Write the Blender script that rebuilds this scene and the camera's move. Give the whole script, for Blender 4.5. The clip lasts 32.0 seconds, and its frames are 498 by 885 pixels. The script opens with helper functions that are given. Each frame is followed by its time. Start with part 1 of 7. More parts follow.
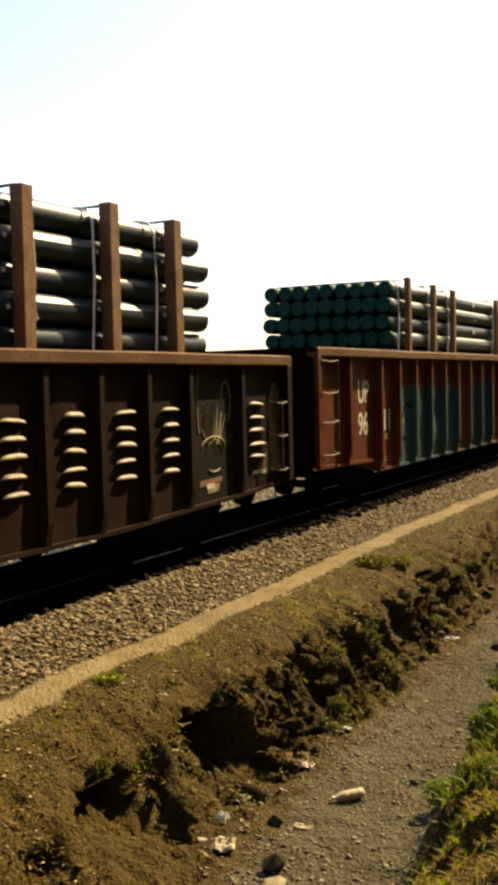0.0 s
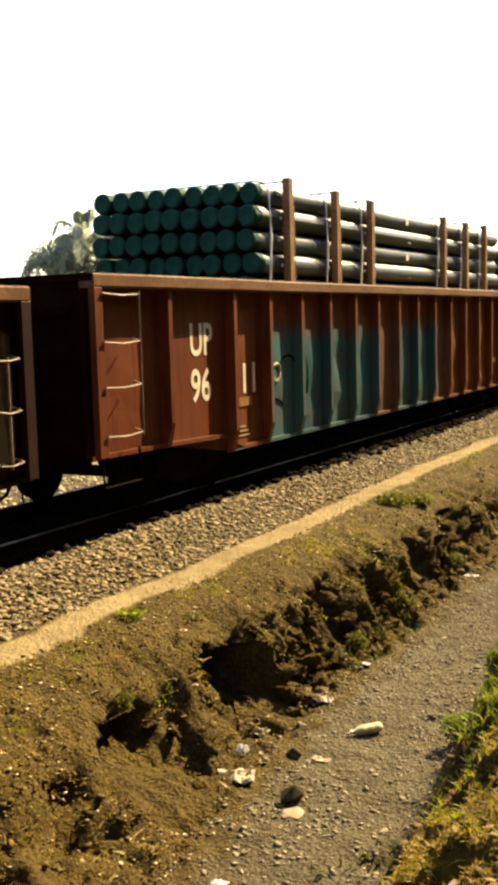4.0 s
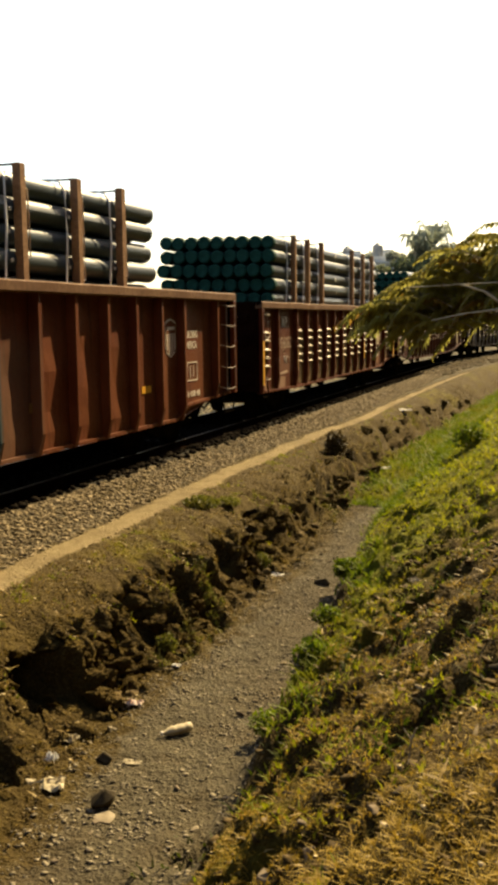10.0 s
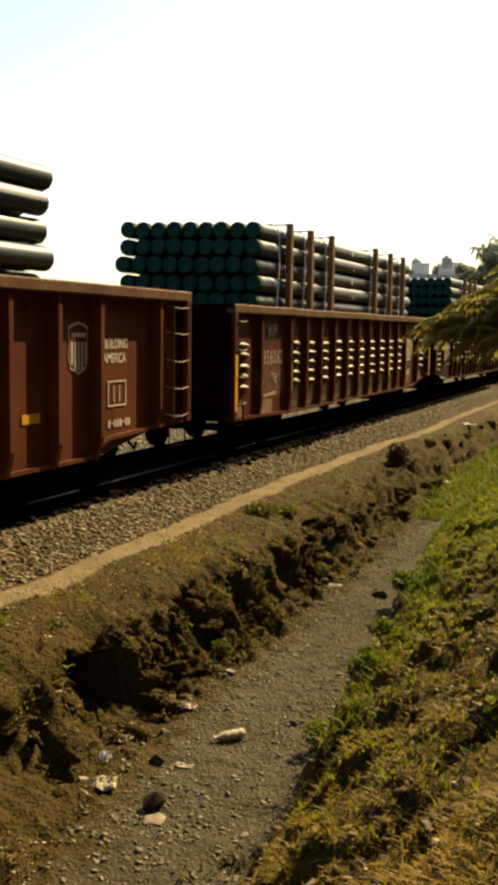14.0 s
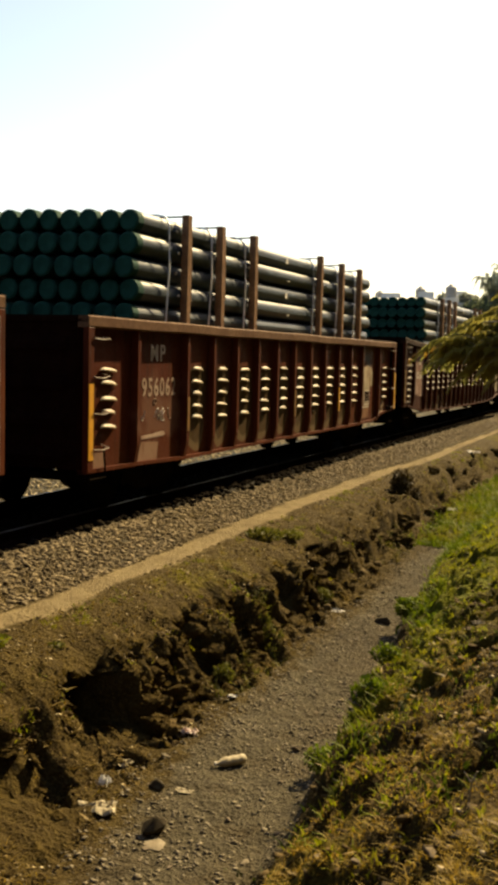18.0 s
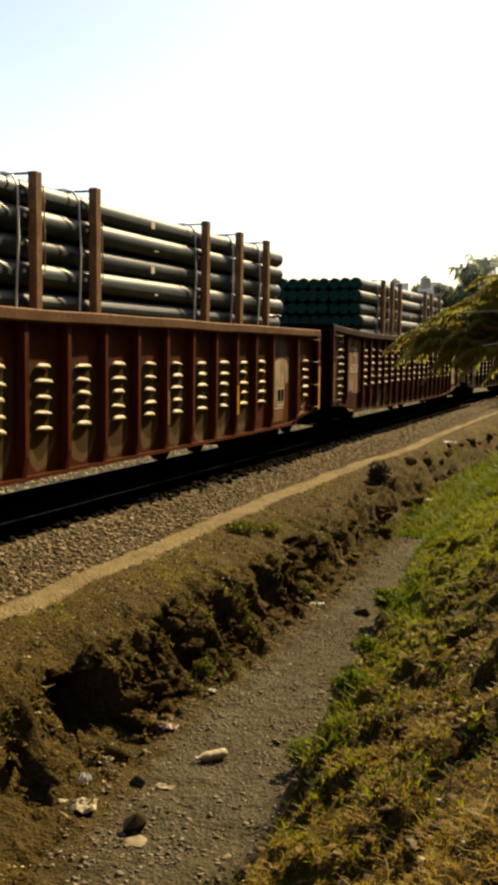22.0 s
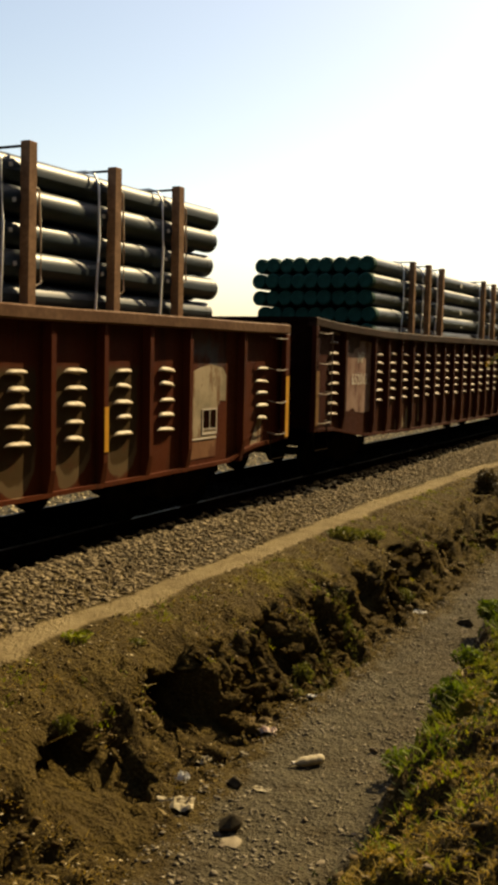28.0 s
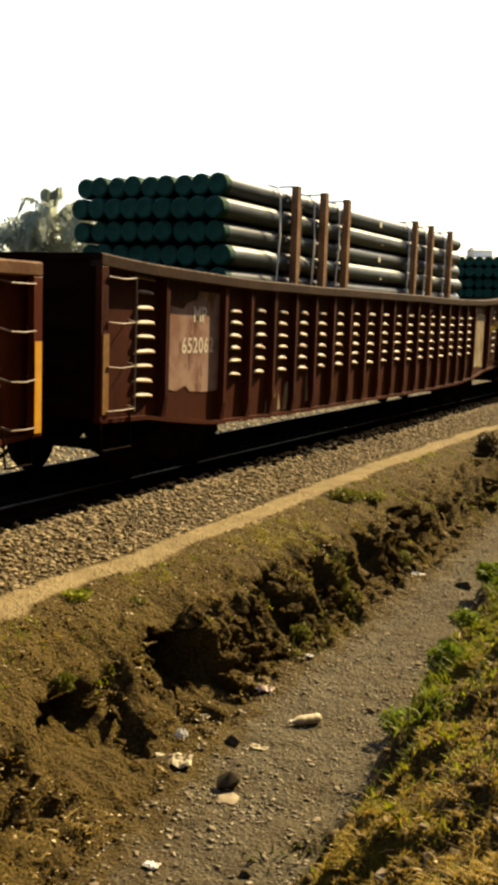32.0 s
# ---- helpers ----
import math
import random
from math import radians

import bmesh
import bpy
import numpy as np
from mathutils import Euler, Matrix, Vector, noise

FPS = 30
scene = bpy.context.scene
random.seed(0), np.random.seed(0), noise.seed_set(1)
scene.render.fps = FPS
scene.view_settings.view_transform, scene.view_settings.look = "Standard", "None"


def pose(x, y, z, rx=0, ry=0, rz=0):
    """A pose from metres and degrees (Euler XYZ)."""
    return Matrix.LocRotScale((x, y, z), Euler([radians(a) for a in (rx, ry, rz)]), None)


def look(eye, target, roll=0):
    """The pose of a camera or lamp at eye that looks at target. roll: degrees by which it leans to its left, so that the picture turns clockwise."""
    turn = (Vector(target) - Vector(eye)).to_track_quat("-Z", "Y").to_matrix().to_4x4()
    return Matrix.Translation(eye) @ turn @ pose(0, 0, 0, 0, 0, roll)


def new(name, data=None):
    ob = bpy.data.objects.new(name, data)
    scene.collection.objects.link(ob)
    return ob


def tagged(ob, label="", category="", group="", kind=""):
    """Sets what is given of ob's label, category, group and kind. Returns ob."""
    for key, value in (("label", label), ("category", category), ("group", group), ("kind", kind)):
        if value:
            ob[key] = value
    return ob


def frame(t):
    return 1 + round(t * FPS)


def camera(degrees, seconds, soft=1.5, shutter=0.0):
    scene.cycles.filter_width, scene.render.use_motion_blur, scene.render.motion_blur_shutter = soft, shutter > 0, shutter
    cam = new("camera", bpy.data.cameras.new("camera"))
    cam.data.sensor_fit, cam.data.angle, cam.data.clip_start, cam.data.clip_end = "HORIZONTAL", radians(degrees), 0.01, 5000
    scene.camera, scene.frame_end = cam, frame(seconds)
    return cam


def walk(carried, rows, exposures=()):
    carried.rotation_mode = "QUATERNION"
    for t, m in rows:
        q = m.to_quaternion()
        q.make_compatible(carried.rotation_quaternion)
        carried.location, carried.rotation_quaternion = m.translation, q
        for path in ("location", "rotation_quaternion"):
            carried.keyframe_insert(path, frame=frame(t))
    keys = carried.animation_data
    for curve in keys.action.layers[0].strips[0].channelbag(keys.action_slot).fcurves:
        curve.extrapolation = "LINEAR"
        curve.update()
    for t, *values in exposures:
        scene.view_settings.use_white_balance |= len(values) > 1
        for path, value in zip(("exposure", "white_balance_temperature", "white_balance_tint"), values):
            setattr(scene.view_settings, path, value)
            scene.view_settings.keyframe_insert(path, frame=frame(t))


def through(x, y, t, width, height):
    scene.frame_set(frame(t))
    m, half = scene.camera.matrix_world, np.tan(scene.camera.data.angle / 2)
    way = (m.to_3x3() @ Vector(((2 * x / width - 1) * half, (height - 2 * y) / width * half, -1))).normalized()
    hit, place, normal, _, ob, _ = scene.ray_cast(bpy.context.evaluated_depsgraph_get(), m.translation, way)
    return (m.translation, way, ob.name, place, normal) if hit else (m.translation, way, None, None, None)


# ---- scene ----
RAIL_X = -8.10          # centre line of the track
SIDE = 1.50             # half width of a gondola over its posts

# seconds; x, y, z in metres; yaw, pitch and lean in degrees
PATH = [
    (0, -0.01, -0.008, 2.348, 27.31, -3.72, -1.59),
    (0.5, -0.013, -0.011, 2.344, 27.53, -4.41, -2.07),
    (1, -0.013, 0.001, 2.353, 27.6, -4.88, -2.75),
    (1.5, -0.014, 0.006, 2.356, 27.43, -5.54, -3.01),
    (2, -0.015, 0.018, 2.363, 27.09, -5.69, -3.28),
    (2.5, -0.014, 0.021, 2.363, 26.78, -5.54, -2.63),
    (4.5, 0.004, 0.037, 2.344, 28.84, -7.63, -1.69),
    (5, 0.007, 0.053, 2.354, 23.69, -7.77, -0.95),
    (5.5, 0.007, 0.058, 2.355, 24.08, -5.61, -1.91),
    (6, -0.001, 0.011, 2.331, 23.61, -3.74, -1.89),
    (6.5, 0, -0.001, 2.324, 22.93, -4.33, -2.27),
    (7, 0.003, -0.004, 2.325, 22.45, -4.74, -2.49),
    (7.5, 0.007, -0.004, 2.323, 22.27, -5.28, -2.38),
    (8, 0.011, 0.001, 2.325, 22.54, -5.45, -2.73),
    (8.5, 0.016, 0.013, 2.326, 21.97, -6.14, -2.31),
    (9, 0.014, 0.006, 2.325, 19.52, -6.02, -1.18),
    (9.5, 0.009, -0.004, 2.325, 18.09, -6.62, -0.86),
    (10, 0.008, -0.009, 2.329, 18.02, -7.04, -0.92),
    (10.5, 0.016, 0.009, 2.343, 18.83, -6.45, -1.89),
    (11, 0.005, -0.019, 2.328, 19.34, -3.53, -2.44),
    (11.5, 0.01, -0.025, 2.32, 18.93, -3.72, -1.59),
    (12, 0.006, -0.031, 2.317, 16.73, -4.63, 0.3),
    (12.5, 0.002, -0.036, 2.319, 15.61, -5.58, 0.92),
    (13, -0.004, -0.037, 2.321, 15.65, -6.1, 0.61),
    (13.5, -0.003, -0.032, 2.324, 18.24, -6.4, 1),
    (14, 0, -0.021, 2.324, 21.4, -6.58, 0.65),
    (14.5, 0.004, 0, 2.332, 21.51, -6.45, 0.12),
    (16.5, -0.021, -0.012, 2.294, 21.15, -4.17, 0.67),
    (17, -0.024, -0.011, 2.29, 22.04, -4.15, 0.27),
    (17.5, -0.023, -0.007, 2.287, 22.68, -4.21, 0.26),
    (18, -0.019, -0.002, 2.286, 21.59, -5.12, 1.23),
    (18.5, -0.018, 0.004, 2.294, 21.25, -5.62, 0.76),
    (19, -0.02, 0.002, 2.291, 21.24, -5.73, 0.5),
    (19.5, -0.02, 0.006, 2.292, 21.09, -5.8, 0.44),
    (20, -0.024, 0.006, 2.29, 20.99, -5.35, 0.27),
    (20.5, -0.023, 0.015, 2.293, 21.17, -5.52, 0.49),
    (21, -0.024, 0.017, 2.286, 21.3, -5.39, 0.24),
    (21.5, -0.02, 0.021, 2.285, 21.51, -5.53, -0),
    (22, -0.018, 0.025, 2.288, 20.35, -5.47, 0.5),
    (22.5, -0.023, 0.016, 2.286, 20.22, -5.86, 0.5),
    (23, -0.028, 0.013, 2.292, 20.58, -6.09, 0.82),
    (23.5, -0.025, 0.016, 2.298, 20.93, -6.17, 0.79),
    (24, -0.026, 0.009, 2.299, 21.41, -6.05, 0.88),
    (24.5, -0.025, 0.002, 2.303, 22.52, -5.84, 0.48),
    (26.5, 0.008, -0.031, 2.304, 24.47, -4.58, 3.16),
    (27, 0.022, 0.004, 2.331, 27.08, -12.58, 1.56),
    (27.5, 0.03, 0.034, 2.348, 29.32, -9.38, 0.21),
    (28, 0.04, -0.005, 2.319, 26.28, -5.37, 1.03),
    (28.5, 0.04, -0.011, 2.314, 24.21, -4.97, 1.95),
    (29, 0.03, -0.02, 2.311, 24.13, -5.87, 2.74),
    (29.5, 0.027, -0.013, 2.321, 24.68, -6.27, 1.27),
    (30, 0.031, -0.01, 2.33, 25.01, -5.52, 0.65),
    (30.5, 0.032, -0.03, 2.318, 25.33, -6.78, 1.47),
    (31, 0.029, -0.025, 2.323, 25.43, -8.18, 1.41),
    (31.5, 0.028, -0.002, 2.334, 25.99, -7.94, 1.67),
    (32, 0.024, -0, 2.334, 26.23, -7.6, 1.72),
]
LENS = 26.78
SUN_POWER, SKY_POWER = 5.0, 0.087
# seconds, stops
EXPO = [(0, 1.65, 7850, 11), (1.2, 1.76, 7850, 11), (2.5, 2.22, 7850, 11), (4.5, 2.4, 8100, 11), (5.3, 2.25, 8100, 11), (6.2, 1.08, 8100, 11), (7.5, 1.43, 8100, 11), (9, 1.75, 8100, 11), (10.5, 1.58, 8100, 11), (10.9, 0.96, 8100, 11), (11.4, 0.96, 8100, 11), (12, 1.06, 8100, 11), (13, 1.18, 8100, 11), (14, 1.38, 8100, 11), (18, 1.35, 8100, 11), (22, 1.25, 8100, 11), (24.5, 1.25, 8100, 11), (26.4, 1.63, 8100, 11), (26.9, 2.38, 7350, 11), (27.4, 2.28, 7350, 11), (27.9, 1.05, 8100, 11), (28.4, 1.02, 8100, 11), (29, 1.16, 8100, 11), (30, 1.28, 8100, 11), (31, 1.82, 7850, 11), (32, 1.83, 7850, 11)]


def eye_pose(x, y, z, yaw, pitch, roll):
    a, b = radians(yaw), radians(pitch)
    way = Vector((-math.sin(a) * math.cos(b), math.cos(a) * math.cos(b), math.sin(b)))
    return look((x, y, z), Vector((x, y, z)) + way, roll)


cam = camera(LENS, 32.0, soft=4.2)
walk(cam, [(t, eye_pose(*row)) for t, *row in PATH], EXPO)

# ---------------------------------------------------------------- light
SUN = Vector((0.195, 0.735, 0.648)).normalized()      # the way to the sun
world = bpy.data.worlds.new("sky")
world.use_nodes = True
scene.world = world
wn = world.node_tree
sky = wn.nodes.new("ShaderNodeTexSky")
sky.sky_type = 'NISHITA'
sky.sun_disc = False
sky.sun_elevation = math.asin(SUN.z)
sky.sun_rotation = math.atan2(SUN.x, SUN.y)
sky.air_density, sky.dust_density, sky.ozone_density = 1.0, 1.2, 1.4
bg = wn.nodes["Background"]
bg.inputs["Strength"].default_value = SKY_POWER
wn.links.new(sky.outputs["Color"], bg.inputs["Color"])
lamp = bpy.data.lights.new("sun", 'SUN')
lamp.energy, lamp.angle, lamp.color = SUN_POWER, radians(0.6), (1.0, 0.855, 0.55)
new("sun", lamp).matrix_world = look(SUN * 60, (0, 0, 0))

# ---------------------------------------------------------------- materials
class Nodes:
    """Short hand for one node material."""

    def __init__(self, name, rough=0.8, metal=0.0):
        self.mat = bpy.data.materials.new(name)
        self.mat.use_nodes = True
        self.tree = self.mat.node_tree
        self.out = self.tree.nodes["Material Output"]
        self.bsdf = self.tree.nodes["Principled BSDF"]
        self.bsdf.inputs["Roughness"].default_value = rough
        self.bsdf.inputs["Metallic"].default_value = metal
        self.bsdf.inputs["Specular IOR Level"].default_value = 0.06 if rough >= 0.75 else 0.22 if rough > 0.5 else 0.5
        self.coord = self.tree.nodes.new("ShaderNodeTexCoord").outputs["Object"]

    def put(self, socket, value):
        if isinstance(value, bpy.types.NodeSocket):
            self.tree.links.new(value, socket)
        elif isinstance(value, (tuple, list)) and len(value) == 3 and socket.type == 'RGBA':
            socket.default_value = (*value, 1)
        else:
            socket.default_value = value

    def noise(self, scale, detail=4.0, rough=0.55, stretch=None, coord=None):
        n = self.tree.nodes.new("ShaderNodeTexNoise")
        n.inputs["Scale"].default_value, n.inputs["Detail"].default_value = scale, detail
        n.inputs["Roughness"].default_value = rough
        self.put(n.inputs["Vector"], self.scaled(stretch, coord) if stretch else (coord or self.coord))
        return n.outputs["Fac"]

    def scaled(self, by, coord=None):
        n = self.tree.nodes.new("ShaderNodeMapping")
        self.put(n.inputs["Vector"], coord or self.coord)
        n.inputs["Scale"].default_value = by
        return n.outputs["Vector"]

    def cells(self, scale, coord=None, out="Distance"):
        n = self.tree.nodes.new("ShaderNodeTexVoronoi")
        n.inputs["Scale"].default_value = scale
        self.put(n.inputs["Vector"], coord or self.coord)
        return n.outputs[out]

    def axis(self, i, coord=None):
        n = self.tree.nodes.new("ShaderNodeSeparateXYZ")
        self.put(n.inputs[0], coord or self.coord)
        return n.outputs[i]

    def math(self, op, a, b=0.0):
        n = self.tree.nodes.new("ShaderNodeMath")
        n.operation = op
        self.put(n.inputs[0], a)
        self.put(n.inputs[1], b)
        return n.outputs[0]

    def step(self, value, low, high, a=0.0, b=1.0):
        n = self.tree.nodes.new("ShaderNodeMapRange")
        n.interpolation_type = 'SMOOTHSTEP'
        self.put(n.inputs["Value"], value)
        for key, v in (("From Min", low), ("From Max", high), ("To Min", a), ("To Max", b)):
            n.inputs[key].default_value = v
        return n.outputs["Result"]

    def mix(self, fac, a, b):
        n = self.tree.nodes.new("ShaderNodeMix")
        n.data_type = 'RGBA'
        self.put(n.inputs["Factor"], fac)
        self.put(n.inputs[6], a)
        self.put(n.inputs[7], b)
        return n.outputs[2]

    def attr(self, name, out="Color"):
        n = self.tree.nodes.new("ShaderNodeAttribute")
        n.attribute_name = name
        return n.outputs[out]

    def random(self, island=False):
        if island:
            return self.tree.nodes.new("ShaderNodeNewGeometry").outputs["Random Per Island"]
        return self.tree.nodes.new("ShaderNodeObjectInfo").outputs["Random"]

    def bump(self, height, strength=0.4, distance=0.01):
        n = self.tree.nodes.new("ShaderNodeBump")
        n.inputs["Strength"].default_value, n.inputs["Distance"].default_value = strength, distance
        self.put(n.inputs["Height"], height)
        self.tree.links.new(n.outputs["Normal"], self.bsdf.inputs["Normal"])

    def done(self, colour, rough=None):
        self.put(self.bsdf.inputs["Base Color"], colour)
        if rough is not None:
            self.put(self.bsdf.inputs["Roughness"], rough)
        return self.mat


def simple(name, a, b, scale, rough=0.8, metal=0.0, bump=0.3, distance=0.005, island=False, spread=0.25):
    """Two tones mixed by noise at two scales, with a little relief."""
    m = Nodes(name, rough, metal)
    big, fine = m.noise(scale, 3), m.noise(scale * 9, 4)
    c = m.mix(m.step(big, 0.32, 0.68), a, b)
    c = m.mix(m.step(fine, 0.3, 0.75, 0.0, 0.55), c, tuple(v * 0.55 for v in a))
    if island:
        c = m.mix(m.math('MULTIPLY', m.random(True), spread * 2), c, tuple(min(1, v * 1.7) for v in b))
    m.bump(fine, bump, distance)
    return m.done(c, m.step(fine, 0.2, 0.8, max(0.05, rough - 0.12), min(1, rough + 0.1)))


def car_paint(name, base, dark, faded, graffiti=(), bubbles=None, spray=(), dirt=1.0):
    """Weathered oxide paint of a freight car: chalky fading, rust streaks, dirt from below and sprayed patches."""
    m = Nodes(name, 0.55)
    m.bsdf.inputs["Specular IOR Level"].default_value = 0.06
    y, z = m.axis(1), m.axis(2)
    big, fine = m.noise(0.9, 4), m.noise(22, 5)
    streak = m.noise(3.0, 5, 0.6, stretch=(1.0, 3.5, 0.22))
    c = m.mix(m.step(big, 0.35, 0.7), base, faded)
    c = m.mix(m.step(streak, 0.5, 0.72, 0, 0.7), c, dark)
    for y0, y1, z0, z1, tint, alpha, seed in graffiti:
        wob = m.noise(1.7 + 0.21 * seed, 3, 0.5)
        yy = m.math('ADD', y, m.math('MULTIPLY', m.math('SUBTRACT', wob, 0.5), 1.6))
        zz = m.math('ADD', z, m.math('MULTIPLY', m.math('SUBTRACT', m.noise(1.1 + 0.3 * seed, 3), 0.5), 1.2))
        e = m.math('MULTIPLY', m.step(yy, y0 - 0.22, y0 + 0.22), m.step(yy, y1 - 0.22, y1 + 0.22, 1, 0))
        e = m.math('MULTIPLY', e, m.math('MULTIPLY', m.step(zz, z0 - 0.1, z0 + 0.1), m.step(zz, z1 - 0.38, z1 + 0.22, 1, 0)))
        e = m.math('MULTIPLY', e, m.step(m.noise(9 + seed, 4), 0.25, 0.45, alpha * 0.85, alpha))
        c = m.mix(e, c, tint)
    for y0, y1, tint, alpha in spray:
        # soft sprayed fields that fade out below the top rail
        wob = m.math('MULTIPLY', m.math('SUBTRACT', m.noise(1.3, 3), 0.5), 0.55)
        e = m.math('MULTIPLY', m.step(y, y0 - 0.05, y0 + 0.05), m.step(y, y1 - 0.05, y1 + 0.05, 1, 0))
        e = m.math('MULTIPLY', e, m.step(m.math('ADD', z, wob), 1.92, 2.42, 1, 0))
        e = m.math('MULTIPLY', e, m.step(m.noise(5.5, 4, 0.6), 0.25, 0.6, alpha * 0.72, alpha))
        c = m.mix(e, c, tint)
    if bubbles:
        # rounded sprayed letters, one to a panel, with a pale and a dark outline
        first, pitch, last, fill, rim = bubbles
        u = m.math('MULTIPLY', m.math('SUBTRACT', m.math('FRACT', m.math('DIVIDE', m.math('SUBTRACT', y, first), pitch)), 0.46), pitch)
        u = m.math('ADD', u, m.math('MULTIPLY', m.math('SUBTRACT', m.noise(2.3, 2), 0.5), 0.30))
        v = m.math('ADD', m.math('SUBTRACT', z, 1.60), m.math('MULTIPLY', m.math('SUBTRACT', m.noise(1.9, 2), 0.5), 0.34))
        r = m.math('ADD', m.math('POWER', m.math('ABSOLUTE', m.math('DIVIDE', u, 0.35)), 2.5), m.math('POWER', m.math('ABSOLUTE', m.math('DIVIDE', v, 0.78)), 2.5))
        on = m.math('MULTIPLY', m.math('MULTIPLY', m.step(y, first - 0.02, first), m.step(y, last, last + 0.02, 1, 0)), m.step(z, 1.94, 2.06, 1, 0))
        worn = m.step(m.noise(7, 4), 0.3, 0.5, 0.7, 0.97)
        c = m.mix(m.math('MULTIPLY', m.math('MULTIPLY', on, worn), m.step(r, 0.9, 1.05, 1, 0)), c, fill)
        ring = m.math('MULTIPLY', m.step(r, 0.82, 0.95), m.step(r, 1.25, 1.4, 1, 0))
        c = m.mix(m.math('MULTIPLY', m.math('MULTIPLY', on, ring), m.step(z, 0.95, 1.30, 0.75, 0.06)), c, rim)
    c = m.mix(m.step(fine, 0.62, 0.75, 0, 0.75 * dirt), c, (0.034, 0.013, 0.008))
    dust = m.math('MULTIPLY', m.step(z, 0.5, 1.4, 1, 0), m.step(m.noise(2.5, 4), 0.3, 0.7, 0.10 * dirt, 0.5 * dirt))
    c = m.mix(dust, c, (0.070, 0.030, 0.012))
    m.bump(fine, 0.25, 0.004)
    return m.done(c, m.step(fine, 0.2, 0.8, 0.45, 0.75))


RUST_A = car_paint("oxide_red_paint", (0.080, 0.0178, 0.0058), (0.030, 0.0082, 0.0032), (0.112, 0.0340, 0.0130),
                   spray=[(4.06, 5.07, (0.024, 0.076, 0.088), 0.95), (5.07, 6.08, (0.009, 0.057, 0.071), 0.93), (6.08, 7.09, (0.017, 0.068, 0.074), 0.93), (7.09, 8.10, (0.014, 0.064, 0.081), 0.95),
                          (8.10, 9.11, (0.062, 0.060, 0.048), 0.40), (9.11, 11.14, (0.009, 0.056, 0.071), 0.92), (11.14, 12.15, (0.090, 0.075, 0.058), 0.35)], dirt=0.55)
RUST_B = car_paint("brown_freight_paint", (0.058, 0.0094, 0.0020), (0.022, 0.0046, 0.0014), (0.074, 0.0155, 0.0038),
                   [(1.5, 2.9, 0.95, 1.75, (0.1404, 0.0702, 0.0468), 0.6, 2), (13.0, 13.6, 2.0, 2.45, (0.060, 0.075, 0.085), 0.65, 4), (13.2, 13.55, 1.5, 2.3, (0.050, 0.050, 0.048), 0.5, 6)], (3.0, 0.971, 11.7, (0.046, 0.028, 0.011), (0.120, 0.088, 0.048)), dirt=0.4)
# Maroon and old brown paint are darkened to hold the sides' shaded tone.
RUST_C = car_paint("shade_maroon_paint", (0.034, 0.0052, 0.0016), (0.012, 0.0028, 0.0012), (0.046, 0.0088, 0.0030), dirt=0.12)
RUST_D = car_paint("old_brown_paint", (0.0100, 0.0030, 0.0012), (0.0045, 0.0018, 0.0009), (0.0170, 0.0060, 0.0024),
                   [(12.6, 14.0, 0.8, 2.5, (0.0055, 0.0060, 0.0045), 0.9, 1), (13.10, 13.62, 1.45, 1.75, (0.060, 0.034, 0.012), 0.6, 3)], dirt=0.10)
CHORD = simple("worn_chord_steel", (0.095, 0.045, 0.024), (0.140, 0.076, 0.044), 1.6, 0.76)
# Darker chord steel for the long car and those behind it.
CHORD_DARK = simple("dark_chord_steel", (0.018, 0.0068, 0.004), (0.036, 0.0150, 0.0085), 1.6, 0.78)
STENCIL = simple("worn_small_stencil", (0.30, 0.22, 0.16), (0.22, 0.14, 0.10), 6, 0.8)
LOUVER_RUBBED = simple("rubbed_pale_steel", (0.20, 0.155, 0.098), (0.33, 0.265, 0.175), 9, 0.55)
LOUVER_DIRTY = simple("dirty_rubbed_steel", (0.105, 0.076, 0.046), (0.19, 0.145, 0.095), 9, 0.6)
LOUVER_BROWN = simple("scuffed_brown_steel", (0.13, 0.084, 0.055), (0.23, 0.165, 0.112), 6, 0.6)


def scoured(name, pale, worn, rust, share):
    """Old sign paint scoured down to rusty steel in patches."""
    m = Nodes(name, 0.65)
    m.bsdf.inputs["Specular IOR Level"].default_value = 0.15
    c = m.mix(m.step(m.noise(2.4, 4, 0.6), 0.35, 0.65), pale, worn)
    c = m.mix(m.step(m.noise(3.2, 5, 0.65, stretch=(1, 1.6, 0.5)), share, share + 0.10, 0, 0.85), c, rust)
    c = m.mix(m.step(m.noise(24, 4), 0.60, 0.72, 0, 0.5), c, rust)
    return m.done(c)


SIGN_PINK = scoured("faded_pink_plate", (0.150, 0.072, 0.052), (0.235, 0.150, 0.120), (0.075, 0.022, 0.012), 0.56)
SIGN_PALE = scoured("scoured_pale_plate", (0.185, 0.150, 0.095), (0.33, 0.262, 0.175), (0.135, 0.060, 0.026), 0.52)
SIGN_BARE = scoured("bared_pinkish_steel", (0.150, 0.078, 0.048), (0.185, 0.105, 0.068), (0.120, 0.048, 0.022), 0.60)
SIGN_LIT = scoured("lit_khaki_steel", (0.085, 0.062, 0.030), (0.120, 0.088, 0.044), (0.030, 0.014, 0.007), 0.50)
SPRAY_PALE = simple("pale_spray_paint", (0.26, 0.215, 0.135), (0.34, 0.285, 0.185), 8, 0.8)
SIGN_RUST = scoured("bared_orange_steel", (0.150, 0.062, 0.026), (0.185, 0.090, 0.042), (0.100, 0.032, 0.012), 0.52)
LADDER = simple("worn_grab_iron", (0.24, 0.19, 0.15), (0.13, 0.08, 0.055), 5, 0.6)
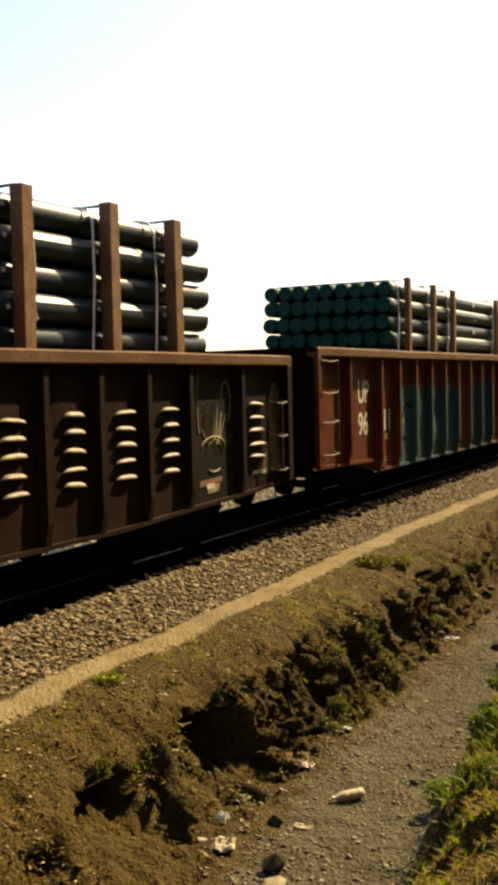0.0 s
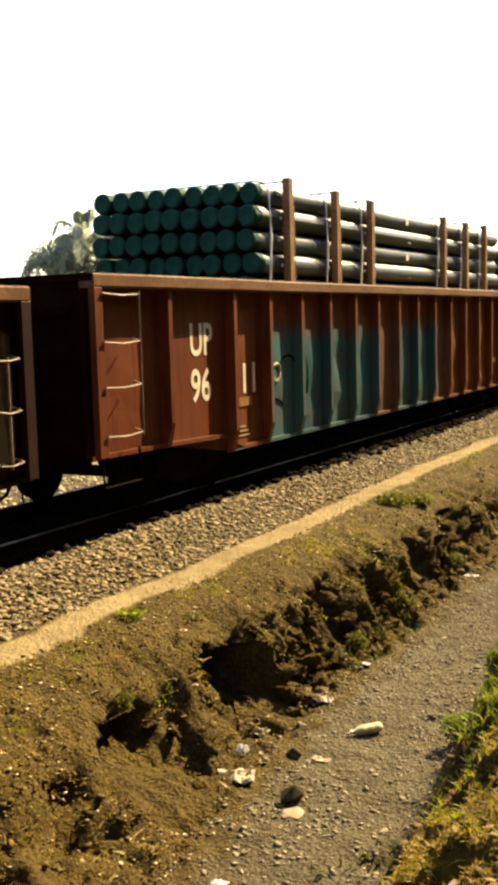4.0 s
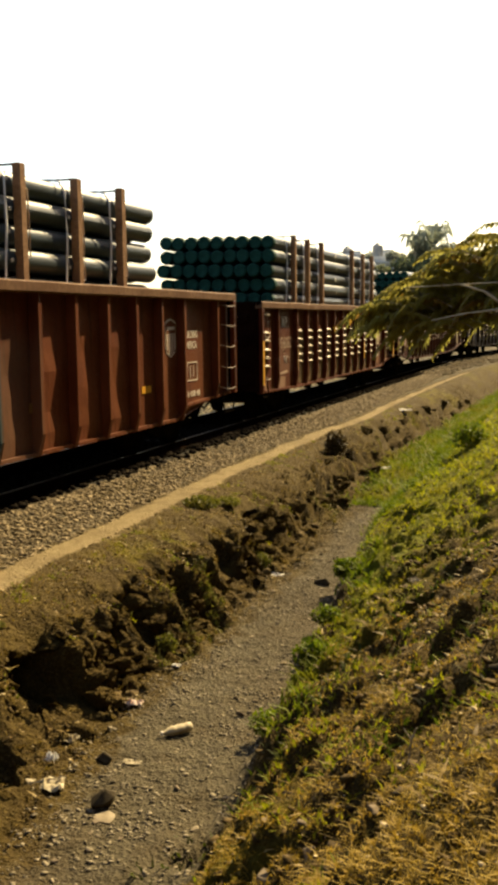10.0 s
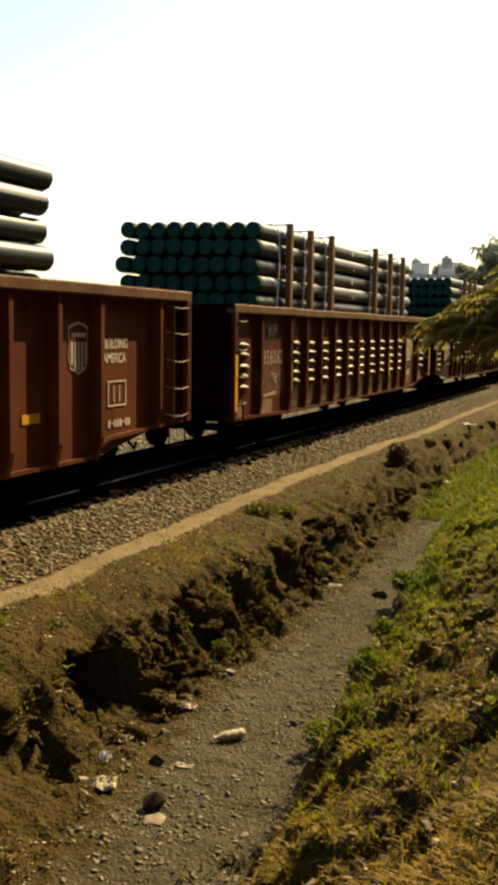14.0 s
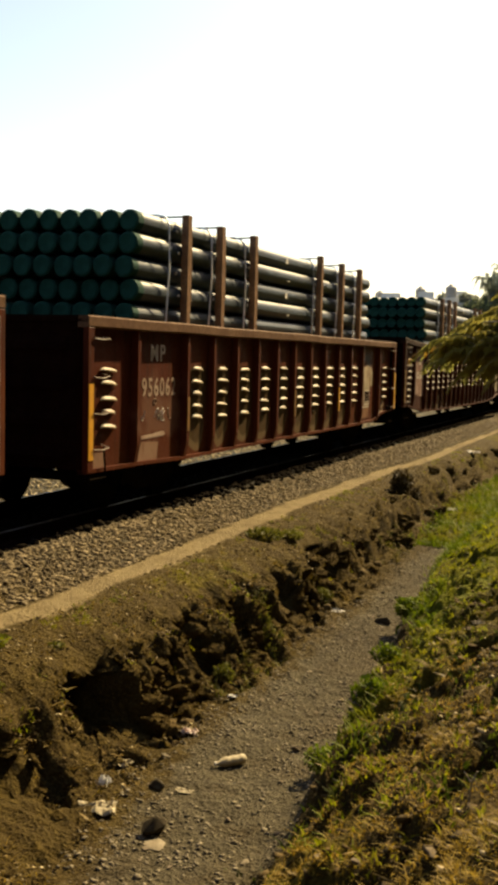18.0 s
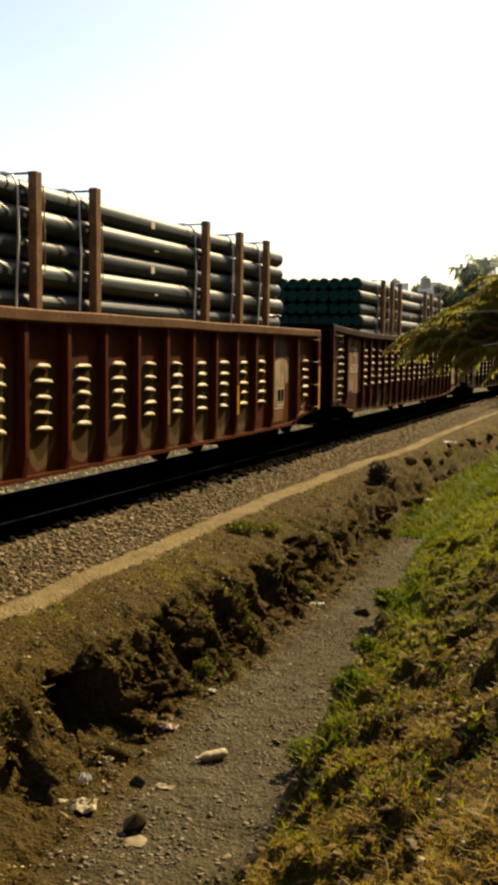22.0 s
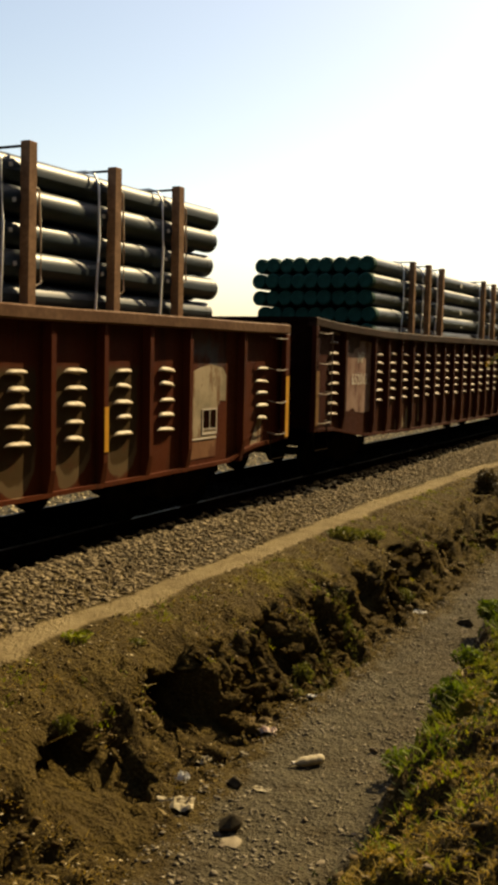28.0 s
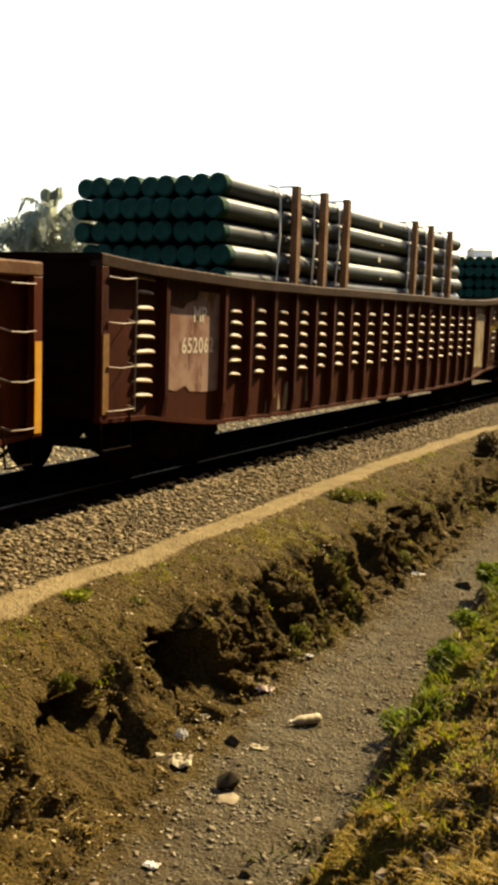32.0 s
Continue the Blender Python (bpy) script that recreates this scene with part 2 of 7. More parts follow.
# Underframe, rail web and sleeper colours hold the shade under the cars.
UNDER = simple("grimy_shade_steel", (0.006, 0.005, 0.004), (0.012, 0.009, 0.007), 4, 0.8)
TREAD = simple("polished_rail_steel", (0.11, 0.10, 0.09), (0.06, 0.05, 0.04), 3, 0.55, 0.5, 0.1)
RAIL_RUST_SHADE = simple("rust_shade_web", (0.012, 0.007, 0.005), (0.020, 0.012, 0.008), 4, 0.85)
TIE = simple("creosote_shade_tie", (0.007, 0.0055, 0.0045), (0.015, 0.012, 0.009), 3, 0.9)
FADED_YELLOW = simple("faded_reflector", (0.20, 0.095, 0.022), (0.13, 0.060, 0.018), 8, 0.6)
YELLOW = simple("yellow_reflector", (0.62, 0.30, 0.02), (0.55, 0.25, 0.02), 8, 0.45)
LETTER_WORN = simple("worn_pinkish_lettering", (0.36, 0.27, 0.21), (0.24, 0.15, 0.11), 5, 0.76)
LETTER = simple("chalky_white_lettering", (0.58, 0.52, 0.45), (0.44, 0.36, 0.29), 5, 0.7)
STAKE = simple("stained_timber", (0.150, 0.080, 0.045), (0.245, 0.140, 0.082), 3, 0.75, bump=0.6)
STRAP = simple("white_strap", (0.90, 0.90, 0.88), (0.82, 0.82, 0.80), 6, 0.5)
LOOP = simple("cream_strap", (0.66, 0.60, 0.50), (0.52, 0.45, 0.35), 6, 0.7)
TAG = simple("paper_tag", (0.68, 0.66, 0.60), (0.55, 0.5, 0.42), 9, 0.7)


def pipe_coat(name, tint, dust):
    m = Nodes(name, 0.35)
    m.bsdf.inputs["Specular IOR Level"].default_value = 0.26
    fine = m.noise(30, 4)
    c = m.mix(m.step(m.noise(1.2, 4), 0.35, 0.7), tint, tuple(v * 1.9 for v in tint))
    c = m.mix(m.math('MULTIPLY', m.random(), 0.45), c, tuple(v * 0.5 for v in tint))
    c = m.mix(m.step(m.noise(5, 5, 0.6, stretch=(1, 0.15, 1)), 0.52, 0.75, 0, 0.32), c, dust)
    m.bump(fine, 0.12, 0.003)
    return m.done(c, m.step(fine, 0.2, 0.8, 0.36, 0.52))


PIPE = pipe_coat("dark_pipe_coating", (0.015, 0.024, 0.032), (0.085, 0.130, 0.165))
PIPE_CAP = simple("green_end_cap", (0.006, 0.037, 0.029), (0.009, 0.053, 0.042), 7, 0.8)
# End walls face away from the sun; their shade is in this colour.
SHADE_SPRAY_DARK = simple("shade_spray_dark", (0.0085, 0.0032, 0.0020), (0.0150, 0.0058, 0.0034), 2.5, 0.85)


def ground_material():
    m = Nodes("earth_and_gravel", 0.95)
    m.bsdf.inputs["Specular IOR Level"].default_value = 0.08
    zone = m.tree.nodes.new("ShaderNodeSeparateColor")
    m.put(zone.inputs[0], m.attr("zone"))
    path, green, gravel = zone.outputs[0], zone.outputs[1], zone.outputs[2]
    n1, n2, n3 = m.noise(0.55, 4), m.noise(4.0, 5, 0.6), m.noise(38, 5, 0.65)
    soil = m.mix(m.step(n2, 0.3, 0.72), (0.0265, 0.0165, 0.0036), (0.0500, 0.0335, 0.0080))
    soil = m.mix(m.step(n3, 0.45, 0.70, 0, 0.65), soil, (0.110, 0.080, 0.024))
    turf = m.mix(m.step(n2, 0.35, 0.65), (0.040, 0.036, 0.0027), (0.077, 0.060, 0.0060))
    turf = m.mix(m.step(n3, 0.5, 0.72, 0, 0.6), turf, (0.127, 0.087, 0.0140))
    lush = m.mix(m.step(n2, 0.35, 0.65), (0.058, 0.068, 0.004), (0.110, 0.112, 0.008))
    turf = m.mix(m.step(green, 0.78, 1.0, 0, 0.85), turf, lush)
    grey = m.mix(m.step(n2, 0.3, 0.7), (0.041, 0.0340, 0.0198), (0.068, 0.0565, 0.0335))
    peb = m.cells(32, out="Color")
    grey = m.mix(0.30, grey, m.mix(m.axis(0, peb), (0.0240, 0.0200, 0.0135), (0.1350, 0.1160, 0.0800)))
    mot = m.noise(1.6, 4, 0.6)
    grey = m.mix(m.step(mot, 0.45, 0.68, 0, 0.55), grey, (0.044, 0.030, 0.0125))
    tan = m.mix(m.step(n2, 0.3, 0.7), (0.148, 0.111, 0.057), (0.200, 0.154, 0.084))
    wob = m.math('MULTIPLY', m.math('SUBTRACT', n2, 0.5), 1.1)
    c = m.mix(m.step(m.math('ADD', green, wob), 0.36, 0.64), soil, turf)
    c = m.mix(m.step(m.math('ADD', gravel, wob), 0.35, 0.65), c, grey)
    c = m.mix(m.step(m.math('ADD', path, m.math('MULTIPLY', wob, 0.8)), 0.25, 0.75), c, tan)
    # near-black bed: the train's shade is put into the colour with the grime
    c = m.mix(m.math('MULTIPLY', m.attr('shade_grime', 'Fac'), 0.95), c, (0.010, 0.008, 0.006))
    c = m.mix(m.step(n1, 0.35, 0.75, 0.0, 0.35), c, (0.040, 0.026, 0.012))
    lumps = m.math('MULTIPLY', m.noise(13, 4, 0.65), 1.8)
    m.bump(m.math('ADD', lumps, m.math('ADD', n3, m.math('MULTIPLY', m.cells(32), 0.6))), 1.0, 0.030)
    return m.done(c)


GROUND = ground_material()


def stone_material(name, a, b, pale):
    m = Nodes(name, 0.9)
    m.bsdf.inputs["Specular IOR Level"].default_value = 0.15
    c = m.mix(m.random(True), a, b)
    c = m.mix(m.step(m.noise(30, 4), 0.4, 0.7, 0, 0.6), c, pale)
    m.bump(m.noise(90, 3), 0.5, 0.004)
    return m.done(c)


BALLAST = stone_material("ballast_stone", (0.024, 0.0168, 0.0085), (0.132, 0.097, 0.053), (0.30, 0.235, 0.140))
BALLAST_SHADE_GRIME = stone_material("shade_grime_ballast", (0.006, 0.005, 0.004), (0.016, 0.013, 0.010), (0.022, 0.018, 0.014))
# no sheen on the colours that hold painted shade
for dark_mat in (UNDER, RAIL_RUST_SHADE, TIE, BALLAST_SHADE_GRIME, SHADE_SPRAY_DARK):
    dark_mat.node_tree.nodes["Principled BSDF"].inputs["Specular IOR Level"].default_value = 0.0
PEBBLE = stone_material("ditch_pebble", (0.032, 0.026, 0.017), (0.175, 0.146, 0.100), (0.205, 0.170, 0.118))
EARTH = simple("broken_earth", (0.042, 0.0265, 0.0058), (0.080, 0.053, 0.0130), 9, 0.95, bump=0.9, distance=0.012)
CLOD = stone_material("earth_clod", (0.028, 0.0165, 0.0040), (0.066, 0.041, 0.0105), (0.088, 0.057, 0.0160))


def leaf_material(name, a, b, c3, through=0.45):
    m = Nodes(name, 0.6)
    m.bsdf.inputs["Specular IOR Level"].default_value = 0.12
    r = m.random(True)
    c = m.mix(r, a, b)
    c = m.mix(m.step(m.noise(0.8, 3), 0.45, 0.7), c, c3)
    m.put(m.bsdf.inputs["Base Color"], c)
    t = m.tree.nodes.new("ShaderNodeBsdfTranslucent")
    m.put(t.inputs["Color"], c)
    s = m.tree.nodes.new("ShaderNodeMixShader")
    s.inputs[0].default_value = through
    m.tree.links.new(m.bsdf.outputs[0], s.inputs[1])
    m.tree.links.new(t.outputs[0], s.inputs[2])
    m.tree.links.new(s.outputs[0], m.out.inputs["Surface"])
    return m.mat


GRASS = leaf_material("green_grass", (0.105, 0.135, 0.006), (0.215, 0.225, 0.012), (0.205, 0.185, 0.015), 0.5)
DRY = leaf_material("dry_grass", (0.165, 0.102, 0.013), (0.275, 0.182, 0.030), (0.145, 0.104, 0.011))
GOLD_STRAW = leaf_material("golden_straw", (0.215, 0.142, 0.020), (0.350, 0.245, 0.045), (0.190, 0.140, 0.016))
DEAD_LEAF = leaf_material("dead_leaf", (0.080, 0.048, 0.010), (0.270, 0.200, 0.075), (0.150, 0.092, 0.022), 0.25)
DULL_WEED = leaf_material("dull_weed", (0.058, 0.064, 0.010), (0.115, 0.115, 0.020), (0.12, 0.100, 0.022), 0.4)
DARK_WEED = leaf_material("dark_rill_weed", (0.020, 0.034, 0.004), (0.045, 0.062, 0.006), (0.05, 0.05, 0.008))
CHIP = stone_material("pale_chip", (0.18, 0.135, 0.07), (0.36, 0.29, 0.17), (0.42, 0.35, 0.22))
WEED = leaf_material("weed_leaf", (0.050, 0.085, 0.006), (0.115, 0.150, 0.010), (0.14, 0.135, 0.014))
TREE_LEAF = leaf_material("feathery_leaf", (0.185, 0.195, 0.046), (0.30, 0.300, 0.080), (0.28, 0.245, 0.058), 0.66)
FAR_LEAF = leaf_material("far_leaf", (0.08, 0.10, 0.05), (0.14, 0.16, 0.08), (0.11, 0.125, 0.07), 0.5)
# Distance haze is put into these two pale leaf colours.
HAZE_LEAF = leaf_material("haze_pale_leaf", (0.25, 0.285, 0.235), (0.36, 0.395, 0.32), (0.31, 0.34, 0.28), 0.6)
SKYLINE_HAZE_LEAF = leaf_material("skyline_haze_leaf", (0.160, 0.184, 0.158), (0.230, 0.252, 0.210), (0.195, 0.215, 0.180), 0.55)
SHRUB = leaf_material("dry_shrub", (0.030, 0.021, 0.008), (0.060, 0.040, 0.014), (0.050, 0.038, 0.012), 0.2)
BARK = simple("pale_bark", (0.20, 0.165, 0.115), (0.32, 0.27, 0.19), 4, 0.9, bump=0.8, distance=0.02)
DRY_FROND = leaf_material("browned_frond", (0.22, 0.13, 0.025), (0.36, 0.23, 0.05), (0.18, 0.105, 0.02), 0.5)
# Plaster and tank plastic are lightened so their colour holds the haze.
PLASTER = simple("hazy_plaster", (0.66, 0.65, 0.62), (0.74, 0.72, 0.68), 0.8, 0.9)
CONCRETE = simple("grey_concrete", (0.48, 0.47, 0.44), (0.56, 0.55, 0.51), 1.2, 0.9)
DARK_PANE = simple("dark_window_pane", (0.03, 0.035, 0.04), (0.05, 0.055, 0.06), 1, 0.2)
TANK = simple("hazed_tank_plastic", (0.26, 0.26, 0.25), (0.32, 0.32, 0.31), 2, 0.6)
OLD_PLASTIC = simple("dirty_pale_plastic", (0.24, 0.195, 0.115), (0.38, 0.325, 0.215), 14, 0.6)
WHITE_PLASTIC = simple("white_plastic", (0.72, 0.72, 0.70), (0.62, 0.62, 0.60), 12, 0.4)
PINK_PAPER = simple("pinkish_paper", (0.50, 0.36, 0.30), (0.58, 0.50, 0.44), 16, 0.8)
STONE_DARK = simple("dark_stone", (0.030, 0.0235, 0.014), (0.058, 0.045, 0.027), 14, 0.9, bump=0.6)
STONE_MID = simple("brown_stone", (0.11, 0.085, 0.058), (0.17, 0.135, 0.095), 14, 0.9, bump=0.6)
STONE_PALE = simple("pale_stone", (0.16, 0.130, 0.088), (0.25, 0.21, 0.15), 12, 0.9, bump=0.7)
BLOCKER_WALL = simple("blocker_wall_brown", (0.085, 0.055, 0.04), (0.12, 0.08, 0.06), 1.5, 0.9)
PALE_BARK = simple("bleached_bark", (0.42, 0.36, 0.25), (0.52, 0.46, 0.34), 5, 0.8, bump=0.5)

# ---------------------------------------------------------------- mesh helpers
class Mesh:
    """Collects vertices and faces of one part."""

    def __init__(self):
        self.v, self.f, self.m = [], [], []

    def quad(self, pts, mat=0):
        n = len(self.v)
        self.v += [tuple(p) for p in pts]
        self.f.append(tuple(range(n, n + len(pts))))
        self.m.append(mat)

    def box(self, x0, x1, y0, y1, z0, z1, mat=0, bevel=0.0):
        """A box, its long edges cut by bevel."""
        n, b = len(self.v), bevel
        if b:
            xs = [(x0 + b, z0), (x1 - b, z0), (x1, z0 + b), (x1, z1 - b), (x1 - b, z1), (x0 + b, z1), (x0, z1 - b), (x0, z0 + b)]
        else:
            xs = [(x0, z0), (x1, z0), (x1, z1), (x0, z1)]
        k = len(xs)
        self.v += [(x, y0, z) for x, z in xs] + [(x, y1, z) for x, z in xs]
        self.f += [tuple(range(n, n + k)), tuple(range(n + 2 * k - 1, n + k - 1, -1))]
        self.f += [(n + (i + 1) % k, n + i, n + k + i, n + k + (i + 1) % k) for i in range(k)]
        self.m += [mat] * (k + 2)

    def tube(self, a, b, r, sides=8, mat=0, r2=None):
        a, b = Vector(a), Vector(b)
        q = (b - a).to_track_quat('Z', 'Y')
        n = len(self.v)
        for p, rr in ((a, r), (b, r if r2 is None else r2)):
            self.v += [tuple(p + q @ Vector((rr * math.cos(t), rr * math.sin(t), 0))) for t in
                       (2 * math.pi * i / sides for i in range(sides))]
        self.f += [(n + i, n + (i + 1) % sides, n + sides + (i + 1) % sides, n + sides + i) for i in range(sides)]
        self.f += [tuple(range(n + sides - 1, n - 1, -1)), tuple(range(n + sides, n + 2 * sides))]
        self.m += [mat] * (sides + 2)

    def bent(self, pts, r, sides=5, mat=0):
        """One unbroken tube along a line of points."""
        pts = [Vector(p) for p in pts]
        rows = []
        for i, p in enumerate(pts):
            q = (pts[min(i + 1, len(pts) - 1)] - pts[max(i - 1, 0)]).to_track_quat('Z', 'Y')
            rows.append([p + q @ Vector((r * math.cos(6.2832 * k / sides), r * math.sin(6.2832 * k / sides), 0)) for k in range(sides)])
        n = len(self.v)
        self.v += [tuple(p) for row in rows for p in row]
        for j in range(len(rows) - 1):
            for k in range(sides):
                a, b = n + j * sides + k, n + j * sides + (k + 1) % sides
                self.f.append((a, b, b + sides, a + sides))
        self.f += [tuple(range(n + sides - 1, n - 1, -1)), tuple(range(n + (len(rows) - 1) * sides, n + len(rows) * sides))]
        self.m += [mat] * ((len(rows) - 1) * sides + 2)

    def grid(self, rows, mat=0, flip=False):
        """A sheet from rows of points."""
        n, w = len(self.v), len(rows[0])
        for r in rows:
            self.v += [tuple(p) for p in r]
        for j in range(len(rows) - 1):
            for i in range(w - 1):
                q = (n + j * w + i, n + j * w + i + 1, n + (j + 1) * w + i + 1, n + (j + 1) * w + i)
                self.f.append(q[::-1] if flip else q)
                self.m.append(mat)

    def data(self, name, mats, smooth=False):
        me = bpy.data.meshes.new(name)
        me.from_pydata(self.v, [], self.f)
        for mat in mats if isinstance(mats, (list, tuple)) else [mats]:
            me.materials.append(mat)
        me.polygons.foreach_set("material_index", self.m)
        if smooth:
            me.polygons.foreach_set("use_smooth", [True] * len(self.f))
        me.update()
        return me


def part(name, mesh, mats, parent, label="", at=None, smooth=False):
    """Links a Mesh (or shared mesh data) as one object under a thing or a part."""
    ob = new(name, mesh.data(name, mats, smooth) if isinstance(mesh, Mesh) else mesh)
    ob.parent = parent
    if at is not None:
        ob.matrix_basis = at
    if label:
        ob["label"] = label
    return ob


def raw(name, verts, faces, mats, smooth=False):
    me = bpy.data.meshes.new(name)
    verts, faces = np.asarray(verts, np.float32), np.asarray(faces, np.int32)
    k = faces.shape[1]
    me.vertices.add(len(verts))
    me.vertices.foreach_set("co", verts.ravel())
    me.loops.add(faces.size)
    me.loops.foreach_set("vertex_index", faces.ravel())
    me.polygons.add(len(faces))
    me.polygons.foreach_set("loop_start", np.arange(0, faces.size, k, dtype=np.int32))
    if smooth:
        me.polygons.foreach_set("use_smooth", np.ones(len(faces), bool))
    for mat in mats if isinstance(mats, (list, tuple)) else [mats]:
        me.materials.append(mat)
    me.update(calc_edges=True)
    return me


def vnoise(x, y, seed=0):
    """Smooth value noise in the plane, 0 to 1."""
    x, y = np.asarray(x, float), np.asarray(y, float)
    i, j = np.floor(x).astype(np.int64), np.floor(y).astype(np.int64)
    u, v = x - i, y - j
    u, v = u * u * (3 - 2 * u), v * v * (3 - 2 * v)

    def h(a, b):
        k = (a * 374761393 + b * 668265263 + seed * 974634777) & 0x7fffffff
        k = ((k ^ (k >> 13)) * 1274126177) & 0x7fffffff
        return ((k ^ (k >> 16)) & 0xffff) / 65535.0
    return (h(i, j) * (1 - u) + h(i + 1, j) * u) * (1 - v) + (h(i, j + 1) * (1 - u) + h(i + 1, j + 1) * u) * v


def fbm(x, y, seed=0, octaves=4):
    s, a, t = 0, 1.0, 0
    for k in range(octaves):
        s, t = s + a * vnoise(x * 2 ** k, y * 2 ** k, seed + k), t + a
        a *= 0.5
    return s / t


def cells2(x, y, seed=0):
    """Blocky noise: a level for each irregular cell (0 to 1), and the distance to the cell's border."""
    i, j = np.floor(x).astype(np.int64), np.floor(y).astype(np.int64)
    d1, d2, val = np.full(x.shape, 9.0), np.full(x.shape, 9.0), np.zeros(x.shape)
    for a in (-1, 0, 1):
        for b in (-1, 0, 1):
            k = ((i + a) * 374761393 + (j + b) * 668265263 + seed * 974634777) & 0x7fffffff
            k = ((k ^ (k >> 13)) * 1274126177) & 0x7fffffff
            k = k ^ (k >> 16)
            px, py, lv = i + a + (k & 255) / 255.0, j + b + ((k >> 8) & 255) / 255.0, ((k >> 16) & 255) / 255.0
            d = np.hypot(x - px, y - py)
            near = d < d1
            d2 = np.where(near, d1, np.minimum(d2, d))
            val = np.where(near, lv, val)
            d1 = np.where(near, d, d1)
    return val, d2 - d1


# ---------------------------------------------------------------- ground
BEND_FROM, BEND_R = 48.0, 150.0     # beyond this the track turns to the right


def bend(y):
    """Sideways shift of the track where it curves."""
    d = np.clip(np.asarray(y, float) - BEND_FROM, 0, 110)
    return BEND_R - np.sqrt(BEND_R ** 2 - d ** 2)


def fall(y):
    """The track drops gently away from the viewpoint."""
    return -0.008 * (y - 13.0)


def along(s_):
    """The place on the curving track at a length along it: x, y and the heading in degrees."""
    a = max(0.0, s_ - BEND_FROM) / BEND_R
    return RAIL_X + BEND_R * (1 - math.cos(a)), min(s_, BEND_FROM) + BEND_R * math.sin(a), -math.degrees(a)


def left_foot(y):
    return np.interp(y, [3, 4.4, 6, 8, 14, 18, 24, 40, 70], [-3.45, -3.55, -3.75, -4.0, -3.97, -4.15, -4.25, -3.7, -2.5])


def right_foot(y):
    return np.interp(y, [3, 6, 7, 8.2, 9.7, 11, 14, 18, 24, 70], [-2.25, -2.34, -2.40, -2.56, -2.67, -2.75, -3.08, -3.32, -3.25, -1.7])


def path_middle(y):
    return np.interp(y, [0, 7.7, 9.2, 11.7, 14, 18, 22, 26, 33, 40, 49, 58.7, 64.6, 90], [-5.70, -5.65, -5.59, -5.58, -5.63, -5.69, -5.60, -5.36, -5.36, -5.25, -4.95, -3.95, -3.28, 0.3])


def smooth(x, a, b):
    t = np.clip((x - a) / (b - a), 0, 1)
    return t * t * (3 - 2 * t)


def ground_z(x, y):
    """Height of the ground: track bed, footpath, eroded bank, dry ditch and the grassy bank by the ditch."""
    x, y = np.asarray(x, float), np.asarray(y, float)
    wx, wy = x + 0.14 * (fbm(x * 3, y * 3, 201) - 0.5), y + 0.30 * (fbm(x * 3, y * 3, 205) - 0.5)
    lf = left_foot(y) + 0.16 * (fbm(y * 1.4, y * 0 + 3, 5) - 0.5) + 0.12 * (fbm(y * 6, y * 0 + 9, 8) - 0.5)
    rf = right_foot(y) + 0.25 * (fbm(y * 1.1, y * 0, 11) - 0.5)
    pm = path_middle(y)
    steep = smooth(y, 6.8, 8.6)
    edge = lf - 0.40 - 0.45 * (1 - steep) + 0.40 * (fbm(wy * 1.5, y * 0 + 1, 21, 3) - 0.5) + 0.12 * steep * (vnoise(wy * 5, wx * 3, 24) - 0.5)
    tx = x - bend(y)
    heap = -0.08 - 0.13 * (1 - smooth(tx + 8.1, 1.05, 1.25)) - 0.80 * np.clip((-9.10 - tx) / 1.1, 0, 1) - 0.008 * np.clip(y - 16, 0, 100)
    bed = heap + (np.minimum(-0.30, -0.30 - 0.004 * (y - 16)) - heap) * smooth(x, pm - 1.05, pm - 0.25)
    lip = -0.66 + 0.16 * (fbm(y * 0.8, y * 0 + 5, 31) - 0.5)
    k = np.clip((x - pm - 0.22) / np.maximum(0.2, edge - pm - 0.22), 0, 1)
    bank = -0.31 + (lip + 0.31) * (0.45 * k + 0.55 * k * k)
    floor = -1.20 + 0.16 * smooth(y, 18, 22)
    t = np.clip((x - edge) / np.maximum(lf + 0.05 - edge, 0.08), 0, 1)
    cliff = 0.5 * smooth(t, 0, 0.35) + 0.5 * t
    z = np.where(x < pm + 0.22, bed, bank * (1 - cliff) + floor * cliff)
    crest = 0.72 + 0.012 * np.clip(y, 0, 40)
    foot = smooth(x, rf - 0.05, rf + 0.16 + 0.30 * (1 - smooth(y, 6.6, 8.5)))
    slope = np.clip((x - rf - 0.1) / (0.3 - rf), 0, 1)
    step = 0.24 + 0.10 * (1 - smooth(y, 6.6, 8.5))
    right = floor + step * foot + (crest - floor - step) * (slope ** 0.9)
    right = right + 0.12 * np.clip(x - 0.3, 0, 6)
    z = np.where(x > rf - 0.05, right, z)
    soil = smooth(x, pm + 0.25, pm + 0.8) * (1 - smooth(x, lf - 0.02, lf + 0.1))
    z = z + soil * (0.18 * (fbm(x * 2.2, y * 2.2, 41) - 0.5) + 0.05 * (fbm(x * 9, y * 9, 45) - 0.5) + 0.035 * (1 - smooth(y, 9, 14)) * (fbm(x * 16, y * 14, 47, 2) - 0.5))
    # crumbling blocks and hollows along the worn edge
    worn = smooth(x, edge - 0.42, edge - 0.06) * (1 - smooth(x, lf + 0.02, lf + 0.22)) * (0.30 + 0.70 * smooth(y, 6.8, 8.2))
    lv, bd = cells2(wx * 4.2, wy * 3.4, 52)
    lv2, bd2 = cells2(wx * 11, wy * 9, 55)
    z = z + worn * (0.16 * (lv - 0.62) - 0.07 * (1 - smooth(bd, 0.0, 0.20)) + 0.05 * (lv2 - 0.5) - 0.02 * (1 - smooth(bd2, 0, 0.2)))
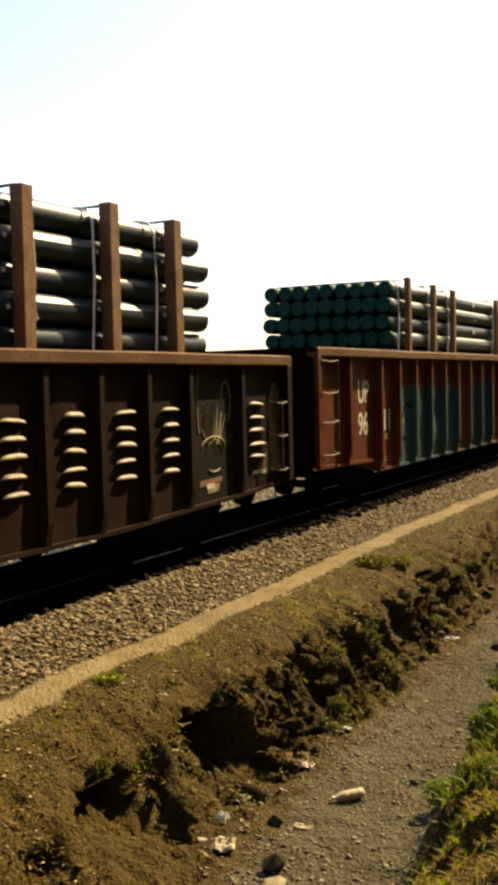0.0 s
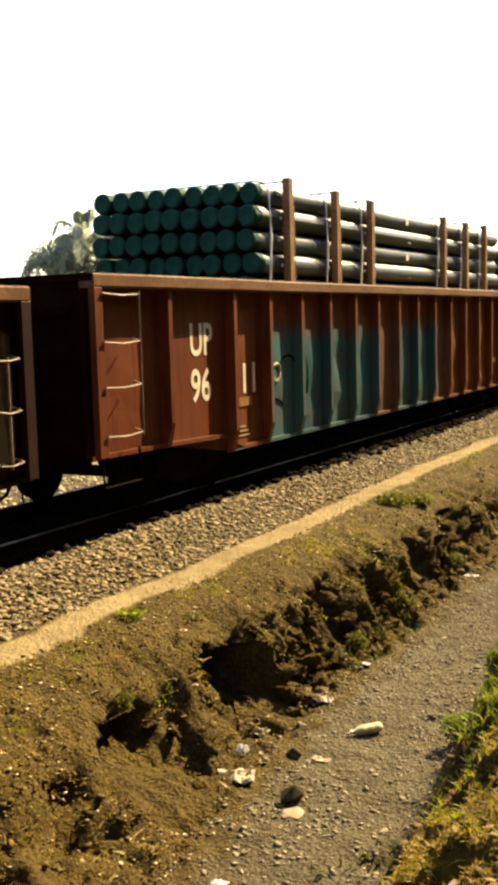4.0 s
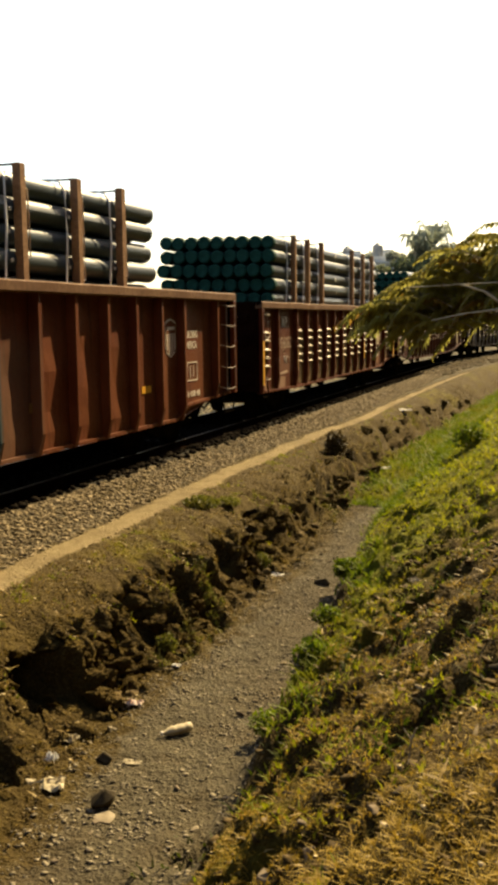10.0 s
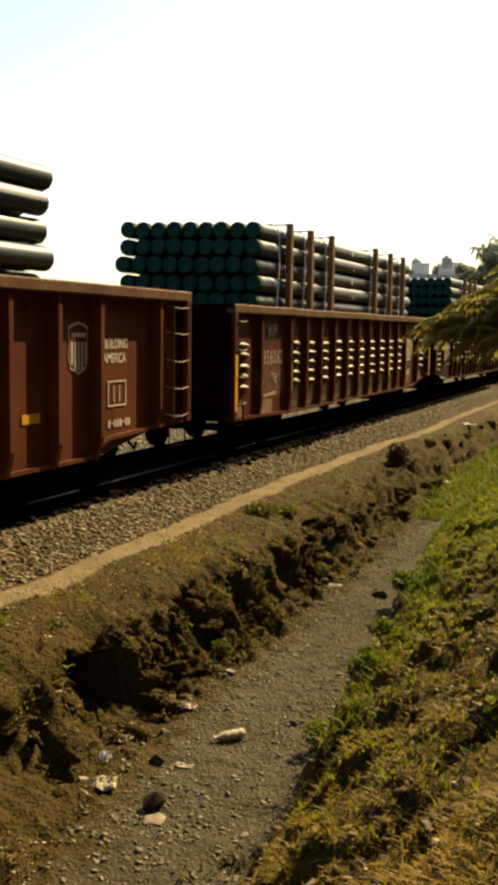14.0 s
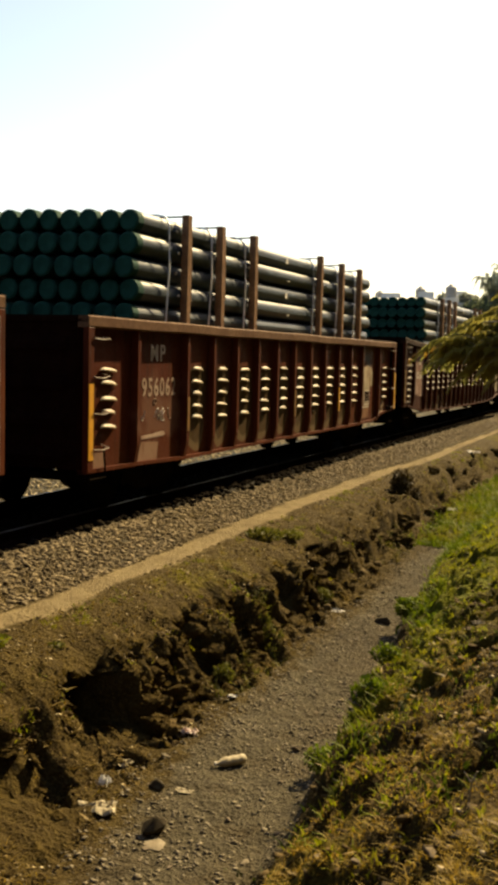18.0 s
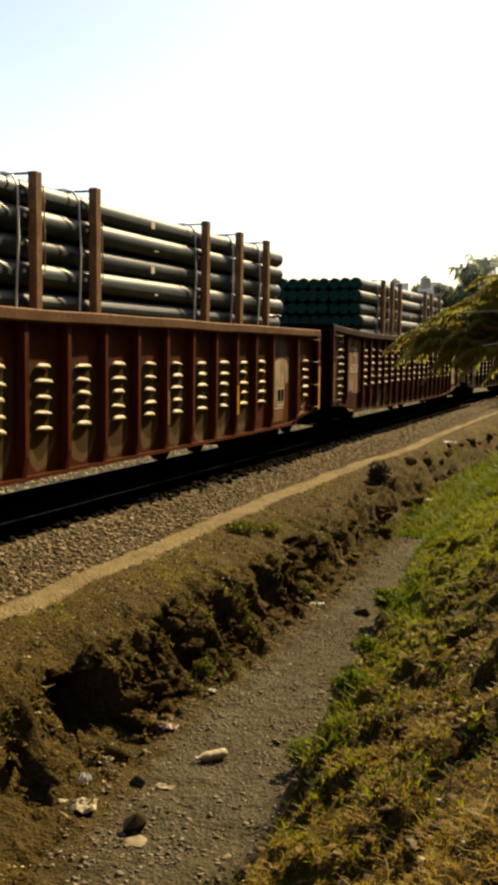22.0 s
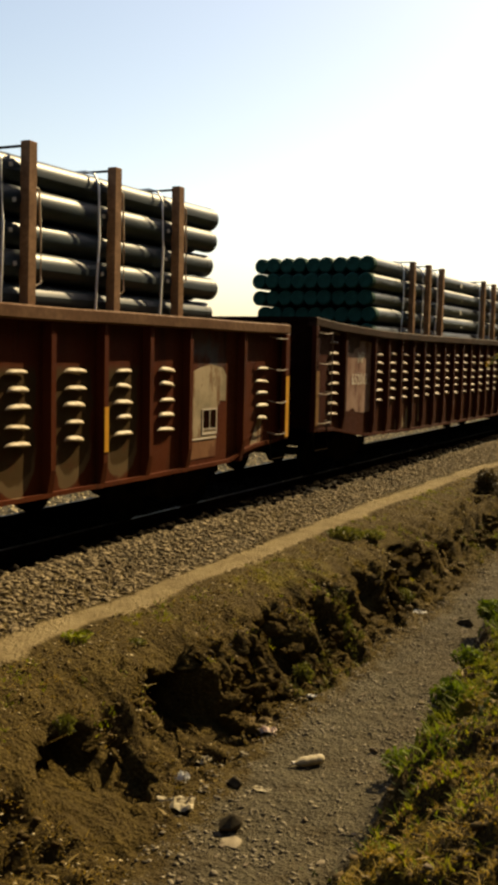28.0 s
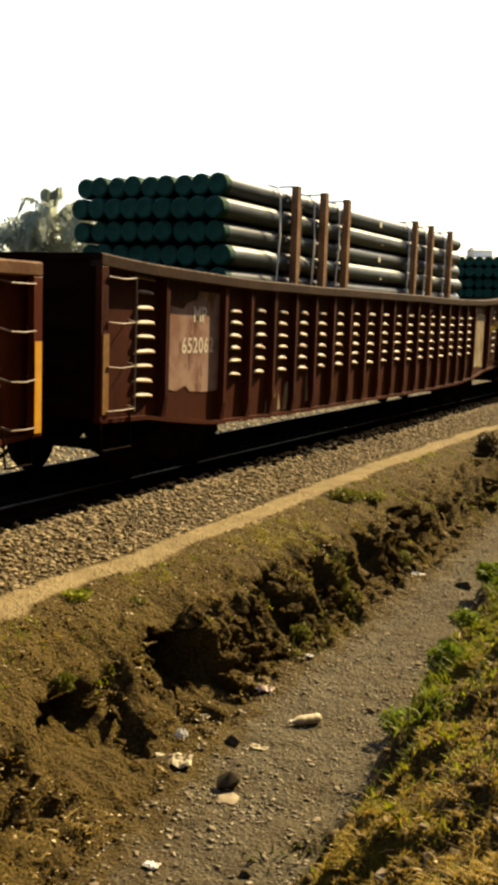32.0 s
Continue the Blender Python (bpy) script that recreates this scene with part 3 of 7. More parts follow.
    for cx, cy, r, d in HOLLOWS:
        h = 1 - smooth(np.hypot((x - cx) * 1.25, (y - cy) * 0.85) + 0.42 * (fbm(x * 4, y * 4, 57) - 0.5), r * 0.62, r)
        z = z - d * h * (x < lf + 0.02)
    rough = smooth(x, rf, rf + 0.5)
    lv, bd = cells2(x * 2.3 + 0.5 * fbm(x * 2, y * 2, 62), y * 1.7, 63)
    lv2, bd2 = cells2(x * 7, y * 5.5, 64)
    near = (1 - smooth(y, 13, 22)) * (1 - 0.55 * smooth(x, -1.7, -0.7))
    z = z + rough * (0.15 * (fbm(x * 0.9, y * 0.7, 61) - 0.5) + 0.12 * (fbm(x * 3.4, y * 2.2, 65) - 0.5))
    z = z + rough * near * (0.17 * (lv - 0.5) - 0.10 * (1 - smooth(bd, 0, 0.2)) + 0.11 * (lv2 - 0.5) - 0.05 * (1 - smooth(bd2, 0, 0.25)))
    # eroded ledges that run along the bank
    q = (z + 1.2) / 0.34 + 2.4 * (fbm(x * 1.1, y * 0.55, 131) - 0.5) + 0.5 * (fbm(x * 4, y * 3, 135) - 0.5)
    ledge = np.floor(q) + smooth(q - np.floor(q), 0.60, 0.98)
    z = z + rough * (1 - smooth(y, 11, 17)) * (0.25 + 0.75 * smooth(fbm(x * 0.9, y * 0.5, 137), 0.38, 0.58)) * 0.34 * (ledge - q) * (0.42 - 0.20 * smooth(x, -1.3, -0.6))
    for cx, cy, ln, w, d in GULLIES:
        u, v = (x - cx) * 0.5 + (y - cy) * 0.87, (x - cx) * 0.87 - (y - cy) * 0.5
        z = z - d * (1 - smooth(np.abs(u), ln * 0.6, ln)) * (1 - smooth(np.abs(v + 0.1 * (fbm(x * 4, y * 4, 93) - 0.5)), w * 0.3, w))
    ditch = smooth(x, lf, lf + 0.2) * (1 - smooth(x, rf - 0.1, rf + 0.1))
    z = z + ditch * (0.09 * (fbm(x * 2, y * 2, 71) - 0.5) + 0.04 * (fbm(x * 10, y * 10, 75) - 0.5))
    far = smooth(np.hypot(x, y), 60, 140)
    z = z * (1 - far) - 0.4 * far
    return z


HOLLOWS = ((-4.42, 6.2, 0.30, 0.14), (-4.50, 7.85, 0.36, 0.30), (-4.32, 6.65, 0.34, 0.19), (-4.15, 5.2, 0.26, 0.16), (-4.42, 9.85, 0.28, 0.26), (-4.44, 10.8, 0.24, 0.24), (-4.40, 12.4, 0.26, 0.22), (-4.45, 14.6, 0.26, 0.2))
# holes washed under the edge: place along the ditch, half width, depth, roof and floor heights
CAVES = ((6.22, 0.44, 0.42, -0.70, -1.06), (8.04, 0.26, 0.46, -0.68, -1.16), (7.62, 0.26, 0.15, -0.64, -0.92), (6.72, 0.30, 0.11, -0.72, -1.05), (9.85, 0.26, 0.26, -0.66, -1.06), (10.75, 0.26, 0.26, -0.62, -1.02), (9.12, 0.20, 0.18, -0.68, -0.95),
         (8.62, 0.12, 0.18, -0.9, -1.14), (12.3, 0.3, 0.22, -0.62, -1.0), (14.6, 0.35, 0.22, -0.62, -1.0), (5.3, 0.22, 0.15, -0.76, -0.98))
GULLIES = ((-1.75, 7.4, 1.0, 0.12, 0.16), (-1.45, 9.0, 0.9, 0.12, 0.20), (-1.2, 11.8, 1.1, 0.2, 0.22), (-0.75, 7.6, 0.9, 0.22, 0.26), (-2.12, 6.5, 0.8, 0.12, 0.16), (-0.8, 5.7, 0.6, 0.2, 0.22))


def axis_steps(knots):
    out = []
    for (a, step), (b, _) in zip(knots, knots[1:]):
        out += list(np.arange(a, b - step * 0.4, step))
    return np.array(out + [knots[-1][0]])


def shade_grime_edge(y):
    """Where the painted shade and grime under the train give way to clean ballast."""
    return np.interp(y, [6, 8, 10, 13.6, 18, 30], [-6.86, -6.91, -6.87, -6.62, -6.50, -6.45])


def build_ground():
    xs = axis_steps([(-2600, 800), (-200, 60), (-20, 2), (-10, 0.4), (-6.9, 0.08), (-5.2, 0.032), (-3.3, 0.045), (-0.6, 0.08), (1.2, 0.4), (5, 2.5), (20, 60), (200, 800), (2600, 1)])
    ys = axis_steps([(-1200, 400), (-40, 4), (-8, 0.35), (-1, 0.14), (3.5, 0.035), (11, 0.06), (16, 0.10), (24, 0.25), (40, 1.0), (75, 8), (140, 80), (400, 700), (2600, 1)])
    X, Y = np.meshgrid(xs, ys)
    Z = ground_z(X, Y)
    w, h = len(xs), len(ys)
    idx = np.arange(w * h).reshape(h, w)
    faces = np.stack([idx[:-1, :-1], idx[:-1, 1:], idx[1:, 1:], idx[1:, :-1]], -1).reshape(-1, 4)
    # the worn face is pushed in and out at each height, which leaves overhangs and holes
    lf0 = left_foot(Y)
    face = smooth(X, lf0 - 0.85, lf0 - 0.45) * (1 - smooth(X, lf0 - 0.02, lf0 + 0.16)) * (Y > 3.5) * (Y < 30)
    lv, bd = cells2(Y * 4.2 + 0.7 * fbm(Y * 4, Z * 4, 301), Z * 5.4 + 0.5 * fbm(Y * 3, Z * 3, 305), 302)
    lv2, bd2 = cells2(Y * 9, Z * 11, 303)
    push = 0.20 * (lv - 0.45) - 0.08 * (1 - smooth(bd, 0, 0.25)) + 0.05 * (lv2 - 0.5) - 0.03 * (1 - smooth(bd2, 0, 0.2))
    X2 = X + face * push * (0.32 + 0.68 * smooth(Y, 6.8, 8.2)) * (1 - 0.9 * smooth(Y, 13, 19))
    X2 = X2 + face * (0.3 + 0.7 * smooth(Y, 6.8, 8.2)) * 0.10 * (fbm(Y * 13, Z * 15, 321, 3) - 0.5)
    wide = smooth(X, lf0 - 1.1, lf0 - 0.75) * (1 - smooth(X, lf0 - 0.02, lf0 + 0.1))
    rag = 0.10 * (fbm(Y * 5, Z * 5, 311) - 0.5)
    for cy, ry, deep, zt, zb in CAVES:
        hole = (1 - smooth(np.abs(Y - cy + rag), ry * 0.55, ry)) * smooth(Z + rag, zb - 0.05, zb + 0.10) * (1 - smooth(Z + rag, zt - 0.10, zt))
        X2 = X2 - deep * hole * wide * (0.35 + 0.8 * lv + 0.8 * fbm(Y * 12, Z * 17, 341, 3) - 0.2)
    crumb = smooth(X, lf0 - 1.0, lf0 - 0.6) * (1 - smooth(X, lf0 - 0.05, lf0 + 0.1)) * (Y > 3.5) * (1 - smooth(Y, 18, 24))
    Z = Z + crumb * (0.16 * (fbm(X * 7, Y * 7, 331, 3) - 0.5))
    me = raw("ground", np.stack([X2, Y, Z], -1).reshape(-1, 3), faces, GROUND, True)
    lf, rf, pm = left_foot(Y), right_foot(Y), path_middle(Y)
    path = 1 - smooth(np.abs(X - pm + 0.20 * (fbm(Y * 0.9, Y * 0, 95) - 0.5)) + 0.14 * (fbm(Y * 2.2, X * 3, 96) - 0.5), 0.08 - 0.03 * smooth(Y, 18, 34), 0.31 - 0.10 * smooth(Y, 18, 34))
    slip = smooth(X, rf + 0.05, rf + 0.45)
    green = (0.19 + 0.08 * smooth(Y, 9, 16) + 0.10 * smooth(Y, 20, 32)) * (X > pm + 0.2) * (X < lf - 0.3) + slip * (0.30 + 0.16 * (1 - smooth(X, -2.0, -1.2)) + 0.62 * smooth(Y + 1.3 * (-1.4 - X), 8.0, 12.0)) + 0.9 * (Y > 19.0) * (X > lf) * (X <= rf + 0.1)
    green = green + 0.5 * (X < -17)
    green = green + 0.9 * (fbm(X * 0.6, Y * 0.45, 81) - 0.5) - 0.22 * smooth(X, -1.5, -0.4) * (1 - smooth(Y, 7, 12))
    gravel = smooth(X, lf - 0.02, lf + 0.12) * (1 - smooth(X, rf, rf + 0.2)) * (1 - smooth(Y, 18.2, 19.6)) + 1.0 * (X < pm - 0.28) * (X > -17)
    gravel = gravel - 0.62 * (X < pm - 0.2) * (X > -6.6) * smooth(fbm(X * 1.3, Y * 0.7, 111), 0.42, 0.62)
    gravel = gravel - 0.75 * (X > lf) * (1 - smooth(X, lf + 0.05, lf + 0.75)) * (X < lf + 1)
    col = np.stack([path, np.clip(green, 0, 1), np.clip(gravel, 0, 1), np.ones_like(X)], -1)
    me.color_attributes.new("zone", 'FLOAT_COLOR', 'POINT').data.foreach_set("color", col.astype(np.float32).ravel())
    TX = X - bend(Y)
    # mask of the painted shade and grime along the track
    shade_grime = smooth(TX, -9.35, -9.10) * (1 - smooth(TX - shade_grime_edge(Y) + 0.2 * (fbm(X * 2, Y * 1.5, 115) - 0.5), -0.16, 0.12))
    me.attributes.new("shade_grime", 'FLOAT', 'POINT').data.foreach_set("value", shade_grime.astype(np.float32).ravel())
    tagged(new("ground", me), "earth ground with footpath, eroded bank and dry ditch", "ground", kind="structure")


build_ground()

# ---------------------------------------------------------------- scattered stones, clods and blades
ICO_V = np.array([(0, 0, -1), (.724, -.526, -.447), (-.276, -.851, -.447), (-.894, 0, -.447), (-.276, .851, -.447), (.724, .526, -.447),
                  (.276, -.851, .447), (-.724, -.526, .447), (-.724, .526, .447), (.276, .851, .447), (.894, 0, .447), (0, 0, 1)])
ICO_F = np.array([(0, 2, 1), (1, 5, 0), (0, 3, 2), (0, 4, 3), (0, 5, 4), (1, 10, 5), (2, 6, 1), (3, 7, 2), (4, 8, 3), (5, 9, 4),
                  (1, 6, 10), (2, 7, 6), (3, 8, 7), (4, 9, 8), (5, 10, 9), (6, 11, 10), (7, 11, 6), (8, 11, 7), (9, 11, 8), (10, 11, 9)])


def stones(name, xy, size, mat, label, flat=0.7, sink=0.3, jag=0.45, seed=1):
    """Angular stones lying on the ground, in one mesh."""
    rng = np.random.default_rng(seed)
    n = len(xy)
    z = ground_z(xy[:, 0], xy[:, 1])
    shape = ICO_V[None] * (1 + jag * (rng.random((n, 12, 1)) - 0.5))
    shape = shape * np.stack([0.7 + 0.7 * rng.random(n), 0.7 + 0.7 * rng.random(n), flat * (0.7 + 0.6 * rng.random(n))], -1)[:, None]
    a = rng.random(n) * 6.283
    c, s = np.cos(a)[:, None], np.sin(a)[:, None]
    px, py = shape[..., 0] * c - shape[..., 1] * s, shape[..., 0] * s + shape[..., 1] * c
    tilt = (rng.random((n, 1)) - 0.5) * 0.8
    pz = shape[..., 2] + px * tilt
    v = np.stack([px, py, pz], -1) * size[:, None, None]
    v += np.stack([xy[:, 0], xy[:, 1], z + size * (flat - sink)], -1)[:, None]
    f = ICO_F[None] + 12 * np.arange(n)[:, None, None]
    ob = new(name, raw(name, v.reshape(-1, 3), f.reshape(-1, 3), mat))
    return tagged(ob, label, "stones", kind="stuff")


def blades(name, xy, height, width, mat, label, lean=0.5, droop=0.5, seed=1, lift=None):
    """Grass blades, each of two bent pieces, in one mesh."""
    rng = np.random.default_rng(seed)
    n = len(xy)
    z = ground_z(xy[:, 0], xy[:, 1]) - 0.01
    if lift is not None:
        z = z + lift
    a, b = rng.random(n) * 6.283, rng.random(n) * 6.283
    dx, dy = np.cos(a), np.sin(a)
    lx, ly = np.cos(b) * lean * rng.random(n), np.sin(b) * lean * rng.random(n)
    base = np.stack([xy[:, 0], xy[:, 1], z], -1)
    side = np.stack([dx * width, dy * width, 0 * dx], -1)
    mid = base + np.stack([lx * height * 0.5, ly * height * 0.5, height * 0.55], -1)
    tip = base + np.stack([lx * height * (1 + droop), ly * height * (1 + droop), height * (1 - droop * 0.3 * rng.random(n))], -1)
    v = np.stack([base - side, base + side, mid + side * 0.8, mid - side * 0.8, tip + side * 0.12, tip - side * 0.12], 1)
    k = 6 * np.arange(n)[:, None]
    f = np.concatenate([k + [0, 1, 2, 3], k + [3, 2, 4, 5]], 0)
    ob = new(name, raw(name, v.reshape(-1, 3), f, mat))
    return tagged(ob, label, "grass", kind="stuff")


def scatter(n, x0, x1, y0, y1, seed, keep=None):
    rng = np.random.default_rng(seed)
    y = y0 + (y1 - y0) * rng.random(n) ** 1.25
    x = x0 + (x1 - x0) * rng.random(n)
    p = np.stack([x, y], -1)
    return p if keep is None else p[keep(p[:, 0], p[:, 1], rng.random(n))]


def clusters(n, per, x0, x1, y0, y1, seed, keep, spread):
    """Points in tufts."""
    rng = np.random.default_rng(seed)
    c = scatter(n, x0, x1, y0, y1, seed, keep)
    p = np.repeat(c, per, 0)
    size = np.repeat(0.5 + rng.random(len(c)), per)[:, None]
    return p + rng.normal(size=p.shape) * spread * size


GULLY_POINTS = []


def clear(x, y):
    """True away from the holes under the edge."""
    ok = np.ones(np.shape(x), bool)
    for cy, ry, deep, zt, zb in CAVES:
        ok &= (np.abs(y - cy) > ry * (1.1 if deep > 0.2 else 0.0)) | (x < left_foot(y) - 0.95) | (x > left_foot(y))
    return ok


def build_scatter():
    rng = np.random.default_rng(3)

    def sized(p, a, b, power):
        return a + b * rng.random(len(p)) ** power
    p = scatter(84000, -7.0, -5.70, 5.0, 46, 10, lambda x, y, r: (x < path_middle(y) - 0.20 - 0.42 * r ** 2) & (x - bend(y) > shade_grime_edge(y) - 0.10 * r + 0.16 * (fbm(x * 3, y * 2, 117) - 0.5)))
    stones("ballast", p, sized(p, 0.006, 0.034, 3.0), BALLAST, "grey angular ballast stones beside the track", 0.50, 0.40, 1.25)
    p = scatter(5200, -7.0, -1.6, 44, 80, 17, lambda x, y, r: (x < path_middle(y) - 0.5) & (x - bend(y) > -6.9))
    stones("track_ballast", p, sized(p, 0.03, 0.04, 1), BALLAST, "grey ballast beside the far track", 0.6, 0.2, 1.0, seed=22)
    p = scatter(8000, -9.05, -6.5, 6, 60, 12, lambda x, y, r: x < shade_grime_edge(y) + 0.05)
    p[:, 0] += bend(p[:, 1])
    stones("ballast_bed", p, sized(p, 0.03, 0.03, 1), BALLAST_SHADE_GRIME, "ballast between the sleepers, dark with grime and painted shade", 0.7, 0.2, 0.8, seed=2)
    p = scatter(9000, -15.5, -9.9, 6, 60, 16)
    stones("far_ballast", p, sized(p, 0.025, 0.03, 1), CHIP, "pale ballast on the far side of the track", 0.7, 0.2, 0.8, seed=12)
    p = scatter(30000, -4.3, -2.3, 4, 20, 13, lambda x, y, r: (x > left_foot(y)) & (x < right_foot(y) + 0.1) & (r < 0.35 + 0.65 * (fbm(x * 1.5, y * 1.5, 7) > 0.5)))
    stones("ditch_gravel", p, sized(p, 0.004, 0.018, 4), PEBBLE, "small stones strewn over the ditch floor", 0.45, 0.25, 0.9, seed=3)
    p = scatter(2600, -5.3, -3.4, 4, 26, 14, lambda x, y, r: (x < left_foot(y) + 0.12) & (x > left_foot(y) - 0.9) & (r < 0.85))
    p = p[clear(p[:, 0], p[:, 1])]
    stones("earth_clods", p, sized(p, 0.008, 0.026, 4), CLOD, "crumbling brown clods on the eroded bank", 0.7, 0.35, 1.1, seed=4)
    p = scatter(9000, -2.6, 1.5, 3.6, 14, 15, lambda x, y, r: (x > right_foot(y) + 0.1) & (r < 0.25 + 1.5 * np.clip(fbm(x * 1.6, y * 1.1, 88) - 0.40, 0, 1)))
    stones("bank_clods", p, sized(p, 0.006, 0.030, 3.2), CLOD, "clods and stones among the bank grass", 0.50, 0.30, 1.6, seed=5)
    p = scatter(900, -2.4, 1.3, 3.6, 12, 19, lambda x, y, r: x > right_foot(y) + 0.2)
    stones("bank_chips", p, sized(p, 0.005, 0.020, 3), CHIP, "pale chips and stones on the bank", 0.5, 0.2, 1.2, seed=25)
    # grass and straw
    p = clusters(5200, 11, -5.5, -3.9, 4, 30, 20, lambda x, y, r: (x < left_foot(y) - 0.25) & (x > path_middle(y) + 0.22) & (r < 0.9 * np.clip(fbm(x * 1.3, y * 0.8, 83) - 0.42 + 0.02 * np.clip(7 - y, 0, 3) + 0.05 * smooth(y, 10, 14), 0, 1)), 0.035)
    p = p[clear(p[:, 0], p[:, 1])]
    blades("bank_grass", p, sized(p, 0.015, 0.03, 1), 0.006, GRASS, "sparse short grass along the footpath", 1.0, 0.6, 2)
    p = scatter(30000, -5.4, -3.6, 4, 24, 21, lambda x, y, r: (x < left_foot(y) + 0.1) & (r < 0.09 + 0.9 * np.clip(fbm(x * 1.7, y * 1.2, 85) - 0.44, 0, 1) + 0.35 * (1 - smooth(y, 5.0, 6.2))))
    p = p[clear(p[:, 0], p[:, 1])]
    blades("bank_straw", p, sized(p, 0.014, 0.045, 1.5), 0.0042, DRY, "dry straw on the eroded bank", 1.8, 0.9, 3)
    p = scatter(14000, -5.45, -3.5, 4, 24, 31, lambda x, y, r: (x < left_foot(y) + 0.1) & (x > path_middle(y) + 0.15))
    p = p[clear(p[:, 0], p[:, 1])]
    stones("bank_debris", p, sized(p, 0.004, 0.012, 3), CLOD, "crumbs of earth and small stones on the bank", 0.6, 0.2, 1.0, seed=14)
    p = scatter(4200, -5.45, -3.5, 4, 24, 32, lambda x, y, r: (x < left_foot(y) + 0.1) & (x > path_middle(y) + 0.15))
    p = p[clear(p[:, 0], p[:, 1])]
    stones("pale_chips", p, sized(p, 0.004, 0.013, 3), CHIP, "pale stone chips on the bank", 0.5, 0.2, 1.0, seed=15)
    p = clusters(1500, 14, -4.7, -3.8, 9.4, 24, 28, lambda x, y, r: (np.abs(x - left_foot(y) + 0.12) < 0.18) & (r < 2.6 * np.clip(fbm(x * 2.2, y * 0.9, 97) - 0.50 + 0.01 * (y - 9), 0, 1)), 0.05)
    p = p[clear(p[:, 0], p[:, 1])]
    blades("hanging_weeds", p, sized(p, 0.03, 0.06, 1), 0.010, DULL_WEED, "dull weeds hanging from the eroded bank", 1.1, 0.8, 9)
    p = clusters(9000, 16, -3.1, 3.5, 4, 24, 22, lambda x, y, r: (x > right_foot(y) + 0.12 + 0.26 * (1 - smooth(y, 8.2, 9.6))) & (r < 0.03 + 2.6 * np.clip(fbm(x * 0.9, y * 0.7, 87) - 0.50 + 0.045 * (y + 1.2 * (-1.4 - x) - 6.4), 0, 0.5)), 0.055)
    blades("slope_grass", p, sized(p, 0.020, 0.050, 1.3), 0.007, GRASS, "green grass tufts on the ditch bank", 1.1, 0.7, 4)
    p = clusters(8000, 15, -2.7, 2.5, 3.5, 10.5, 23, lambda x, y, r: (x > right_foot(y) + 0.15 + 0.26 * (1 - smooth(y, 8.2, 9.6))) & (r < (0.05 + 1.9 * np.clip(fbm(x * 1.1, y * 0.9, 89) - 0.42 + 0.05 * np.clip(7.4 - y, 0, 3), 0, 0.7)) * (1 - smooth(y, 8, 11))), 0.05)
    blades("slope_straw", p, sized(p, 0.014, 0.032, 1.3), 0.005, DRY, "dry yellow grass on the ditch bank", 1.3, 0.9, 5)
    p = scatter(70000, -2.4, 1.0, 3.2, 8.2, 27, lambda x, y, r: (x > right_foot(y) + 0.4) & (r < 0.26 * smooth(fbm(x * 2.5, y * 2.5, 99), 0.42, 0.62) + 1.4 * (1 - smooth(y - 0.5 * smooth(x, -1.5, -0.7) + 1.1 * fbm(x * 2, y * 2, 98), 4.2, 5.0))))
    blades("straw_mat", p, sized(p, 0.012, 0.028, 1), 0.0034, GOLD_STRAW, "matted golden straw on the near bank", 1.8, 1.0, 10)
    p = scatter(5200, -2.6, 1.2, 3.4, 11, 37, lambda x, y, r: (x > right_foot(y) + 0.15) & (r < 0.15 + 1.6 * np.clip(fbm(x * 1.8, y * 1.4, 103) - 0.42, 0, 1)))
    blades("dead_leaves", p, sized(p, 0.016, 0.030, 1), 0.016, DEAD_LEAF, "curled dead leaves among the bank grass", 2.4, 0.5, 19)
    p = scatter(1500, -5.4, -3.7, 4, 12, 38, lambda x, y, r: (x < left_foot(y) + 0.1) & (x > path_middle(y) + 0.2))
    p = p[clear(p[:, 0], p[:, 1])]
    blades("fallen_leaves", p, sized(p, 0.014, 0.026, 1), 0.014, DEAD_LEAF, "curled dead leaves on the worn bank", 2.4, 0.5, 20)
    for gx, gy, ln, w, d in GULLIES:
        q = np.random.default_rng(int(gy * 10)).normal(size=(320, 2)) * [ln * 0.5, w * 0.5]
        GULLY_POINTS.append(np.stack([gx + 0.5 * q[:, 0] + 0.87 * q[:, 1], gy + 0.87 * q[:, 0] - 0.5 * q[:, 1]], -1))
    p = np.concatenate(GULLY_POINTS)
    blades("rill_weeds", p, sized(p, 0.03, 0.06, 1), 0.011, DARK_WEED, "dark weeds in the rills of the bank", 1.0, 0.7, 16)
    p = scatter(22000, -4.4, -2.0, 18.5, 60, 24, lambda x, y, r: (x > left_foot(y) - 0.05) & (x < right_foot(y) + 0.8))
    blades("ditch_weeds", p, sized(p, 0.05, 0.12, 1), 0.013, WEED, "green weeds filling the ditch", 0.9, 0.7, 6)
    p = clusters(1300, 24, -3.4, -1.6, 6.2, 24, 25, lambda x, y, r: (np.abs(x - right_foot(y) - 0.22 - 0.12 * (1 - smooth(y, 7.5, 8.5))) < 0.24) & (r < (1 + 2 * smooth(y, 6.8, 8.2)) * np.clip(fbm(x * 2, y * 0.8, 91) - 0.40, 0, 1)), 0.07)
    blades("foot_weeds", p, sized(p, 0.05, 0.11, 1), 0.013, WEED, "leafy weeds at the foot of the bank", 1.0, 0.6, 7)
    p = clusters(3200, 14, -4.5, 5.5, -6.5, 3.8, 36, lambda x, y, r: r < 0.25 + 1.6 * np.clip(fbm(x * 0.9, y * 0.7, 87) - 0.40, 0, 1), 0.06)
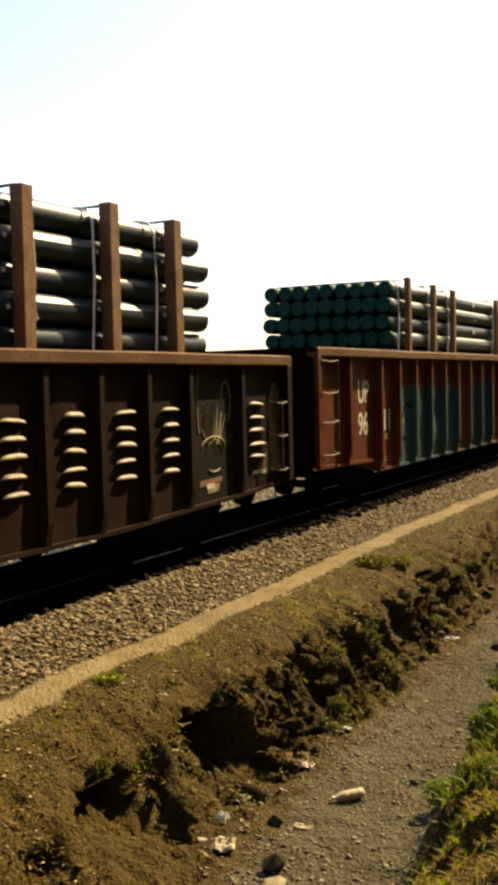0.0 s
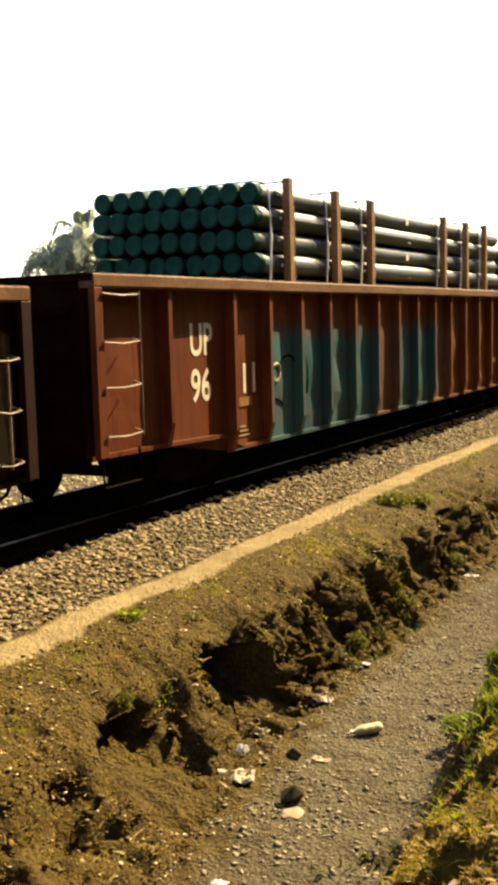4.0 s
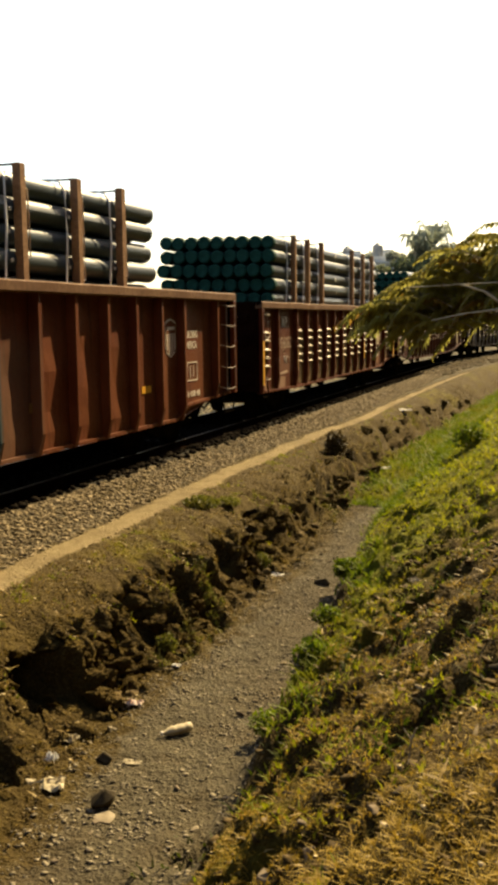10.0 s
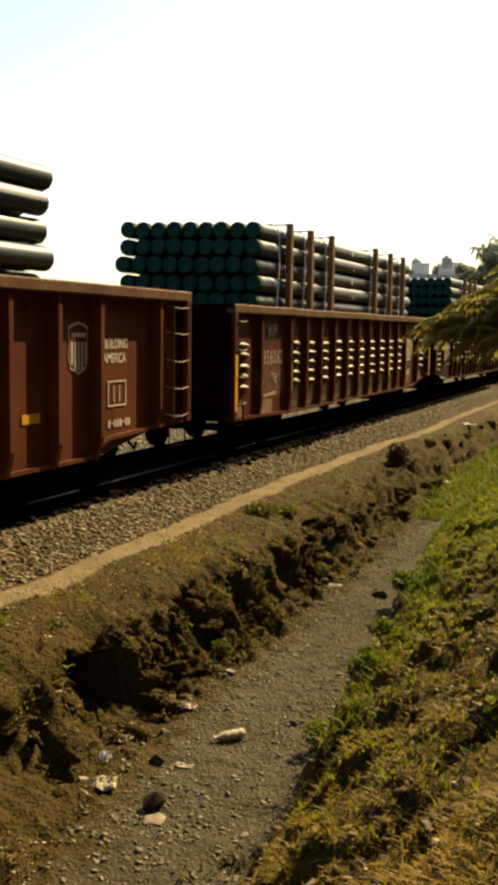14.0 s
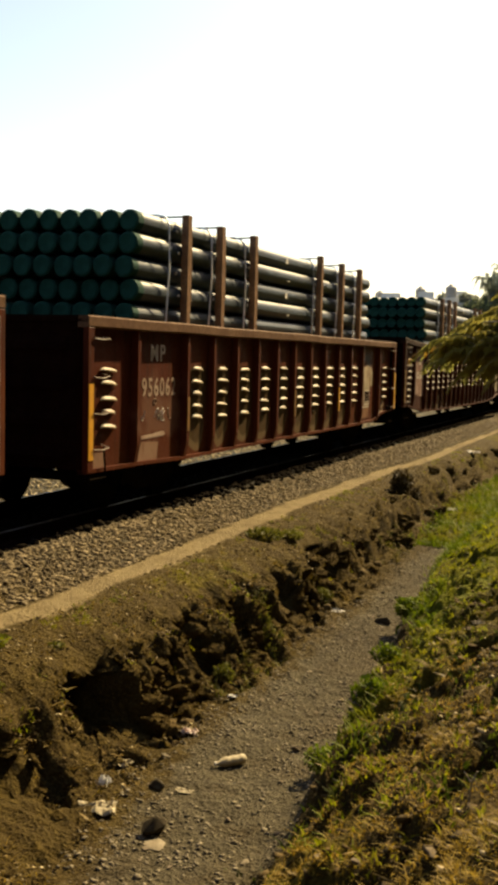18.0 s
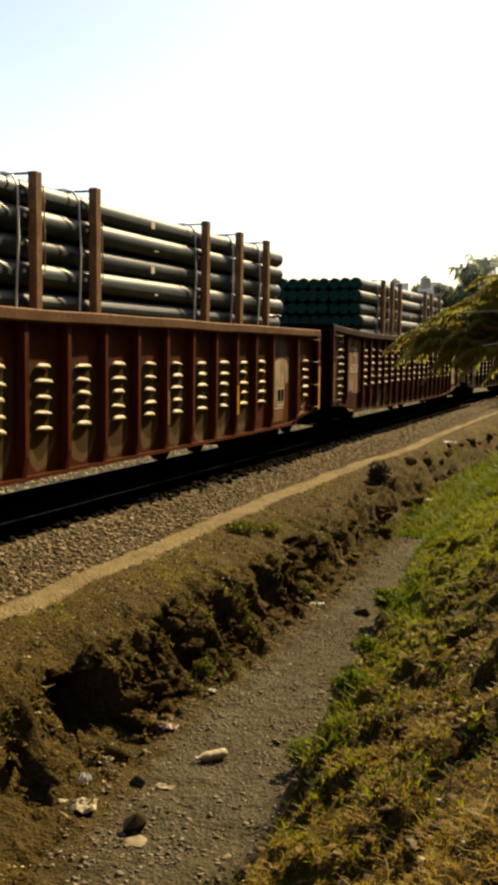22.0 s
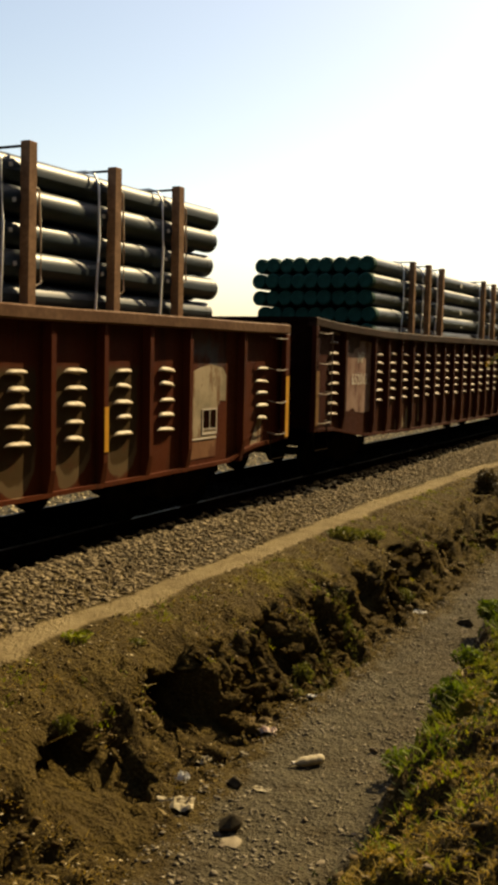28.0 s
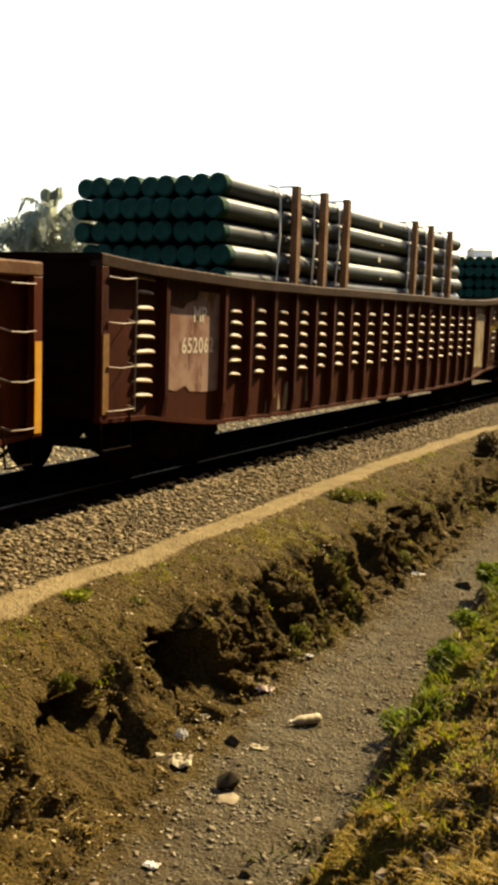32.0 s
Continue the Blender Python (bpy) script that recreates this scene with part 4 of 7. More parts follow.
    blades("near_grass", p, sized(p, 0.02, 0.05, 1.3), 0.007, GRASS, "grass tufts on the near bank", 1.1, 0.7, 18)
    p = scatter(46000, -2.6, 14, 13, 75, 26, lambda x, y, r: (x > right_foot(y)) & (r < 0.3 + 1.6 * np.clip(fbm(x * 0.5, y * 0.4, 99) - 0.3, 0, 1)))
    blades("far_slope_grass", p, sized(p, 0.05, 0.10, 1), 0.020, GRASS, "green grass on the far bank", 0.9, 0.7, 8)


build_scatter()


# ---------------------------------------------------------------- track
def build_track():
    y0 = -30.0
    for side in (-1, 1):
        rail = Mesh()
        prof = [(-0.068, -0.17), (0.068, -0.17), (0.068, -0.155), (0.012, -0.135), (0.010, -0.05), (0.036, -0.035), (0.036, -0.006),
                (0.026, 0), (-0.026, 0), (-0.036, -0.006), (-0.036, -0.035), (-0.010, -0.05), (-0.012, -0.135), (-0.068, -0.155)]
        k = len(prof)
        steps = [y0, 0.0, BEND_FROM] + [BEND_FROM + 4.0 * i for i in range(1, 21)]
        for s_ in steps:
            cx, cy, turn = along(s_)
            c, sn = math.cos(radians(turn)), math.sin(radians(turn))
            off = side * 0.752
            rail.v += [(cx + (off + a) * c, cy + (off + a) * sn, b + fall(s_)) for a, b in prof]
        for j in range(len(steps) - 1):
            for i in range(k):
                n = (i + 1) % k
                rail.f.append((j * k + i, j * k + n, (j + 1) * k + n, (j + 1) * k + i))
                rail.m.append(1 if i in (6, 7, 8) else 0)
        tagged(new("rail", rail.data("rail", [RAIL_RUST_SHADE, TREAD])), "steel rail with a shiny worn top", "rail", "track rails", "structure")
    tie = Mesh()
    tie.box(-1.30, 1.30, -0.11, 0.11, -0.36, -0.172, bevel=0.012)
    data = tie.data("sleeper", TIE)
    rng = random.Random(4)
    for i in range(150):
        ob = new("sleeper", data)
        cx, cy, turn = along(2 + i * 0.53)
        ob.matrix_basis = pose(cx + rng.uniform(-0.03, 0.03), cy, fall(2 + i * 0.53) + rng.uniform(-0.012, 0.006), 0, 0, turn + rng.uniform(-1, 1))
        tagged(ob, "creosoted wooden sleeper in ballast, darkened by painted shade", "sleeper", "sleepers under the track", "structure")


build_track()


def build_sky_blocker():
    """An added, unseen tall wall behind the viewpoint; it holds back sky light."""
    w = Mesh()
    w.box(6.5, 6.9, -13.6, 70, -1, 16.5)
    w.box(-3.0, 6.9, -14.0, -13.6, -1, 16.5)
    tagged(new("sky_blocker", w.data("sky_blocker", BLOCKER_WALL)), "added unseen wall that blocks sky light", "wall", kind="structure")


build_sky_blocker()


# ---------------------------------------------------------------- the freight train
def louver_mesh(name, w, mat):
    """A pressed scoop: a rounded shelf that stands out of the panel, open below."""
    m, n = Mesh(), 10
    prof = [(0.0, 0.050), (0.018, 0.044), (0.044, 0.022), (0.058, -0.002), (0.050, -0.016), (0.020, -0.022), (0.0, -0.026)]
    rows = []
    for i in range(n + 1):
        s = -1 + 2 * i / n
        k = (1 - abs(s) ** 3.0) ** 0.55
        rows.append([(p * k, s * w / 2, max(q, -0.012) * (0.10 + 0.90 * k) + (0.012 - 0.010 * s) * k) for p, q in prof])
    m.grid(rows, flip=True)
    return m.data(name, mat, True)


LOUVERS = {}


def lettering(text, height, parent, x, y, z, squeeze=0.72, mat=None, label="faded white lettering", gap=1.0):
    """Stencilled characters on the side of a car, read from the track side."""
    cu = bpy.data.curves.new("lettering", 'FONT')
    cu.body, cu.size, cu.extrude = text, height * 1.4, 0.002
    cu.align_x, cu.offset, cu.space_character = 'LEFT', 0.022 * height, gap
    tmp = new("lettering", cu)
    me = bpy.data.meshes.new_from_object(tmp.evaluated_get(bpy.context.evaluated_depsgraph_get()))
    bpy.data.objects.remove(tmp)
    bpy.data.curves.remove(cu)
    me.transform(Matrix.Diagonal((squeeze, 1, 1, 1)))
    me.materials.clear()
    me.materials.append(mat or LETTER)
    return part("lettering", me, None, parent, label, pose(x, y, z, 90, 0, 90))


def gondola(name, label, paint, length, posts, top, lows, fans, fan_mat, fan_z, end_rise=0.0, post_deep=0.11, seed=1, flat=(), chord_mat=None, ladders=None, wave=0.010):
    """A freight gondola: plate sides between pressed posts, top chord, ends, ladders, centre sill, bogies.
    posts: their places along the car; lows: (place, height) of the lower edge; fans: (panel, louvers) columns."""
    rng = random.Random(seed)
    car = new(name)
    tagged(car, label, "freight car", "gondola cars of the train")
    face = SIDE - post_deep

    def under(y):
        return float(np.interp(y, [a for a, _ in lows], [b for _, b in lows]))

    def over(y):
        return top + end_rise * (1 - min(1, min(y, length - y) / 5.0)) ** 2 if end_rise else top

    ys = sorted(set([0.02, length - 0.02] + list(posts)))
    for side in (1, -1):
        # plates, buckled a little between the posts
        for a, b in zip(ys, ys[1:]):
            plate = Mesh()
            n = 8 if side == 1 else 1
            rows = []
            bulge, ph = rng.uniform(0.004, 0.016), rng.random() * 9
            sway = wave
            if any(a < q < b for q in flat):
                bulge = sway = 0.0
            for i in range(n + 1):
                y = a + (b - a) * i / n
                s = math.sin(math.pi * i / n)
                row = []
                for j in range(n + 1):
                    t = j / n
                    z = under(y) + (over(y) - 0.10 - under(y)) * t
                    d = s * math.sin(math.pi * min(1, t * 1.1)) * bulge + s * sway * noise.noise((y * 1.2, z * 2.1, ph))
                    row.append((side * (face - 0.02 + d), y, z))
                rows.append(row)
            plate.grid(rows, flip=side == 1)
            inner = [[(side * (face - 0.05), y, under(y) + 0.02), (side * (face - 0.05), y, over(y) - 0.1)] for y in (a, b)]
            plate.grid(inner, flip=side == -1)
            plate.quad([rows[0][0], rows[-1][0], inner[1][0], inner[0][0]])
            part("side_panel", plate, paint, car)
        # posts: hat-shaped, drawn in at the foot
        for k, y in enumerate(posts):
            p = Mesh()
            w = 0.055
            z0, z1 = under(y) - 0.015, over(y) - 0.11
            zc = z0 + 0.30
            rows = []
            for z, d, ww in ((z1, post_deep, w), (zc, post_deep, w), (z0 + 0.02, post_deep * 0.45, w * 1.15), (z0, 0.03, w * 1.15)):
                e = face - 0.022
                rows.append([(side * e, y - ww * 1.25, z), (side * (e + d), y - ww * 0.75, z), (side * (e + d), y + ww * 0.75, z), (side * e, y + ww * 1.25, z)])
            p.grid(rows, flip=side == -1)
            p.quad([rows[0][i] for i in (0, 1, 2, 3)])
            part("side_post", p, [paint], car)
        # chord
        ch = Mesh()
        n = 40
        sec = [(face - 0.045, -0.15), (SIDE - 0.02, -0.15), (SIDE + 0.022, -0.13), (SIDE + 0.022, -0.018), (SIDE, 0), (face - 0.03, 0), (face - 0.045, -0.02)]
        rows = [[(side * x + 0.006 * noise.noise((0.7 * length * i / n, side, seed)), length * i / n, over(length * i / n) + z + 0.012 * noise.noise((0.55 * length * i / n, 3.1, seed))) for x, z in sec + sec[:1]] for i in range(n + 1)]
        ch.grid(rows, flip=side == -1)
        ch.quad(rows[0][:-1]); ch.quad(rows[-1][:-1][::-1])
        part("top_chord", ch, chord_mat or CHORD, car, "brown steel top rail with a rubbed edge")
        # side sill
        sl = Mesh()
        sl.grid([[(side * (face - 0.02), y, under(y) + 0.05), (side * (face + 0.03), y, under(y) + 0.05), (side * (face + 0.03), y, under(y)), (side * (face - 0.06), y, under(y))]
                 for y in np.linspace(0.02, length - 0.02, 36)], flip=side == -1)
        part("side_sill", sl, paint, car)
    # ends with pressed corrugations
    for y, out in ((0.0, -1), (length, 1)):
        e = Mesh()
        rows = []
        z0, z1 = under(y) + 0.05, over(y) - 0.02
        for i in range(25):
            t = i / 24
            bump = 0.05 * max(0.0, math.sin(t * math.pi * 8)) if 0.08 < t < 0.92 else 0
            rows.append([(x, y - out * 0.03 + out * bump * (1 if abs(x) < 1.2 else 0), z0 + (z1 - z0) * t) for x in (-SIDE + 0.02, -1.22, -1.15, 1.15, 1.22, SIDE - 0.02)])
        e.grid(rows, flip=out == 1)
        e.box(-SIDE, SIDE, min(y, y - out * 0.10), max(y, y - out * 0.10), z1 - 0.06, z1 + 0.021, bevel=0.015)
        part("end_wall", e, SHADE_SPRAY_DARK, car, "corrugated end wall with shade in its dark colour")
        for side in (1, -1):
            c = Mesh()
            c.box(side * SIDE - 0.06, side * SIDE + 0.02, min(y, y - out * 0.13), max(y, y - out * 0.13), under(y) + 0.02, over(y) - 0.14, bevel=0.012)
            part("corner_post", c, paint, car)
        # coupler and air hose
        cp = Mesh()
        cp.box(-0.12, 0.12, min(y, y + out * 0.42), max(y, y + out * 0.42), 0.72, 0.94, bevel=0.03)
        cp.box(-0.19, 0.19, min(y + out * 0.36, y + out * 0.66), max(y + out * 0.36, y + out * 0.66), 0.68, 0.98, bevel=0.06)
        part("coupler", cp, UNDER, car)
        hs = Mesh()
        pts = [(0.35, y, 0.75), (0.37, y + out * 0.2, 0.52), (0.33, y + out * 0.45, 0.40), (0.28, y + out * 0.6, 0.50)]
        for a, b in zip(pts, pts[1:]):
            hs.tube(a, b, 0.022, 6)
        part("brake_hose", hs, UNDER, car)
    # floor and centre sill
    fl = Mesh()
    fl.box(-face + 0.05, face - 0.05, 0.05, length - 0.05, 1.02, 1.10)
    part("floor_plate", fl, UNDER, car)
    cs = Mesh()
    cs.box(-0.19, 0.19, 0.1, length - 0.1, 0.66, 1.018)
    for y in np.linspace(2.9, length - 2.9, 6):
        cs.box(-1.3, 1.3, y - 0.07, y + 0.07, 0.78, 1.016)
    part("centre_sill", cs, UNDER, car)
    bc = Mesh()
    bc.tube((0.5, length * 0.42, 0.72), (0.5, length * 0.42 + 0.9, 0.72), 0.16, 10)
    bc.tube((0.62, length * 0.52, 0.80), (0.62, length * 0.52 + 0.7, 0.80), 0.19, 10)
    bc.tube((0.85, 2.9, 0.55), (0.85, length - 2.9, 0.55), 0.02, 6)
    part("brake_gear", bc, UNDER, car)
    # louvers
    for y, count, *own in fans:
        rise, broad = own or (0.0, 1.0)
        key = (fan_mat.name, round(fan_z[2], 2))
        if key not in LOUVERS:
            LOUVERS[key] = louver_mesh("louver", fan_z[2], fan_mat)
        for i in range(count):
            k = part("louver", LOUVERS[key], None, car)
            k.matrix_basis = pose(face - 0.012 + 0.012, y + rng.uniform(-0.015, 0.015), fan_z[0] + rise - i * fan_z[1] + rng.uniform(-0.012, 0.012), rng.uniform(-3, 3), 0, 0) @ Matrix.Diagonal((rng.uniform(0.65, 1.0), broad * rng.uniform(0.82, 1.05), rng.uniform(0.70, 0.98), 1))
    # ladders at the two ends: place, heights of the rungs, places of the stiles
    for y0, y1, rungs, stiles in ladders or ((0.10, 0.52, (0.98, 1.43, 1.88, 2.36), ()), (length - 0.52, length - 0.10, (0.98, 1.46, 1.95, 2.42), ())):
        for z in rungs:
            ld = Mesh()
            sag, tip = rng.uniform(-0.025, 0.0), rng.uniform(-0.012, 0.012)
            pts = [(SIDE - 0.09, y0, z + 0.03), (SIDE + 0.035, y0 + 0.02, z), (SIDE + 0.045, (y0 + y1) / 2, z + sag), (SIDE + 0.035, y1 - 0.02, z + tip), (SIDE - 0.09, y1, z + 0.03 + tip)]
            ld.bent(pts, 0.0095, 6)
            part("grab_iron", ld, LADDER, car, "worn steel grab iron")
        for ys_ in stiles:
            sl = Mesh()
            sl.tube((SIDE + 0.035, ys_, rungs[0] - 0.05), (SIDE + 0.035, ys_, rungs[-1] + 0.03), 0.012, 6)
            part("ladder_stile", sl, LADDER, car, "worn steel ladder stile")
        st = Mesh()
        pts = [(SIDE - 0.05, y0, 0.98), (SIDE - 0.02, y0, 0.60), (SIDE - 0.02, y1, 0.60), (SIDE - 0.05, y1, 0.98)]
        st.bent(pts, 0.014, 6)
        part("sill_step", st, UNDER, car, "bent steel step")
    # bogies
    spin = []
    for yc in (2.55, length - 2.55):
        bg_ = Mesh()
        for side in (1, -1):
            x0, x1 = sorted((side * 0.93, side * 1.07))
            prof = [(-1.12, 0.50), (-1.08, 0.60), (-0.75, 0.60), (-0.35, 0.74), (0.35, 0.74), (0.75, 0.60), (1.08, 0.60), (1.12, 0.50), (0.72, 0.36), (0.38, 0.24), (-0.38, 0.24), (-0.72, 0.36)]
            n = len(bg_.v)
            k = len(prof)
            bg_.v += [(x0, yc + a, b) for a, b in prof] + [(x1, yc + a, b) for a, b in prof]
            bg_.f += [tuple(range(n, n + k)), tuple(range(n + 2 * k - 1, n + k - 1, -1))]
            bg_.f += [(n + i, n + k + i, n + k + (i + 1) % k, n + (i + 1) % k) for i in range(k)]
            bg_.m += [0] * (k + 2)
            for dy in (-0.14, 0, 0.14):
                bg_.tube((side * 1.0, yc + dy, 0.30), (side * 1.0, yc + dy, 0.56), 0.055, 8)
        bg_.box(-1.1, 1.1, yc - 0.18, yc + 0.18, 0.50, 0.78)
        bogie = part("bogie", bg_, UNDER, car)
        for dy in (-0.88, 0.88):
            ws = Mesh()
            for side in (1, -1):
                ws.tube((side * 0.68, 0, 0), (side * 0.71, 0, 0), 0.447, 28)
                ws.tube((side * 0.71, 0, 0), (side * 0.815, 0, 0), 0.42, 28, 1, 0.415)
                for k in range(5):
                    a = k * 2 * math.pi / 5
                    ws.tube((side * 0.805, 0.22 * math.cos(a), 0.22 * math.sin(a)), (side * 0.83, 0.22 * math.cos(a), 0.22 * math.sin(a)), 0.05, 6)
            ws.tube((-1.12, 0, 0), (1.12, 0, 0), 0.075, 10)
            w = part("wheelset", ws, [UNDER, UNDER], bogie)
            w.matrix_basis = pose(0, yc + dy, 0.42)
            spin.append((w, yc + dy))
    return car, spin


def ring_pipe(name, length, r=0.152):
    """A coated steel pipe with a shallow cap recessed in either end."""
    m, n = Mesh(), 16
    rows, mats = [], []
    for y, rr, k in ((0, 0.0, 1), (-0.012, r * 0.5, 1), (-0.02, r * 0.80, 1), (0.0, r * 0.985, 1), (0.02, r, 1), (0.16, r, 1), (0.165, r * 0.985, 0), (length - 0.165, r * 0.985, 0), (length - 0.16, r, 0),
                     (length - 0.02, r, 0), (length, r * 0.985, 0), (length + 0.02, r * 0.80, 1), (length + 0.012, r * 0.5, 1), (length, 0.0, 1)):
        rows.append([(rr * math.cos(2 * math.pi * i / n), y, rr * math.sin(2 * math.pi * i / n)) for i in range(n + 1)])
        mats.append(k)
    for j in range(len(rows) - 1):
        m.grid(rows[j:j + 2], mats[j] and mats[j + 1] if 4 < j < 8 else mats[j + 1] if j < 5 else mats[j])
    return m.data(name, [PIPE, PIPE_CAP], True)


PIPE_DATA = {}
clip_mesh = Mesh()
clip_mesh.box(0, 0.010, -0.026, 0.026, -0.022, 0.022, bevel=0.003)
CLIP = clip_mesh.data("paper_tag", TAG)


def pipe_load(label, length, stakes, tops, seed, tiers=6, across=9, start=0.0, skew=0.0, chord=2.64, broad=0.12):
    """A stack of pipes strapped into one load: tiers of pipes, timber stakes on both sides, straps and tie wires."""
    rng = random.Random(seed)
    load = new("pipe_load")
    tagged(load, label, "pipe stack", "pipe loads on the train")
    if length not in PIPE_DATA:
        PIPE_DATA[length] = ring_pipe("pipe", length)
    for k in range(tiers):
        z = tops - 0.155 - k * 0.322
        off = rng.uniform(-0.13, 0.13)
        for i in range(across):
            x = -1.16 + i * 0.29 + (0.02 if k % 2 else -0.02)
            p = part("pipe", PIPE_DATA[length], None, load)
            p.matrix_basis = pose(x, start + off + skew * (1 - i / 8) + rng.uniform(-0.035, 0.035), z + rng.uniform(-0.008, 0.008), rng.uniform(-0.03, 0.03), rng.uniform(0, 360), rng.uniform(-0.03, 0.03))
        # thin boards between the tiers
        for y in stakes[::2]:
            d = Mesh()
            d.box(-1.28, 1.28, y + 0.16, y + 0.24, z - 0.170, z - 0.152)
            part("spacer_board", d, STAKE, load)
    for y in stakes:
        for side in (1, -1):
            s = Mesh()
            x0, x1 = sorted((side * 1.312, side * (1.305 + broad)))
            s.box(x0, x1, -broad / 2, broad / 2, 0, tops - chord + 0.09 + rng.uniform(0.03, 0.10), bevel=0.008)
            b = part("stake", s, STAKE, load, "upright timber stake")
            b.matrix_basis = pose(0, y, chord - 0.09, rng.uniform(-0.8, 0.8), 0, 0)
        # small white tags on the pipes beside each stake
        for k in range(4):
            clip = part("paper_tag", CLIP, None, load, "small white tag")
            clip.matrix_basis = pose(1.290 + (0.04 if k % 2 else 0.0), y - 0.17 + rng.uniform(-0.02, 0.02), tops - 0.155 - 0.322 * k + rng.uniform(-0.03, 0.03), rng.uniform(-20, 20), 0, 0)
        w = Mesh()
        w.tube((-1.36, y + 0.02, tops + 0.05), (1.36, y - 0.02, tops + 0.05), 0.015, 6)
        part("tie_wire", w, UNDER, load)
        t = Mesh()
        dy = -0.35 + rng.uniform(-0.05, 0.05) - (0.24 if y == stakes[0] else 0)
        lean = rng.uniform(-0.02, 0.02)
        t.bent([(g * w_, y + dy + lean * k, z_) for k, (g, w_, z_) in enumerate(((1, 1.35, chord), (1, 1.385, tops - 0.75), (1, 1.365, tops - 0.14), (1, 1.29, tops - 0.02), (1, 1.17, tops + 0.012), (-1, 1.17, tops + 0.012), (-1, 1.29, tops - 0.02), (-1, 1.365, tops - 0.14), (-1, 1.35, chord)))], 0.015, 6)
        part("strap", t, STRAP, load, "white steel strap")
        # a slack loop hangs beside each stake
        q = Mesh()
        z1, z0 = tops - rng.uniform(0.05, 0.5), tops - rng.uniform(1.05, 1.45)
        loop = [(1.33, y + 0.10, z1 + 0.05), (1.36, y + 0.20, z1), (1.345, y + 0.25, (z0 + z1) / 2), (1.36, y + 0.23, z0), (1.33, y + 0.10, z0 - 0.06)]
        q.bent(loop, 0.012, 6)
        part("strap_loop", q, LOOP, load, "slack cream-coloured strap loop")
    mid = (stakes[2] + stakes[3]) / 2
    for k in range(4):
        g = Mesh()
        g.box(0, 0.004, -0.055, 0.055, -0.05, 0.05)
        b = part("paper_tag", g, TAG, load, "white paper tag")
        b.matrix_basis = pose(1.16 + 0.152, mid + (0.12 if k % 2 else 0), tops - 0.18 - 0.322 * k, 0, 0, 0)
    return load


def even(a, b, n):
    return [a + (b - a) * i / (n - 1) for i in range(n)]


# the position of the near end of the second MP car along the track, in metres, at times in seconds
RUN = [(0, 36.70), (1, 35.10), (2, 33.52), (3, 31.95), (4, 30.38), (5, 28.80), (6, 27.15), (7, 25.58), (8, 24.12), (9, 22.72), (10, 21.28),
       (11, 19.92), (12, 18.60), (13, 17.32), (14, 16.08), (15, 14.86), (16, 13.64), (17, 12.40), (18, 11.18), (19, 9.95), (20, 8.74), (21, 7.60),
       (22, 6.46), (23, 5.32), (24, 4.14), (25, 2.92), (26, 1.72), (27, 0.46), (28, -0.95), (29, -2.44), (30, -3.95), (31, -5.52), (32, -7.12)]

OLD_POSTS = [1.42, 3.0] + even(3.98, 12.63, 10) + [14.03]
SHORT_POSTS = [1.42, 3.0] + even(3.98, 12.72, 10) + [14.28]
UP_POSTS = [1.50] + even(3.05, 17.20, 15) + [18.90]
LONG_POSTS = [1.50] + even(3.05, 16.50, 18) + [18.00]
MOVING = []     # (thing, offset along the train from the second MP car's near end, length of its car)
WHEELS = []     # (wheelset, place along its car)


